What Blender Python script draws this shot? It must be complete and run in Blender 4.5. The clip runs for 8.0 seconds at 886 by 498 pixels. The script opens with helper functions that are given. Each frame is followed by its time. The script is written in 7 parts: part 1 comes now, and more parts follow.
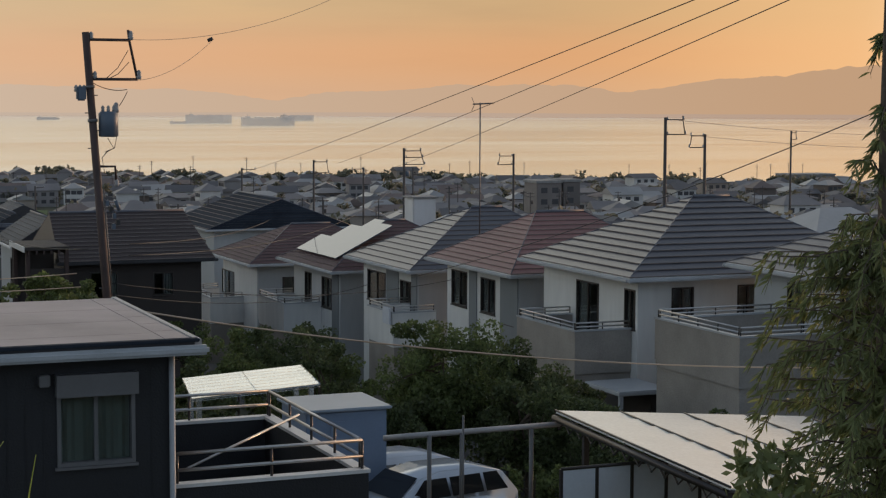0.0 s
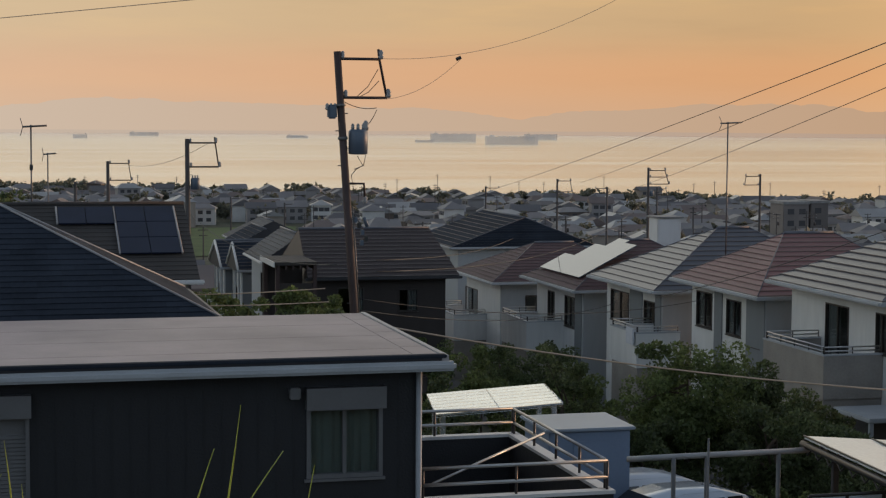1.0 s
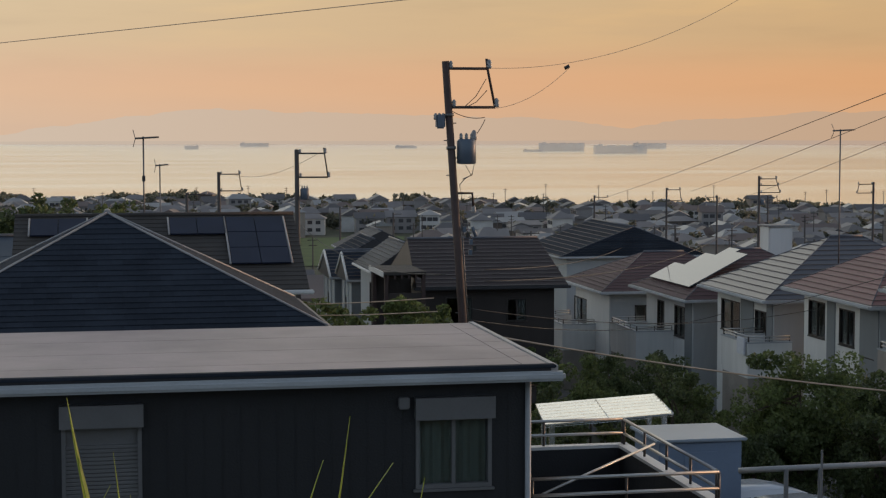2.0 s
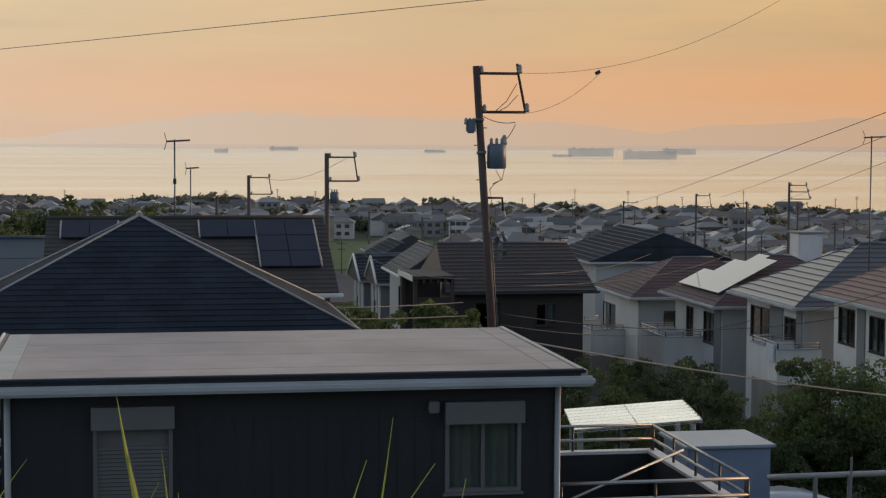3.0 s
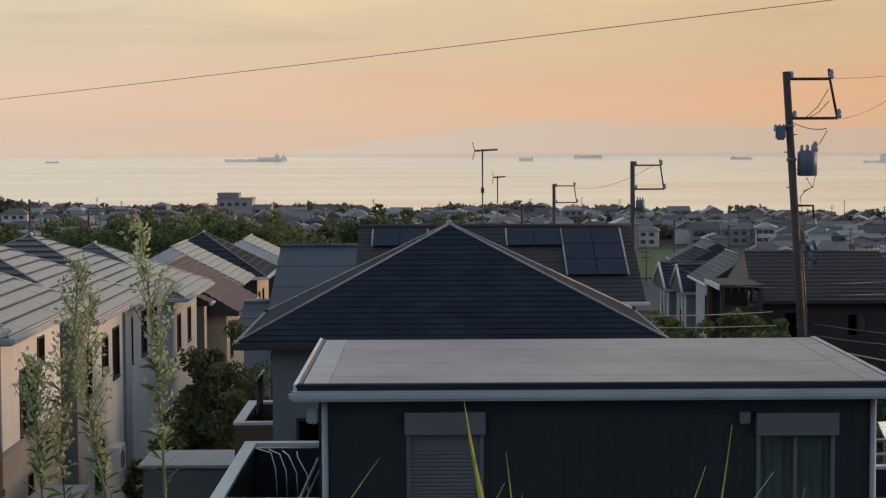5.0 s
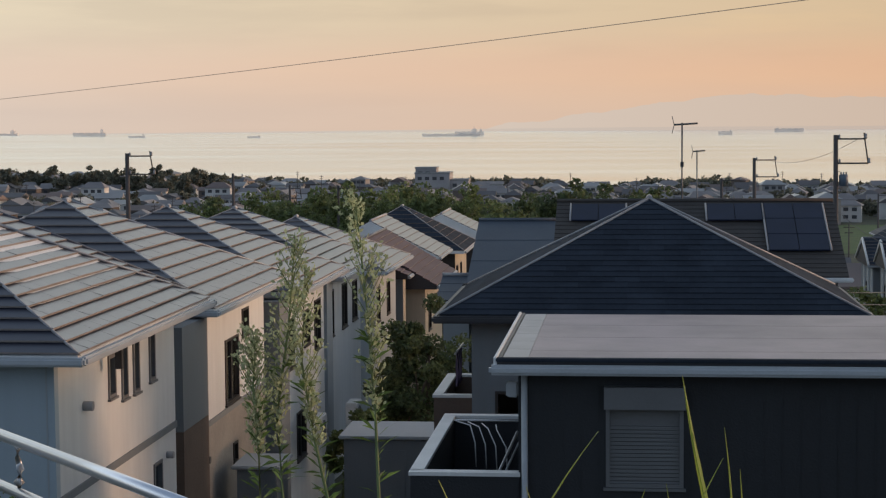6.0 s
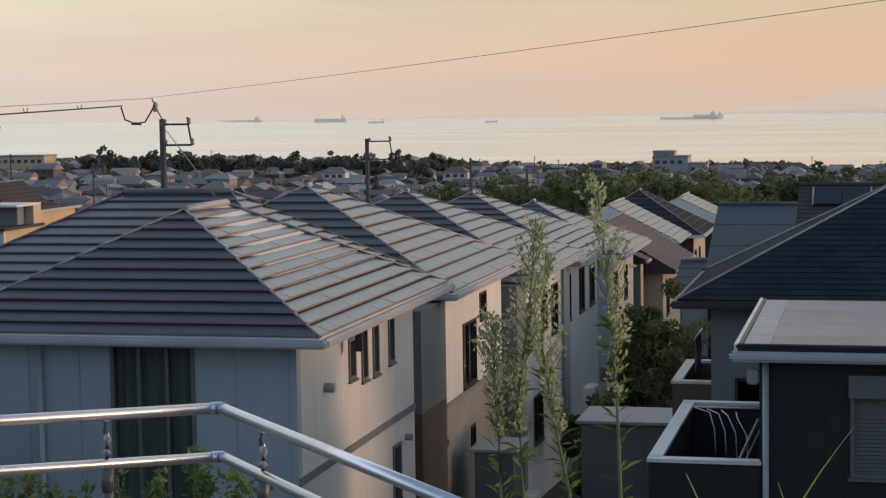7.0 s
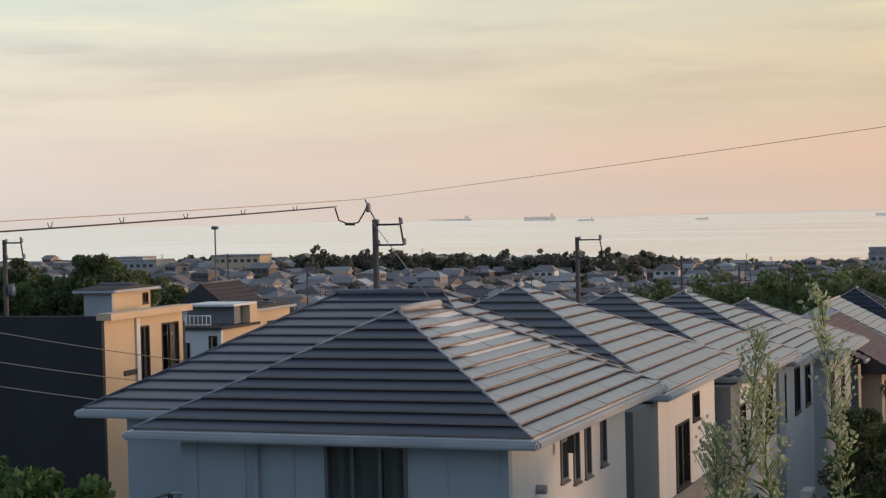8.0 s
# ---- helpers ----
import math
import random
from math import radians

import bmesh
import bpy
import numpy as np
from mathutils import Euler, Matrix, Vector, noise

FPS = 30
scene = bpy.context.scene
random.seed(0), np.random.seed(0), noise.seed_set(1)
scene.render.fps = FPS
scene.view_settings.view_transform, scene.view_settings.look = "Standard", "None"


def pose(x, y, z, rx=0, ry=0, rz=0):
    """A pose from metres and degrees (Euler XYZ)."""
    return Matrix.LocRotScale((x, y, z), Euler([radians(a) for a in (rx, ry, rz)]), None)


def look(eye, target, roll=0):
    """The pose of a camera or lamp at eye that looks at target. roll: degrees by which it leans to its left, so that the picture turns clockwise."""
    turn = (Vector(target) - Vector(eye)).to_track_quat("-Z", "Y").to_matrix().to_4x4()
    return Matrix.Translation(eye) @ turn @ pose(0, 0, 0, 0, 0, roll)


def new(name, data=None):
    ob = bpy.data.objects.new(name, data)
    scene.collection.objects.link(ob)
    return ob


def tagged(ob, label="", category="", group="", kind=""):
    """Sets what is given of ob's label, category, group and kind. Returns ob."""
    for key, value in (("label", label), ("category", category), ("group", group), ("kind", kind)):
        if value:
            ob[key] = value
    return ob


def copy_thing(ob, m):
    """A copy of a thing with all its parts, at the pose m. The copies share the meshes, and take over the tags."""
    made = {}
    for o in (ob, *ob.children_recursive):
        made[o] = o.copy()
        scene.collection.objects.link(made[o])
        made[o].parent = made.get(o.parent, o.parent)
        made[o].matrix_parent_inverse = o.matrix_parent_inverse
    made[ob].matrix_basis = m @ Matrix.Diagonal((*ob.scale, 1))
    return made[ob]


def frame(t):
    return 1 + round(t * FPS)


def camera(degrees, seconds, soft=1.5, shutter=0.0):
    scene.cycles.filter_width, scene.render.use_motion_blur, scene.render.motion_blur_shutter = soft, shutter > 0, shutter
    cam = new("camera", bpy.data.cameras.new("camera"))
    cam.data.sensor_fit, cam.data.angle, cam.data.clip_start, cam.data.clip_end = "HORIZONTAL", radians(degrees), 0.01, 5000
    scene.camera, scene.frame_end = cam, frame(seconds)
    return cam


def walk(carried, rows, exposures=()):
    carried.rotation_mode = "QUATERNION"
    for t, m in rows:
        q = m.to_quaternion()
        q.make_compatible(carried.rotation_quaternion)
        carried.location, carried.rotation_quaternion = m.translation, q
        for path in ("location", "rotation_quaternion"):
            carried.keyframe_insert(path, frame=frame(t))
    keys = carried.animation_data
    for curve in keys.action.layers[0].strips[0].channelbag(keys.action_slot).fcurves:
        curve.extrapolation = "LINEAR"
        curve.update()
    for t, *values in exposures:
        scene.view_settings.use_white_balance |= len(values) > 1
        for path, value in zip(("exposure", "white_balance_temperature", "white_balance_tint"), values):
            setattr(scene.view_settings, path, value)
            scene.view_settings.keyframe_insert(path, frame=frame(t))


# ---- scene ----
cam = camera(28.22, 8.0, soft=1.25)
PATH = [
    (0, pose(0.107, -0.049, 40.013, 85.196, 0, -22.522) @ pose(0, 0, 0, 0, 0, 0.206)),
    (0.5, pose(0.074, -0.008, 40.006, 85.502, 0, -18.465) @ pose(0, 0, 0, 0, 0, 0.224)),
    (1.0, pose(0.059, 0.050, 39.995, 85.782, 0, -14.644) @ pose(0, 0, 0, 0, 0, 0.340)),
    (1.5, pose(0.076, 0.107, 39.984, 86.000, 0, -12.283) @ pose(0, 0, 0, 0, 0, 0.130)),
    (1.7, pose(0.075, 0.113, 39.988, 86.035, 0, -11.675) @ pose(0, 0, 0, 0, 0, 0.007)),
    (2.8, pose(0.037, 0.076, 39.990, 86.185, 0, -10.425) @ pose(0, 0, 0, 0, 0, 0.234)),
    (3, pose(0.031, 0.059, 39.993, 86.226, 0, -10.181) @ pose(0, 0, 0, 0, 0, 0.287)),
    (3.5, pose(-0.000, -0.000, 40.000, 86.256, 0, -8.500) @ pose(0, 0, 0, 0, 0, 0.246)),
    (4.0, pose(-0.019, -0.002, 40.001, 86.134, 0, -5.820) @ pose(0, 0, 0, 0, 0, 0.078)),
    (4.2, pose(-0.011, -0.007, 39.994, 86.204, 0, -4.776) @ pose(0, 0, 0, 0, 0, -0.289)),
    (5.3, pose(-0.063, -0.022, 40.005, 86.513, 0, 1.487) @ pose(0, 0, 0, 0, 0, -0.020)),
    (5.5, pose(-0.072, -0.030, 40.007, 86.381, 0, 2.701) @ pose(0, 0, 0, 0, 0, 0.034)),
    (6.0, pose(-0.088, -0.067, 40.007, 85.690, 0, 6.099) @ pose(0, 0, 0, 0, 0, -0.454)),
    (6.5, pose(-0.096, 0.005, 40.003, 85.191, 0, 10.353) @ pose(0, 0, 0, 0, 0, -1.065)),
    (7.0, pose(-0.116, 0.012, 40.004, 85.270, 0, 13.815) @ pose(0, 0, 0, 0, 0, -0.962)),
    (7.5, pose(-0.115, -0.001, 40.011, 86.222, 0, 17.026) @ pose(0, 0, 0, 0, 0, -0.776)),
    (8.0, pose(-0.144, 0.000, 40.045, 88.591, 0, 20.561) @ pose(0, 0, 0, 0, 0, -1.411)),
]
walk(cam, PATH, [(0.0, 0.02, 6750, 6), (1.0, -0.03, 6750, 6), (3.5, 0.07, 6700, 6), (5.5, 0.10, 6350, 6), (8.0, 0.12, 6200, 7)])

# ---- world, sun ----
SUN_AZ, SUN_EL = 74.0, 1.5      # degrees to the right of +y, degrees above the horizon
GLOW_AZ = 67.0                  # middle of the bright haze round the sun
world = bpy.data.worlds.new("dusk_sky")
scene.world = world
world.use_nodes = True
wn, wl = world.node_tree.nodes, world.node_tree.links
wn.clear()


def wmath(op, a, b=None, clamp=False):
    n = wn.new("ShaderNodeMath")
    n.operation, n.use_clamp = op, clamp
    for i, v in enumerate((a, b)):
        if v is None:
            continue
        if isinstance(v, (int, float)):
            n.inputs[i].default_value = v
        else:
            wl.new(v, n.inputs[i])
    return n.outputs[0]


def wramp(fac, stops, mode="EASE"):
    n = wn.new("ShaderNodeValToRGB")
    n.color_ramp.interpolation = mode
    e = n.color_ramp.elements
    while len(e) < len(stops):
        e.new(0.5)
    for el, (p, c) in zip(e, stops):
        el.position, el.color = p, (*c, 1)
    wl.new(fac, n.inputs[0])
    return n.outputs[0]


def wmix(fac, a, b, blend="MIX"):
    n = wn.new("ShaderNodeMix")
    n.data_type, n.blend_type = "RGBA", blend
    for sock, v in ((n.inputs[0], fac), (n.inputs[6], a), (n.inputs[7], b)):
        if isinstance(v, (int, float)):
            sock.default_value = v
        elif isinstance(v, tuple):
            sock.default_value = (*v, 1)
        else:
            wl.new(v, sock)
    return n.outputs[2]


sky = wn.new("ShaderNodeTexSky")
sky.sky_type, sky.sun_disc = "NISHITA", False
sky.sun_elevation, sky.sun_rotation = radians(SUN_EL), radians(SUN_AZ)
sky.air_density, sky.dust_density, sky.ozone_density = 1.0, 2.0, 2.0
coord = wn.new("ShaderNodeTexCoord")
sep = wn.new("ShaderNodeSeparateXYZ")
wl.new(coord.outputs["Generated"], sep.inputs[0])
sx, sy, sz = sep.outputs
# 0 away from the sunset, 1 towards it
toward = wmath("ADD", wmath("MULTIPLY", sx, math.sin(radians(GLOW_AZ))), wmath("MULTIPLY", sy, math.cos(radians(GLOW_AZ))))
west = wmath("MULTIPLY", wmath("ADD", toward, 0.30), 0.83, True)
lift = wmath("MULTIPLY", sz, 4.0, True)          # 1 at about 14 degrees up
warm_side = wramp(lift, [(0.0, (0.68, 0.38, 0.21)), (0.10, (0.72, 0.36, 0.165)), (0.22, (0.60, 0.37, 0.185)), (0.45, (0.62, 0.45, 0.24)), (1.0, (1.10, 1.05, 0.95))])
cool_side = wramp(lift, [(0.0, (0.68, 0.59, 0.53)), (0.10, (0.75, 0.63, 0.54)), (0.25, (0.80, 0.70, 0.55)), (0.50, (0.71, 0.72, 0.61)), (1.0, (1.00, 1.08, 1.16))])
band = wmix(wramp(west, [(0.05, (0, 0, 0)), (0.95, (1, 1, 1))], "LINEAR"), cool_side, warm_side)
# thin streaked cloud
cm = wn.new("ShaderNodeMapping")
cm.inputs["Scale"].default_value = (3.0, 3.0, 26.0)
wl.new(coord.outputs["Generated"], cm.inputs[0])
cn = wn.new("ShaderNodeTexNoise")
cn.inputs["Scale"].default_value, cn.inputs["Detail"].default_value, cn.inputs["Roughness"].default_value = 1.6, 6.0, 0.55
wl.new(cm.outputs[0], cn.inputs["Vector"])
cloud = wramp(cn.outputs[0], [(0.34, (0.85, 0.85, 0.88)), (0.52, (1.0, 1.0, 1.0)), (0.68, (1.13, 1.09, 1.0))])
band = wmix(wramp(lift, [(0.1, (0.15, 0.15, 0.15)), (0.4, (1, 1, 1))]), band, wmix(1.0, band, cloud, "MULTIPLY"))
upper = wmix(1.0, sky.outputs[0], (0.10, 0.10, 0.10), "MULTIPLY")
upper = wmix(0.80, upper, (0.215, 0.275, 0.385))
ahead = wramp(wmath("ADD", wmath("MULTIPLY", sy, 0.5), 0.5), [(0.30, (0, 0, 0)), (0.62, (1, 1, 1))])
glow = wramp(toward, [(0.85, (0, 0, 0)), (1.0, (1, 1, 1))])
low = wmix(ahead, (0.415, 0.515, 0.68), band)
low = wmix(wramp(toward, [(0.74, (0, 0, 0)), (0.88, (0.7, 0.7, 0.7))]), low, (0.98, 0.58, 0.29))
low = wmix(glow, low, (2.5, 2.25, 1.95))
fade = wramp(wmath("MULTIPLY", sz, 1.4, True), [(0.40, (0, 0, 0)), (0.95, (1, 1, 1))])
whole = wmix(fade, low, upper)
bg = wn.new("ShaderNodeBackground")
bg.inputs["Strength"].default_value = 1.0
wl.new(whole, bg.inputs[0])
wo = wn.new("ShaderNodeOutputWorld")
wl.new(bg.outputs[0], wo.inputs[0])

sun_data = bpy.data.lights.new("sun", "SUN")
sun_data.energy, sun_data.angle, sun_data.color = 2.3, radians(13), (1.0, 0.56, 0.32)
sun = new("sun", sun_data)
_az, _el = radians(SUN_AZ), radians(SUN_EL)
sun.matrix_world = look((math.sin(_az) * 50, 40 + math.cos(_az) * 50, 40 + math.tan(_el) * 50), (0, 40, 40))

# ---- materials ----
MATS = {}


def mat(name, base, rough=0.7, metal=0.0, var=0.25, scale=3.0, bump=0.2, bump_scale=40.0, spec=0.5, streak=False, random_tint=0.0, island=False, trans=0.0, rvar=0.1):
    """A node material: base colour varied at two scales, fine relief, roughness varied too."""
    if name in MATS:
        return MATS[name]
    m = bpy.data.materials.new(name)
    m.use_nodes = True
    n, l = m.node_tree.nodes, m.node_tree.links
    b = n["Principled BSDF"]
    tc = n.new("ShaderNodeTexCoord")
    mp = n.new("ShaderNodeMapping")
    mp.inputs["Scale"].default_value = (1, 1, 0.18) if streak else (1, 1, 1)
    l.new(tc.outputs["Object"], mp.inputs[0])
    big = n.new("ShaderNodeTexNoise")
    big.inputs["Scale"].default_value, big.inputs["Detail"].default_value = scale * 0.35, 5
    small = n.new("ShaderNodeTexNoise")
    small.inputs["Scale"].default_value, small.inputs["Detail"].default_value = scale * 6, 4
    l.new(mp.outputs[0], big.inputs["Vector"])
    l.new(mp.outputs[0], small.inputs["Vector"])
    add = n.new("ShaderNodeMath")
    add.operation = "MULTIPLY_ADD"
    add.inputs[1].default_value = 0.45
    l.new(small.outputs[0], add.inputs[0])
    l.new(big.outputs[0], add.inputs[2])
    rng = n.new("ShaderNodeMapRange")
    rng.inputs["From Min"].default_value, rng.inputs["From Max"].default_value = 0.45, 1.0
    rng.inputs["To Min"].default_value, rng.inputs["To Max"].default_value = 1 - var, 1 + var
    l.new(add.outputs[0], rng.inputs["Value"])
    val = rng.outputs[0]
    if random_tint or island:
        src = n.new("ShaderNodeNewGeometry").outputs["Random Per Island"] if island else n.new("ShaderNodeObjectInfo").outputs["Random"]
        r2 = n.new("ShaderNodeMapRange")
        r2.inputs["To Min"].default_value, r2.inputs["To Max"].default_value = 1 - random_tint, 1 + random_tint
        l.new(src, r2.inputs["Value"])
        mu = n.new("ShaderNodeMath")
        mu.operation = "MULTIPLY"
        l.new(val, mu.inputs[0])
        l.new(r2.outputs[0], mu.inputs[1])
        val = mu.outputs[0]
    mx = n.new("ShaderNodeVectorMath")
    mx.operation = "SCALE"
    mx.inputs[0].default_value = base
    l.new(val, mx.inputs["Scale"])
    l.new(mx.outputs[0], b.inputs["Base Color"])
    rr = n.new("ShaderNodeMapRange")
    rr.inputs["To Min"].default_value, rr.inputs["To Max"].default_value = max(0.02, rough - rvar), min(1, rough + rvar)
    l.new(small.outputs[0], rr.inputs["Value"])
    l.new(rr.outputs[0], b.inputs["Roughness"])
    b.inputs["Metallic"].default_value = metal
    b.inputs["Specular IOR Level"].default_value = spec
    if trans:
        b.inputs["Subsurface Weight"].default_value = 0.0
        b.inputs["Transmission Weight"].default_value = trans
    if bump:
        fine = n.new("ShaderNodeTexNoise")
        fine.inputs["Scale"].default_value, fine.inputs["Detail"].default_value = bump_scale, 3
        l.new(tc.outputs["Object"], fine.inputs["Vector"])
        bp = n.new("ShaderNodeBump")
        bp.inputs["Strength"].default_value, bp.inputs["Distance"].default_value = bump, 0.02
        l.new(fine.outputs[0], bp.inputs["Height"])
        l.new(bp.outputs[0], b.inputs["Normal"])
    MATS[name] = m
    return m


def leaf_mat(name, base, var=0.45, through_light=0.48):
    """Leaves that let some light through."""
    m = mat(name, base, 0.55, var=0.3, scale=1.2, bump=0.0, random_tint=var, island=True)
    n, l = m.node_tree.nodes, m.node_tree.links
    b = n["Principled BSDF"]
    tr = n.new("ShaderNodeBsdfTranslucent")
    l.new(b.inputs["Base Color"].links[0].from_socket, tr.inputs[0])
    ms = n.new("ShaderNodeMixShader")
    ms.inputs[0].default_value = through_light
    l.new(b.outputs[0], ms.inputs[1])
    l.new(tr.outputs[0], ms.inputs[2])
    l.new(ms.outputs[0], n["Material Output"].inputs[0])
    return m


def glass_mat():
    m = bpy.data.materials.new("window_glass")
    m.use_nodes = True
    b = m.node_tree.nodes["Principled BSDF"]
    b.inputs["Base Color"].default_value = (0.75, 0.80, 0.80, 1)
    b.inputs["Roughness"].default_value = 0.03
    b.inputs["Transmission Weight"].default_value = 1.0
    b.inputs["IOR"].default_value = 1.45
    return m


GLASS = glass_mat()
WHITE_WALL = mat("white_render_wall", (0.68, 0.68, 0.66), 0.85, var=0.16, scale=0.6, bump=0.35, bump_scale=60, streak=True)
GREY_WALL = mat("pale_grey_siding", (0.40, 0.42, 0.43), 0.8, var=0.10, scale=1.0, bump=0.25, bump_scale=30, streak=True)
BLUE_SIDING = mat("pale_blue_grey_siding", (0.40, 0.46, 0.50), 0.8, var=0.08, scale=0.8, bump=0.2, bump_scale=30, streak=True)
DARK_GREY_WALL = mat("mid_grey_siding", (0.20, 0.215, 0.225), 0.8, var=0.12, scale=1.0, bump=0.25, bump_scale=30, streak=True)
TAUPE_WALL = mat("taupe_stone_siding", (0.30, 0.275, 0.245), 0.85, var=0.22, scale=2.5, bump=0.5, bump_scale=25)
BEIGE_WALL = mat("beige_render_wall", (0.52, 0.44, 0.33), 0.85, var=0.12, scale=1.2, bump=0.3, bump_scale=50, streak=True)
BLACK_WALL = mat("black_siding", (0.0225, 0.0236, 0.027), 0.65, var=0.18, scale=2.0, bump=0.35, bump_scale=35, streak=True)
BROWN_WALL = mat("dark_brown_siding", (0.045, 0.036, 0.032), 0.75, var=0.2, scale=2.0, bump=0.35, bump_scale=30, streak=True)
# siding tan with the low sun's orange mixed into its colour
TAN_WALL = mat("sun_tinted_tan_siding", (0.60, 0.46, 0.30), 0.8, var=0.08, scale=2.0, bump=0.2, bump_scale=50, streak=True)
BRICK_PANEL = mat("rust_brown_panel", (0.145, 0.10, 0.075), 0.8, var=0.2, scale=3.0, bump=0.4, bump_scale=25)
SLATE_ROOF = mat("blue_black_slate", (0.036, 0.043, 0.056), 0.85, spec=0.06, var=0.25, scale=2.5, bump=0.3, bump_scale=40, random_tint=0.13)
GREY_TILE = mat("grey_roof_tile", (0.083, 0.080, 0.090), 0.33, spec=0.58, var=0.12, scale=0.8, bump=0.0, rvar=0.03, random_tint=0.07)
NAVY_TILE = mat("navy_grey_roof_tile", (0.046, 0.047, 0.062), 0.31, spec=0.7, var=0.12, scale=0.8, bump=0.0, rvar=0.03, random_tint=0.07)
RED_TILE = mat("red_brown_roof_tile", (0.22, 0.105, 0.095), 0.48, spec=0.4, var=0.14, scale=0.8, bump=0.0, rvar=0.03, random_tint=0.08)
PLUM_TILE = mat("plum_roof_tile", (0.115, 0.066, 0.066), 0.62, spec=0.22, var=0.14, scale=0.8, bump=0.0, rvar=0.03, random_tint=0.08)
BROWN_TILE = mat("dark_brown_roof_tile", (0.058, 0.044, 0.043), 0.62, spec=0.2, var=0.14, scale=0.8, bump=0.0, rvar=0.03, random_tint=0.08)
# pale edge colour imitates the low sun on the tile lips
TILE_EDGE = mat("lit_tile_edge", (0.22, 0.185, 0.168), 0.5, var=0.25, scale=4.0, bump=0.0)
WORN_TILE = mat("worn_grey_roof_tile", (0.125, 0.12, 0.118), 0.7, spec=0.2, var=0.2, scale=1.0, bump=0.2, random_tint=0.1)
BROWN_SHEET = mat("brown_shingle", (0.050, 0.043, 0.038), 0.75, var=0.25, scale=3.0, bump=0.5, bump_scale=40)
BLUE_SHEET = mat("blue_grey_sheet_roof", (0.060, 0.075, 0.095), 0.5, var=0.12, scale=1.5, bump=0.15, bump_scale=20)
FLAT_ROOF = mat("dusty_metal_flat_roof", (0.32, 0.258, 0.262), 0.50, var=0.28, scale=2.2, bump=0.15, bump_scale=15)
CAP = mat("pale_ridge_cap", (0.36, 0.35, 0.35), 0.45, var=0.15, scale=5, bump=0.1)
DARK_CAP = mat("dark_ridge_cap", (0.12, 0.125, 0.145), 0.5, var=0.2, scale=5, bump=0.1)
GUTTER = mat("grey_plastic_gutter", (0.42, 0.44, 0.46), 0.40, var=0.12, scale=4, bump=0.05)
WHITE_TRIM = mat("white_painted_trim", (0.72, 0.71, 0.69), 0.5, var=0.12, scale=4, bump=0.05)
DARK_TRIM = mat("dark_fascia", (0.035, 0.034, 0.038), 0.5, var=0.15, scale=4, bump=0.05)
ALU = mat("aluminium", (0.50, 0.49, 0.48), 0.35, metal=0.7, var=0.12, scale=6, bump=0.05)
ALU_DARK = mat("bronze_aluminium", (0.06, 0.052, 0.048), 0.4, metal=0.4, var=0.15, scale=6, bump=0.05)
SHUTTER = mat("grey_shutter", (0.17, 0.17, 0.175), 0.5, metal=0.2, var=0.12, scale=4, bump=0.05)
STEEL = mat("stainless_handrail", (0.70, 0.73, 0.80), 0.30, metal=0.75, var=0.05, scale=9, bump=0.0, rvar=0.04)
RUST = mat("rust_brown_steel", (0.066, 0.042, 0.037), 0.7, metal=0.0, var=0.3, scale=5, bump=0.15)
POLE_GREY = mat("weathered_pole", (0.075, 0.065, 0.06), 0.75, var=0.25, scale=4, bump=0.2)
POLE_STEEL = mat("dull_galvanised", (0.15, 0.15, 0.15), 0.5, metal=0.4, var=0.2, scale=5, bump=0.1)
TRANSFORMER = mat("blue_grey_enamel", (0.10, 0.13, 0.17), 0.45, var=0.15, scale=4, bump=0.05)
PORCELAIN = mat("glazed_porcelain", (0.30, 0.29, 0.28), 0.3, var=0.1, scale=9, bump=0.0)
WIRE = mat("black_cable", (0.035, 0.033, 0.032), 0.6, var=0.1, bump=0.0)
WIRE_OLD = mat("weathered_wire", (0.60, 0.44, 0.32), 0.5, metal=0.3, var=0.1, bump=0.0)
CURTAIN = mat("sage_curtain", (0.19, 0.235, 0.22), 0.9, var=0.15, scale=4, bump=0.2)
NET = mat("pale_net_curtain", (0.20, 0.21, 0.21), 0.9, var=0.15, scale=4, bump=0.2)
SOLAR = mat("solar_cells", (0.016, 0.021, 0.042), 0.40, var=0.2, scale=4, bump=0.0, spec=0.25)
SOLAR_BRIGHT = mat("glossy_solar_glass", (0.10, 0.12, 0.14), 0.12, var=0.1, scale=4, bump=0.0, spec=0.9)
CONCRETE = mat("concrete", (0.30, 0.29, 0.275), 0.85, var=0.22, scale=2, bump=0.4, bump_scale=30)
ASPHALT = mat("asphalt", (0.055, 0.055, 0.056), 0.9, var=0.2, scale=3, bump=0.4, bump_scale=60)
POLYCARB = mat("milky_polycarbonate", (0.84, 0.85, 0.80), 0.20, spec=1.0, var=0.10, scale=2, bump=0.08, bump_scale=8)
CORRUGATED = mat("pale_corrugated_sheet", (0.80, 0.82, 0.80), 0.25, metal=0.85, var=0.15, scale=2, bump=0.05)
FENCE_PANEL = mat("frosted_fence_panel", (0.72, 0.77, 0.82), 0.35, var=0.08, scale=2, bump=0.05)
STORE = mat("pale_blue_steel_shed", (0.19, 0.25, 0.35), 0.5, var=0.1, scale=2, bump=0.05)
CAR_WHITE = mat("white_car_paint", (0.66, 0.69, 0.74), 0.2, var=0.04, scale=2, bump=0.0, spec=0.6)
CAR_SILVER = mat("silver_car_paint", (0.58, 0.63, 0.70), 0.2, metal=0.3, var=0.04, scale=2, bump=0.0, spec=0.6)
RUBBER = mat("black_rubber", (0.02, 0.02, 0.02), 0.8, var=0.2, bump=0.2)
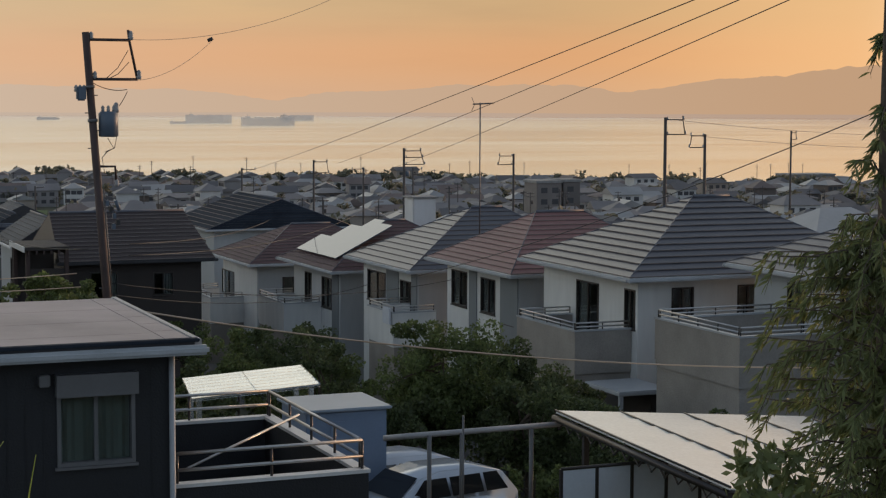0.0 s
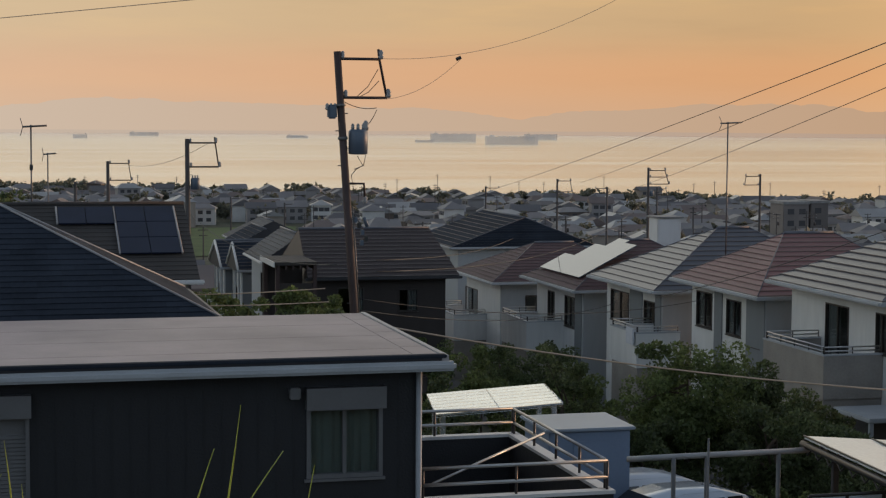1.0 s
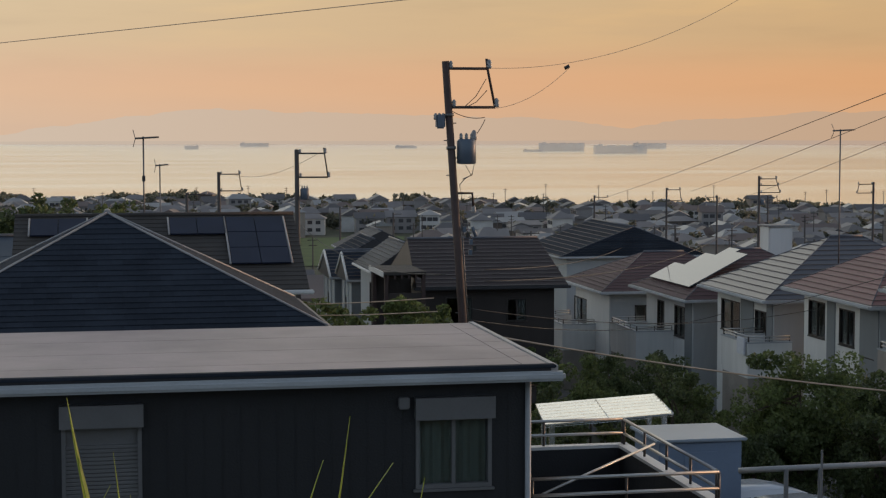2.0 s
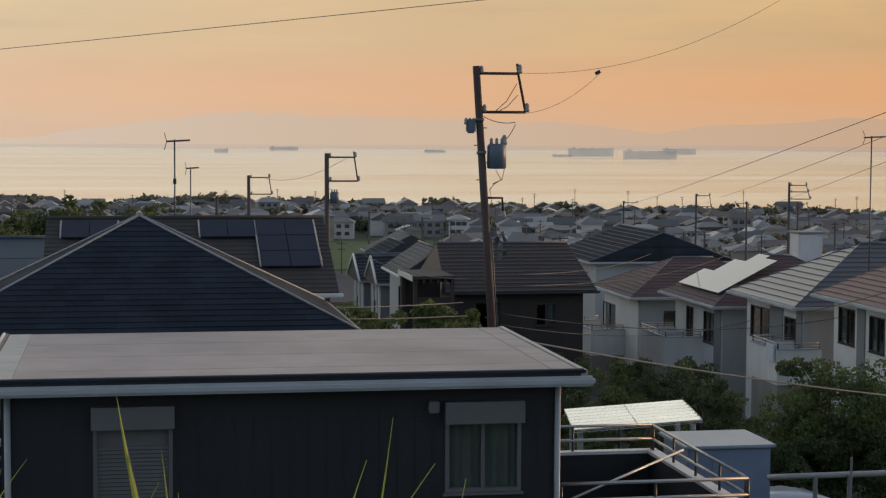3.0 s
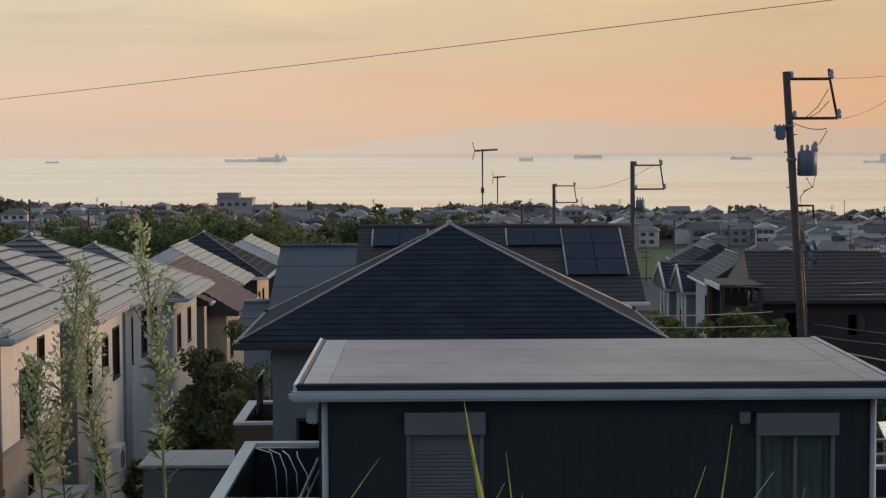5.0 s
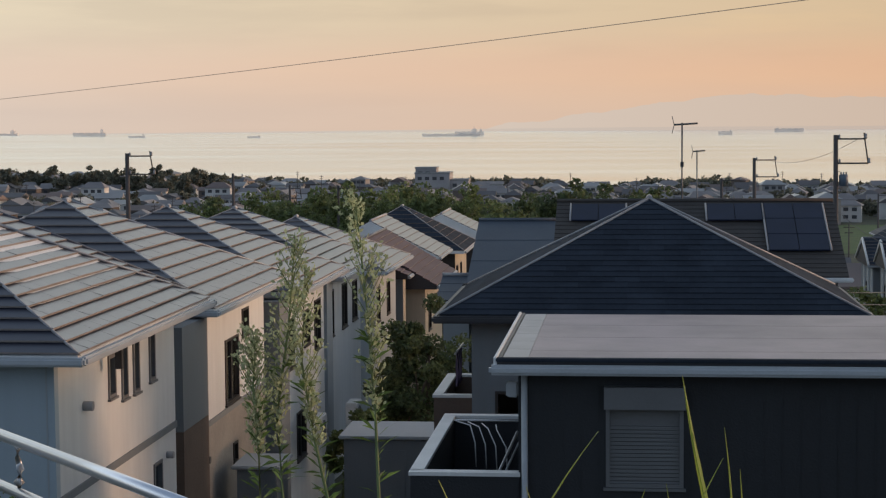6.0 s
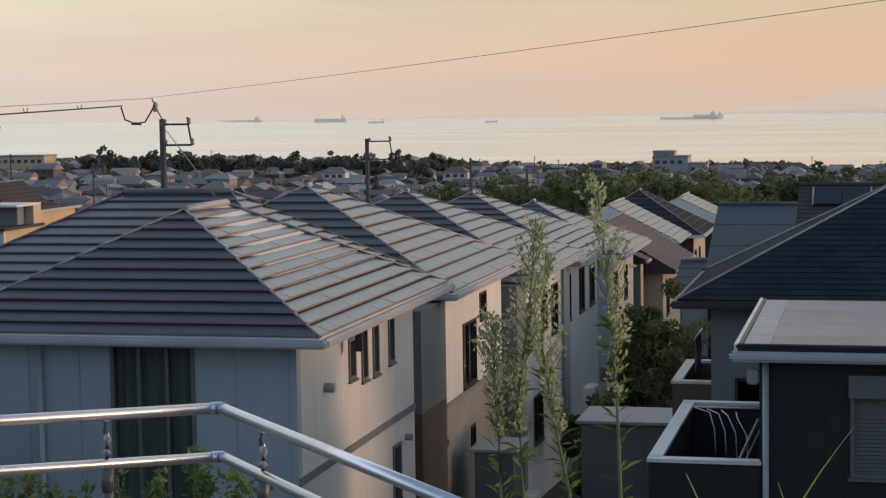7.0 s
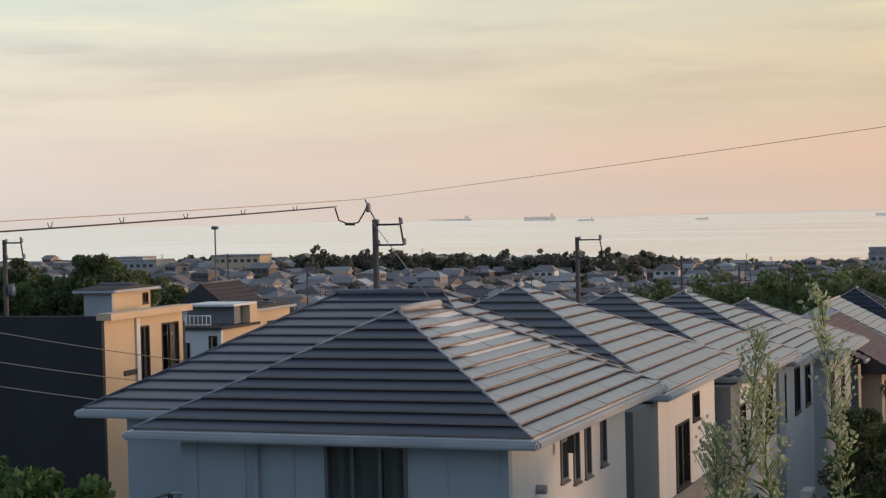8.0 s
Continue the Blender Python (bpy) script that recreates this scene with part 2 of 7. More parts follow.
CAR_GLASS = mat("tinted_car_glass", (0.015, 0.017, 0.02), 0.06, var=0.1, bump=0.0, spec=0.8)
CLOTH = mat("white_cloth", (0.62, 0.64, 0.68), 0.95, var=0.1, scale=8, bump=0.3)
CLOTH_DARK = mat("dark_purple_cloth", (0.05, 0.035, 0.07), 0.95, var=0.3, scale=8, bump=0.3)
BARK = mat("bark", (0.10, 0.075, 0.055), 0.9, var=0.3, scale=8, bump=0.6, bump_scale=30)
STALK = mat("green_stalk", (0.16, 0.20, 0.075), 0.7, var=0.2, scale=8, bump=0.1)
LEAF = leaf_mat("leaf_green", (0.135, 0.17, 0.062))
LEAF_NEAR = leaf_mat("near_leaf_green", (0.165, 0.19, 0.075), 0.3, 0.42)
LEAF_DARK = leaf_mat("leaf_dark_green", (0.115, 0.142, 0.06))
LEAF_FRESH = leaf_mat("leaf_fresh_green", (0.105, 0.165, 0.045))
LEAF_BAMBOO = leaf_mat("bamboo_green", (0.15, 0.185, 0.07))
# leaf colour paled and browned for the haze over far trees
LEAF_PINE = leaf_mat("hazed_pine_green", (0.165, 0.165, 0.12), 0.3)
SEED = leaf_mat("seed_head_green", (0.42, 0.45, 0.26), 0.3)
GRASS_BLADE = leaf_mat("grass_blade_green", (0.38, 0.46, 0.08), 0.2)
GROUND = mat("earth_and_grass", (0.065, 0.070, 0.040), 0.95, var=0.5, scale=0.6, bump=0.5, bump_scale=6)
FIELD = mat("paddy_green", (0.085, 0.125, 0.035), 0.95, var=0.25, scale=0.5, bump=0.3, bump_scale=10)
HULL = mat("ship_hull_hazed", (0.86, 0.76, 0.66), 0.7, var=0.1, scale=0.05, bump=0.0)
SHIP_HOUSE = mat("ship_superstructure_hazed", (0.90, 0.82, 0.72), 0.7, var=0.1, scale=0.05, bump=0.0)
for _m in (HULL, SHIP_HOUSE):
    # made faint with distance: haze put in as pale colour and transparency
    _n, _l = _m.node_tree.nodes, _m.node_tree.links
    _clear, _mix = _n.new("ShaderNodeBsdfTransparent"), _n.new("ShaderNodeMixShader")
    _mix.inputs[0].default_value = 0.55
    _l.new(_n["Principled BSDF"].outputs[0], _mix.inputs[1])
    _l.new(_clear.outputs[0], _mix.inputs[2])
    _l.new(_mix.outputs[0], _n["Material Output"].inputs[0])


def town_mat(name, base, rough=0.75):
    return mat(name, base, rough, var=0.15, scale=0.6, bump=0.0, random_tint=0.25)


# haze put into these colours: roofs and glass lifted, contrast kept low
TOWN_WALLS = [town_mat("town_wall_white", (0.52, 0.50, 0.47)), town_mat("town_wall_beige", (0.36, 0.30, 0.25)), town_mat("town_wall_grey", (0.28, 0.26, 0.25)),
              town_mat("town_wall_brown", (0.17, 0.135, 0.115))]
TOWN_ROOFS = [town_mat("town_roof_grey", (0.185, 0.168, 0.162), 0.6), town_mat("town_roof_dark", (0.125, 0.115, 0.115), 0.6), town_mat("town_roof_brown", (0.165, 0.125, 0.11), 0.65),
              town_mat("town_roof_pale", (0.33, 0.32, 0.31), 0.4)]
TOWN_GLASS = mat("far_window_glass", (0.085, 0.085, 0.09), 0.15, var=0.1, bump=0.0)

# ---- building helpers ----


def thing(name, at, label, category, group="", kind=""):
    ob = new(name)
    ob.location = at
    ob.empty_display_size = 0.3
    return tagged(ob, label, category, group, kind)


def part(name, bm, material, parent=None, label=""):
    """Links a bmesh as one mesh object, in world coordinates, under a thing or under a part."""
    me = bpy.data.meshes.new(name)
    bm.to_mesh(me)
    bm.free()
    me.materials.append(material)
    ob = new(name, me)
    if parent is not None:
        ob.parent = parent
        if parent.parent is None:
            ob.matrix_parent_inverse = Matrix.Translation(-parent.location)
    if label:
        ob["label"] = label
    return ob


def lone(name, bm, material, label, category, group="", kind=""):
    return tagged(part(name, bm, material), label, category, group, kind)


def pieces(name, verts, faces, material, parent=None, smooth=False):
    me = bpy.data.meshes.new(name)
    me.from_pydata(verts, [], faces)
    me.update()
    me.materials.append(material)
    ob = new(name, me)
    if parent is not None:
        ob.parent = parent
        if parent.parent is None:
            ob.matrix_parent_inverse = Matrix.Translation(-parent.location)
    return ob


def box(bm, x0, y0, z0, x1, y1, z1, bevel=0.0):
    vs = [bm.verts.new((x, y, z)) for z in (z0, z1) for x, y in ((x0, y0), (x1, y0), (x1, y1), (x0, y1))]
    fs = [bm.faces.new([vs[i] for i in q]) for q in ((3, 2, 1, 0), (4, 5, 6, 7), (0, 1, 5, 4), (1, 2, 6, 5), (2, 3, 7, 6), (3, 0, 4, 7))]
    if bevel:
        bmesh.ops.bevel(bm, geom=list({e for f in fs for e in f.edges}), offset=bevel, segments=2, affect="EDGES", clamp_overlap=True)
    return bm


def boxed(x0, y0, z0, x1, y1, z1, bevel=0.0):
    return box(bmesh.new(), x0, y0, z0, x1, y1, z1, bevel)


def tube(bm, pts, radii, seg=8, cap=True):
    """A round bar along a line of points."""
    pts = [Vector(p) for p in pts]
    if isinstance(radii, (int, float)):
        radii = [radii] * len(pts)
    rings = []
    for i, p in enumerate(pts):
        d = (pts[min(i + 1, len(pts) - 1)] - pts[max(i - 1, 0)]).normalized()
        a = d.cross(Vector((0, 0, 1)))
        if a.length < 1e-3:
            a = d.cross(Vector((1, 0, 0)))
        a.normalize()
        b = a.cross(d)
        rings.append([bm.verts.new(p + (a * math.cos(k * 2 * math.pi / seg) + b * math.sin(k * 2 * math.pi / seg)) * radii[i]) for k in range(seg)])
    for r0, r1 in zip(rings, rings[1:]):
        for k in range(seg):
            bm.faces.new((r0[k], r0[(k + 1) % seg], r1[(k + 1) % seg], r1[k])).smooth = True
    if cap:
        bm.faces.new(rings[0][::-1])
        bm.faces.new(rings[-1])
    return bm


def tubed(pts, radii, seg=8):
    return tube(bmesh.new(), pts, radii, seg)


def lerp(a, b, t):
    return tuple(p + (q - p) * t for p, q in zip(a, b))


def sag(a, b, drop, n=24):
    return [tuple(np.array(lerp(a, b, i / n)) - (0, 0, drop * 4 * (i / n) * (1 - i / n))) for i in range(n + 1)]


def wire(a, b, drop, r=0.012, material=None, label="thin black overhead cable between poles", group="overhead cables"):
    return lone("overhead_cable", tubed(sag(a, b, drop), r, 5), material or WIRE, label, "cable", group)


# ---- ground, sea, distance ----
PROFILE_Y = [-400, 5.8, 12.5, 25, 47, 90, 115, 150, 220, 300, 450, 900, 1200]
PROFILE_Z = [38.1, 38.1, 31.3, 31.1, 29.9, 27.2, 25.0, 20.5, 14.0, 9.5, 5.5, 1.4, -6.0]


def ground_z(x, y):
    s = y + 0.22 * min(max(x, -900), 900) * min(max((y - 300) / 300, 0), 1)
    s += 0.5 * min(max(x - 100, 0), 500) * min(max((y - 300) / 300, 0), 1)
    z = float(np.interp(s, PROFILE_Y, PROFILE_Z))
    z += 4.0 * min(max((-x - 150) / 150, 0), 1) * min(max((y - 260) / 140, 0), 1) * min(max((900 - s) / 120, 0), 1)
    side = 0.052 * min(max(x - 6, 0), 22) * min(max((y - 14) / 20, 0), 1) * min(max((260 - y) / 150, 0), 1)
    return z - side


def ground_sheet():
    ys = [-400, -100, -20, 0, 3, 5.8, 8, 10, 12.5, 15] + list(range(18, 110, 4)) + list(range(115, 300, 12)) + list(range(310, 1240, 35))
    xs = sorted({round(math.copysign(abs(k) ** 1.75 * 1.05, k), 2) for k in range(-64, 65)})
    vs = [(x, y, ground_z(x, y) + (0.12 * noise.noise((x * 0.2, y * 0.2, 0)) if y > 14 else 0)) for y in ys for x in xs]
    w = len(xs)
    fs = [(j * w + i, j * w + i + 1, (j + 1) * w + i + 1, (j + 1) * w + i) for j in range(len(ys) - 1) for i in range(w - 1)]
    ob = pieces("ground", vs, fs, GROUND)
    return tagged(ob, "dark earth and rough grass falling towards the shore", "ground", kind="structure")


ground_sheet()


def sea_mat():
    """Calm water seen at a low angle, mirror-like, with smoother and rougher wind lanes."""
    m = bpy.data.materials.new("sea_water")
    m.use_nodes = True
    n, l = m.node_tree.nodes, m.node_tree.links
    b = n["Principled BSDF"]
    b.inputs["IOR"].default_value = 1.33
    b.inputs["Metallic"].default_value = 0.75
    tc = n.new("ShaderNodeTexCoord")
    mp = n.new("ShaderNodeMapping")
    mp.inputs["Scale"].default_value = (0.0016, 0.0075, 1)
    l.new(tc.outputs["Object"], mp.inputs[0])
    t = n.new("ShaderNodeTexNoise")
    t.inputs["Scale"].default_value, t.inputs["Detail"].default_value, t.inputs["Roughness"].default_value = 1.0, 5, 0.55
    l.new(mp.outputs[0], t.inputs["Vector"])
    rr = n.new("ShaderNodeMapRange")
    rr.inputs["From Min"].default_value, rr.inputs["From Max"].default_value = 0.35, 0.65
    rr.inputs["To Min"].default_value, rr.inputs["To Max"].default_value = 0.13, 0.20
    l.new(t.outputs[0], rr.inputs["Value"])
    l.new(rr.outputs[0], b.inputs["Roughness"])
    cr = n.new("ShaderNodeValToRGB")
    cr.color_ramp.elements[0].position, cr.color_ramp.elements[0].color = 0.36, (0.77, 0.83, 0.87, 1)
    cr.color_ramp.elements[1].position, cr.color_ramp.elements[1].color = 0.60, (0.95, 0.965, 0.955, 1)
    l.new(t.outputs[0], cr.inputs[0])
    l.new(cr.outputs[0], b.inputs["Base Color"])
    return m


tagged(pieces("water", [(-4200, 500, 0), (4200, 500, 0), (4200, 4690, 0), (-4200, 4690, 0)], [(0, 1, 2, 3)], sea_mat()), "calm pale sea reflecting the evening sky", "sea", kind="structure")


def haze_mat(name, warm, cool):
    """Distance as a plain glowing backdrop: haze put into emission, warmer towards the sunset."""
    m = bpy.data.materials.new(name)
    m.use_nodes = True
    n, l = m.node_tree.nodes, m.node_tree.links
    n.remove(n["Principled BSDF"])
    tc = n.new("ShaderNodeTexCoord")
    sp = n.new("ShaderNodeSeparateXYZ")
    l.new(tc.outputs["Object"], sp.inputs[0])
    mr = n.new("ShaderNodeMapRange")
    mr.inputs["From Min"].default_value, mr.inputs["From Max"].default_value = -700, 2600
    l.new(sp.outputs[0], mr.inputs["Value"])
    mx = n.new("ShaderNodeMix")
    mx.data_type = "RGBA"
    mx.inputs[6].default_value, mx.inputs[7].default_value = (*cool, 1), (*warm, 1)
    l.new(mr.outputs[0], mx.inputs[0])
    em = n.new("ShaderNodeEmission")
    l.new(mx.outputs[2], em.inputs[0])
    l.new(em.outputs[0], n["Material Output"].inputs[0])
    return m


def ridge(name, dist, az, el, material, rough, seed):
    """A mountain ridge round the bay: a thick relief whose crest follows the skyline."""
    top, foot, back = [], [], []
    n = 420
    for i in range(n + 1):
        a = az[0] + (az[-1] - az[0]) * i / n
        e = float(np.interp(a, az, el)) + rough * (noise.noise((a * 0.9, seed, 0)) + 0.5 * noise.noise((a * 2.7, seed, 1)) + 0.25 * noise.noise((a * 8, seed, 2)))
        d = dist
        h = max(40 + math.tan(radians(e)) * d, 1)
        ux, uy = math.sin(radians(a)), math.cos(radians(a))
        foot.append((ux * (d - 40), uy * (d - 40), -3))
        top.append((ux * d, uy * d, h))
        back.append((ux * (d + 60), uy * (d + 60), -3))
    vs = foot + top + back
    k = n + 1
    fs = [(i, i + 1, k + i + 1, k + i) for i in range(n)] + [(k + i, k + i + 1, 2 * k + i + 1, 2 * k + i) for i in range(n)]
    return tagged(pieces(name, vs, fs, material), "hazy mauve mountain ridge across the bay", "mountains", kind="structure")


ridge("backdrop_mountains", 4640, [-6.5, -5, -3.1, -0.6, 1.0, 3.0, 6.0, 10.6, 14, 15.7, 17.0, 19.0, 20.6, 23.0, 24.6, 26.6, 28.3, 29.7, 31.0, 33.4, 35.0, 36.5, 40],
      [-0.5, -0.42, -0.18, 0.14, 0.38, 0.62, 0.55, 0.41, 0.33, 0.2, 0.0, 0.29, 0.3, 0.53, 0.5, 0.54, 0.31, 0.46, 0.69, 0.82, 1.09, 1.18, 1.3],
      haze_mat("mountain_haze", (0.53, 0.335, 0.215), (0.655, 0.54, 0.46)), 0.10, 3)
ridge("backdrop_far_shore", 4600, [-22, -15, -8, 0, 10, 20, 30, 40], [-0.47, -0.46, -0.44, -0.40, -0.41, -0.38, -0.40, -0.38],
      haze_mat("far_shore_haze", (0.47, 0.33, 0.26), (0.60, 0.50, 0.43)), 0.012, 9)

# ---- houses ----


def clip_wall(bm, along, lo, hi, z0, z1, plane, inward, openings, thick=0.16):
    """One straight wall with real openings. along: 'x' or 'y'; inward: +1 or -1 along the other axis."""
    us = sorted({lo, hi, *[o[0] for o in openings if lo < o[0] < hi], *[o[1] for o in openings if lo < o[1] < hi]})
    zs = sorted({z0, z1, *[o[2] for o in openings if z0 < o[2] < z1], *[o[3] for o in openings if z0 < o[3] < z1]})
    made = {}

    def vert(i, j, k):
        if (i, j, k) not in made:
            d = plane + inward * thick * k
            made[i, j, k] = bm.verts.new((us[i], d, zs[j]) if along == "x" else (d, us[i], zs[j]))
        return made[i, j, k]

    def solid(i, j):
        if not (0 <= i < len(us) - 1 and 0 <= j < len(zs) - 1):
            return False
        um, zm = (us[i] + us[i + 1]) / 2, (zs[j] + zs[j + 1]) / 2
        return not any(o[0] < um < o[1] and o[2] < zm < o[3] for o in openings)
    for i in range(len(us) - 1):
        for j in range(len(zs) - 1):
            if not solid(i, j):
                continue
            for k in (0, 1):
                bm.faces.new([vert(i + a, j + b, k) for a, b in ((0, 0), (1, 0), (1, 1), (0, 1))])
            for di, dj, e in ((-1, 0, ((0, 0), (0, 1))), (1, 0, ((1, 0), (1, 1))), (0, -1, ((0, 0), (1, 0))), (0, 1, ((0, 1), (1, 1)))):
                if not solid(i + di, j + dj):
                    (p, q), (r, t) = e
                    bm.faces.new([vert(i + p, j + q, 0), vert(i + r, j + t, 0), vert(i + r, j + t, 1), vert(i + p, j + q, 1)])
    bmesh.ops.recalc_face_normals(bm, faces=bm.faces[:])
    return bm


def window(parent, along, c, z0, w, h, plane, inward, style="slide", frame=None):
    """A sash window set into its opening: frame, panes, sill, and a curtain or a roller shutter where there is one."""
    frame = frame or ALU_DARK
    bm = bmesh.new()

    def bar(u0, u1, za, zb, d0, d1, into=None):
        p0, p1 = sorted((plane + inward * d0, plane + inward * d1))
        t = bm if into is None else into
        return box(t, u0, p0, za, u1, p1, zb) if along == "x" else box(t, p0, u0, za, p1, u1, zb)

    a, b, f = c - w / 2, c + w / 2, 0.05
    bar(a, a + f, z0, z0 + h, -0.025, 0.10)
    bar(b - f, b, z0, z0 + h, -0.025, 0.10)
    bar(a + f, b - f, z0, z0 + f, -0.025, 0.10)
    bar(a + f, b - f, z0 + h - f, z0 + h, -0.025, 0.10)
    n = {"slide": 2, "slit": 1, "triple": 3, "shutter": 0, "boxed": 2}[style]
    for i in range(1, n):
        u = a + (b - a) * i / n
        bar(u - 0.025, u + 0.025, z0 + f, z0 + h - f, 0.0, 0.08)
    win = part("window", bm, frame, parent)
    for i in range(n):
        u0, u1 = a + f + (b - a - 2 * f) * i / n + 0.026, a + f + (b - a - 2 * f) * (i + 1) / n - 0.026
        g = part("pane", bar(u0, u1, z0 + f + 0.004, z0 + h - f - 0.004, 0.04 + 0.012 * (i % 2), 0.046 + 0.012 * (i % 2), bmesh.new()), GLASS, win)
        g.visible_shadow = False
    part("sill", bar(a - 0.03, b + 0.03, z0 - 0.04, z0 - 0.004, -0.05, 0.02, bmesh.new()), frame, win)
    if n:
        cb = bmesh.new()
        m = 18
        lo, hi = (a + f, b - f) if style != "slide" else (a + (b - a) * 0.5, b - f)
        cols = []
        for k in range(m + 1):
            u, d = lo + (hi - lo) * k / m, plane + inward * (0.12 + 0.02 * math.sin(k * 1.9))
            cols.append([cb.verts.new((u, d, z) if along == "x" else (d, u, z)) for z in (z0 - 0.05, z0 + h + 0.02)])
        for p, q in zip(cols, cols[1:]):
            cb.faces.new((p[0], q[0], q[1], p[1]))
        part("curtain", cb, NET if style == "slide" else CURTAIN, win, "hanging pleated curtain")
    if style == "shutter":
        for k in range(int((h - 0.26) / 0.05)):
            za = z0 + 0.03 + k * 0.05
            part("shutter_slat", bar(a + f, b - f, za + 0.004, za + 0.046, 0.01 + 0.006, 0.035, bmesh.new()), SHUTTER, win)
        part("shutter_backing", bar(a + f, b - f, z0 + f, z0 + h - f, 0.04, 0.06, bmesh.new()), SHUTTER, win)
    if style in ("shutter", "boxed"):
        hb = 0.26
        part("shutter_box", bar(a - 0.02, b + 0.02, z0 + h - 0.02, z0 + h + hb, -0.16, -0.004, bmesh.new()), SHUTTER, win)
    return win


def lit_edge(ob, lip):
    """Thick tiles get a paler lower edge that stands in for sunlit lips."""
    if lip >= 0.03:
        ob.data.materials.append(TILE_EDGE)
        ob.data.polygons[1].material_index = 1
    return ob


def slope(parent, material, e0, e1, t1, t0, n, lip=0.04, tile=0.0):
    """Lays n stepped courses on one face of a roof, eave e0 to e1, top edge t0 to t1; with tile, each course is single tiles of that width."""
    e0, e1, t1, t0 = (Vector(p) for p in (e0, e1, t1, t0))
    nor = (e1 - e0).cross(t0 - e0)
    nor = nor.normalized() if nor.length > 1e-6 else Vector((0, 0, 1))
    if nor.z < 0:
        nor.negate()
    way, span = (e1 - e0).normalized(), (e1 - e0).length
    for i in range(n):
        s0, s1 = i / n, min((i + 1.12) / n, 1)
        a, b = e0.lerp(t0, s0), e1.lerp(t1, s0)
        c, d = e1.lerp(t1, s1), e0.lerp(t0, s1)
        hi, lo = nor * (lip + 0.012), nor * 0.008
        up = (d - a).normalized()
        hi, mid, foot = hi + up * lip * 0.35, nor * (lip * 0.72), up * lip * 1.2 - nor * 0.01
        if not tile:
            vs = [a + hi, b + hi, c + lo, d + lo, a + foot, b + foot, a + mid, b + mid]
            lit_edge(pieces("tile_course", vs, [(0, 1, 2, 3), (6, 7, 1, 0), (4, 5, 7, 6), (4, 6, 0, 3), (7, 5, 2, 1)], material, parent), lip)
            continue
        la, ra, ld, rd = ((p - e0).dot(way) for p in (a, b, d, c))
        off = tile * 0.5 * (i % 2)
        for k in range(-1, int(span / tile) + 2):
            u0, u1 = k * tile + off + 0.0008, (k + 1) * tile + off - 0.0008
            p0, p1, q0, q1 = max(u0, la), min(u1, ra), max(u0, ld), min(u1, rd)
            if p1 <= p0 + 0.01:
                continue
            q0, q1 = (q0, q1) if q1 > q0 else ((min(max(p0, ld), rd),) * 2)
            w = nor * random.uniform(-0.003, 0.004)
            vs = [a + way * (p0 - la) + hi + w, a + way * (p1 - la) + hi + w, d + way * (q1 - ld) + lo, d + way * (q0 - ld) + lo, a + way * (p0 - la) + foot, a + way * (p1 - la) + foot, a + way * (p0 - la) + mid, a + way * (p1 - la) + mid]
            lit_edge(pieces("roof_tile", vs, [(0, 1, 2, 3), (6, 7, 1, 0), (4, 5, 7, 6), (4, 6, 0, 3), (7, 5, 2, 1)], material, parent), lip)


def caps(parent, lines, material, r=0.062):
    for k, (a, b) in enumerate(lines):
        r = r if k == 0 else 0.020
        a, b = Vector(a) + Vector((0, 0, 0.035)), Vector(b) + Vector((0, 0, 0.035))
        part("ridge_cap", tubed([a, b], r, 8), material, parent)


def gutters(parent, x0, x1, y0, y1, z, material, sides="flbr"):
    for s in sides:
        bm = bmesh.new()
        if s in "fb":
            y = y0 - 0.07 if s == "f" else y1 + 0.07
            box(bm, x0 - 0.12, y - 0.06, z - 0.13, x1 + 0.12, y + 0.055, z - 0.01, 0.03)
        else:
            x = x0 - 0.07 if s == "l" else x1 + 0.07
            box(bm, x - 0.06, y0, z - 0.13, x + 0.055, y1, z - 0.01, 0.03)
        part("gutter", bm, material, parent)


def roof_body(parent, corners, ridge_pts, material, z, thick=0.14):
    """The solid under the courses: soffit, fascia and the sloping deck."""
    bm = bmesh.new()
    bot = [bm.verts.new((x, y, z - thick)) for x, y in corners]
    top = [bm.verts.new((x, y, z)) for x, y in corners]
    bm.faces.new(bot[::-1])
    for i in range(4):
        bm.faces.new((bot[i], bot[(i + 1) % 4], top[(i + 1) % 4], top[i]))
    r = [bm.verts.new(p) for p in ridge_pts]
    return bm, top, r


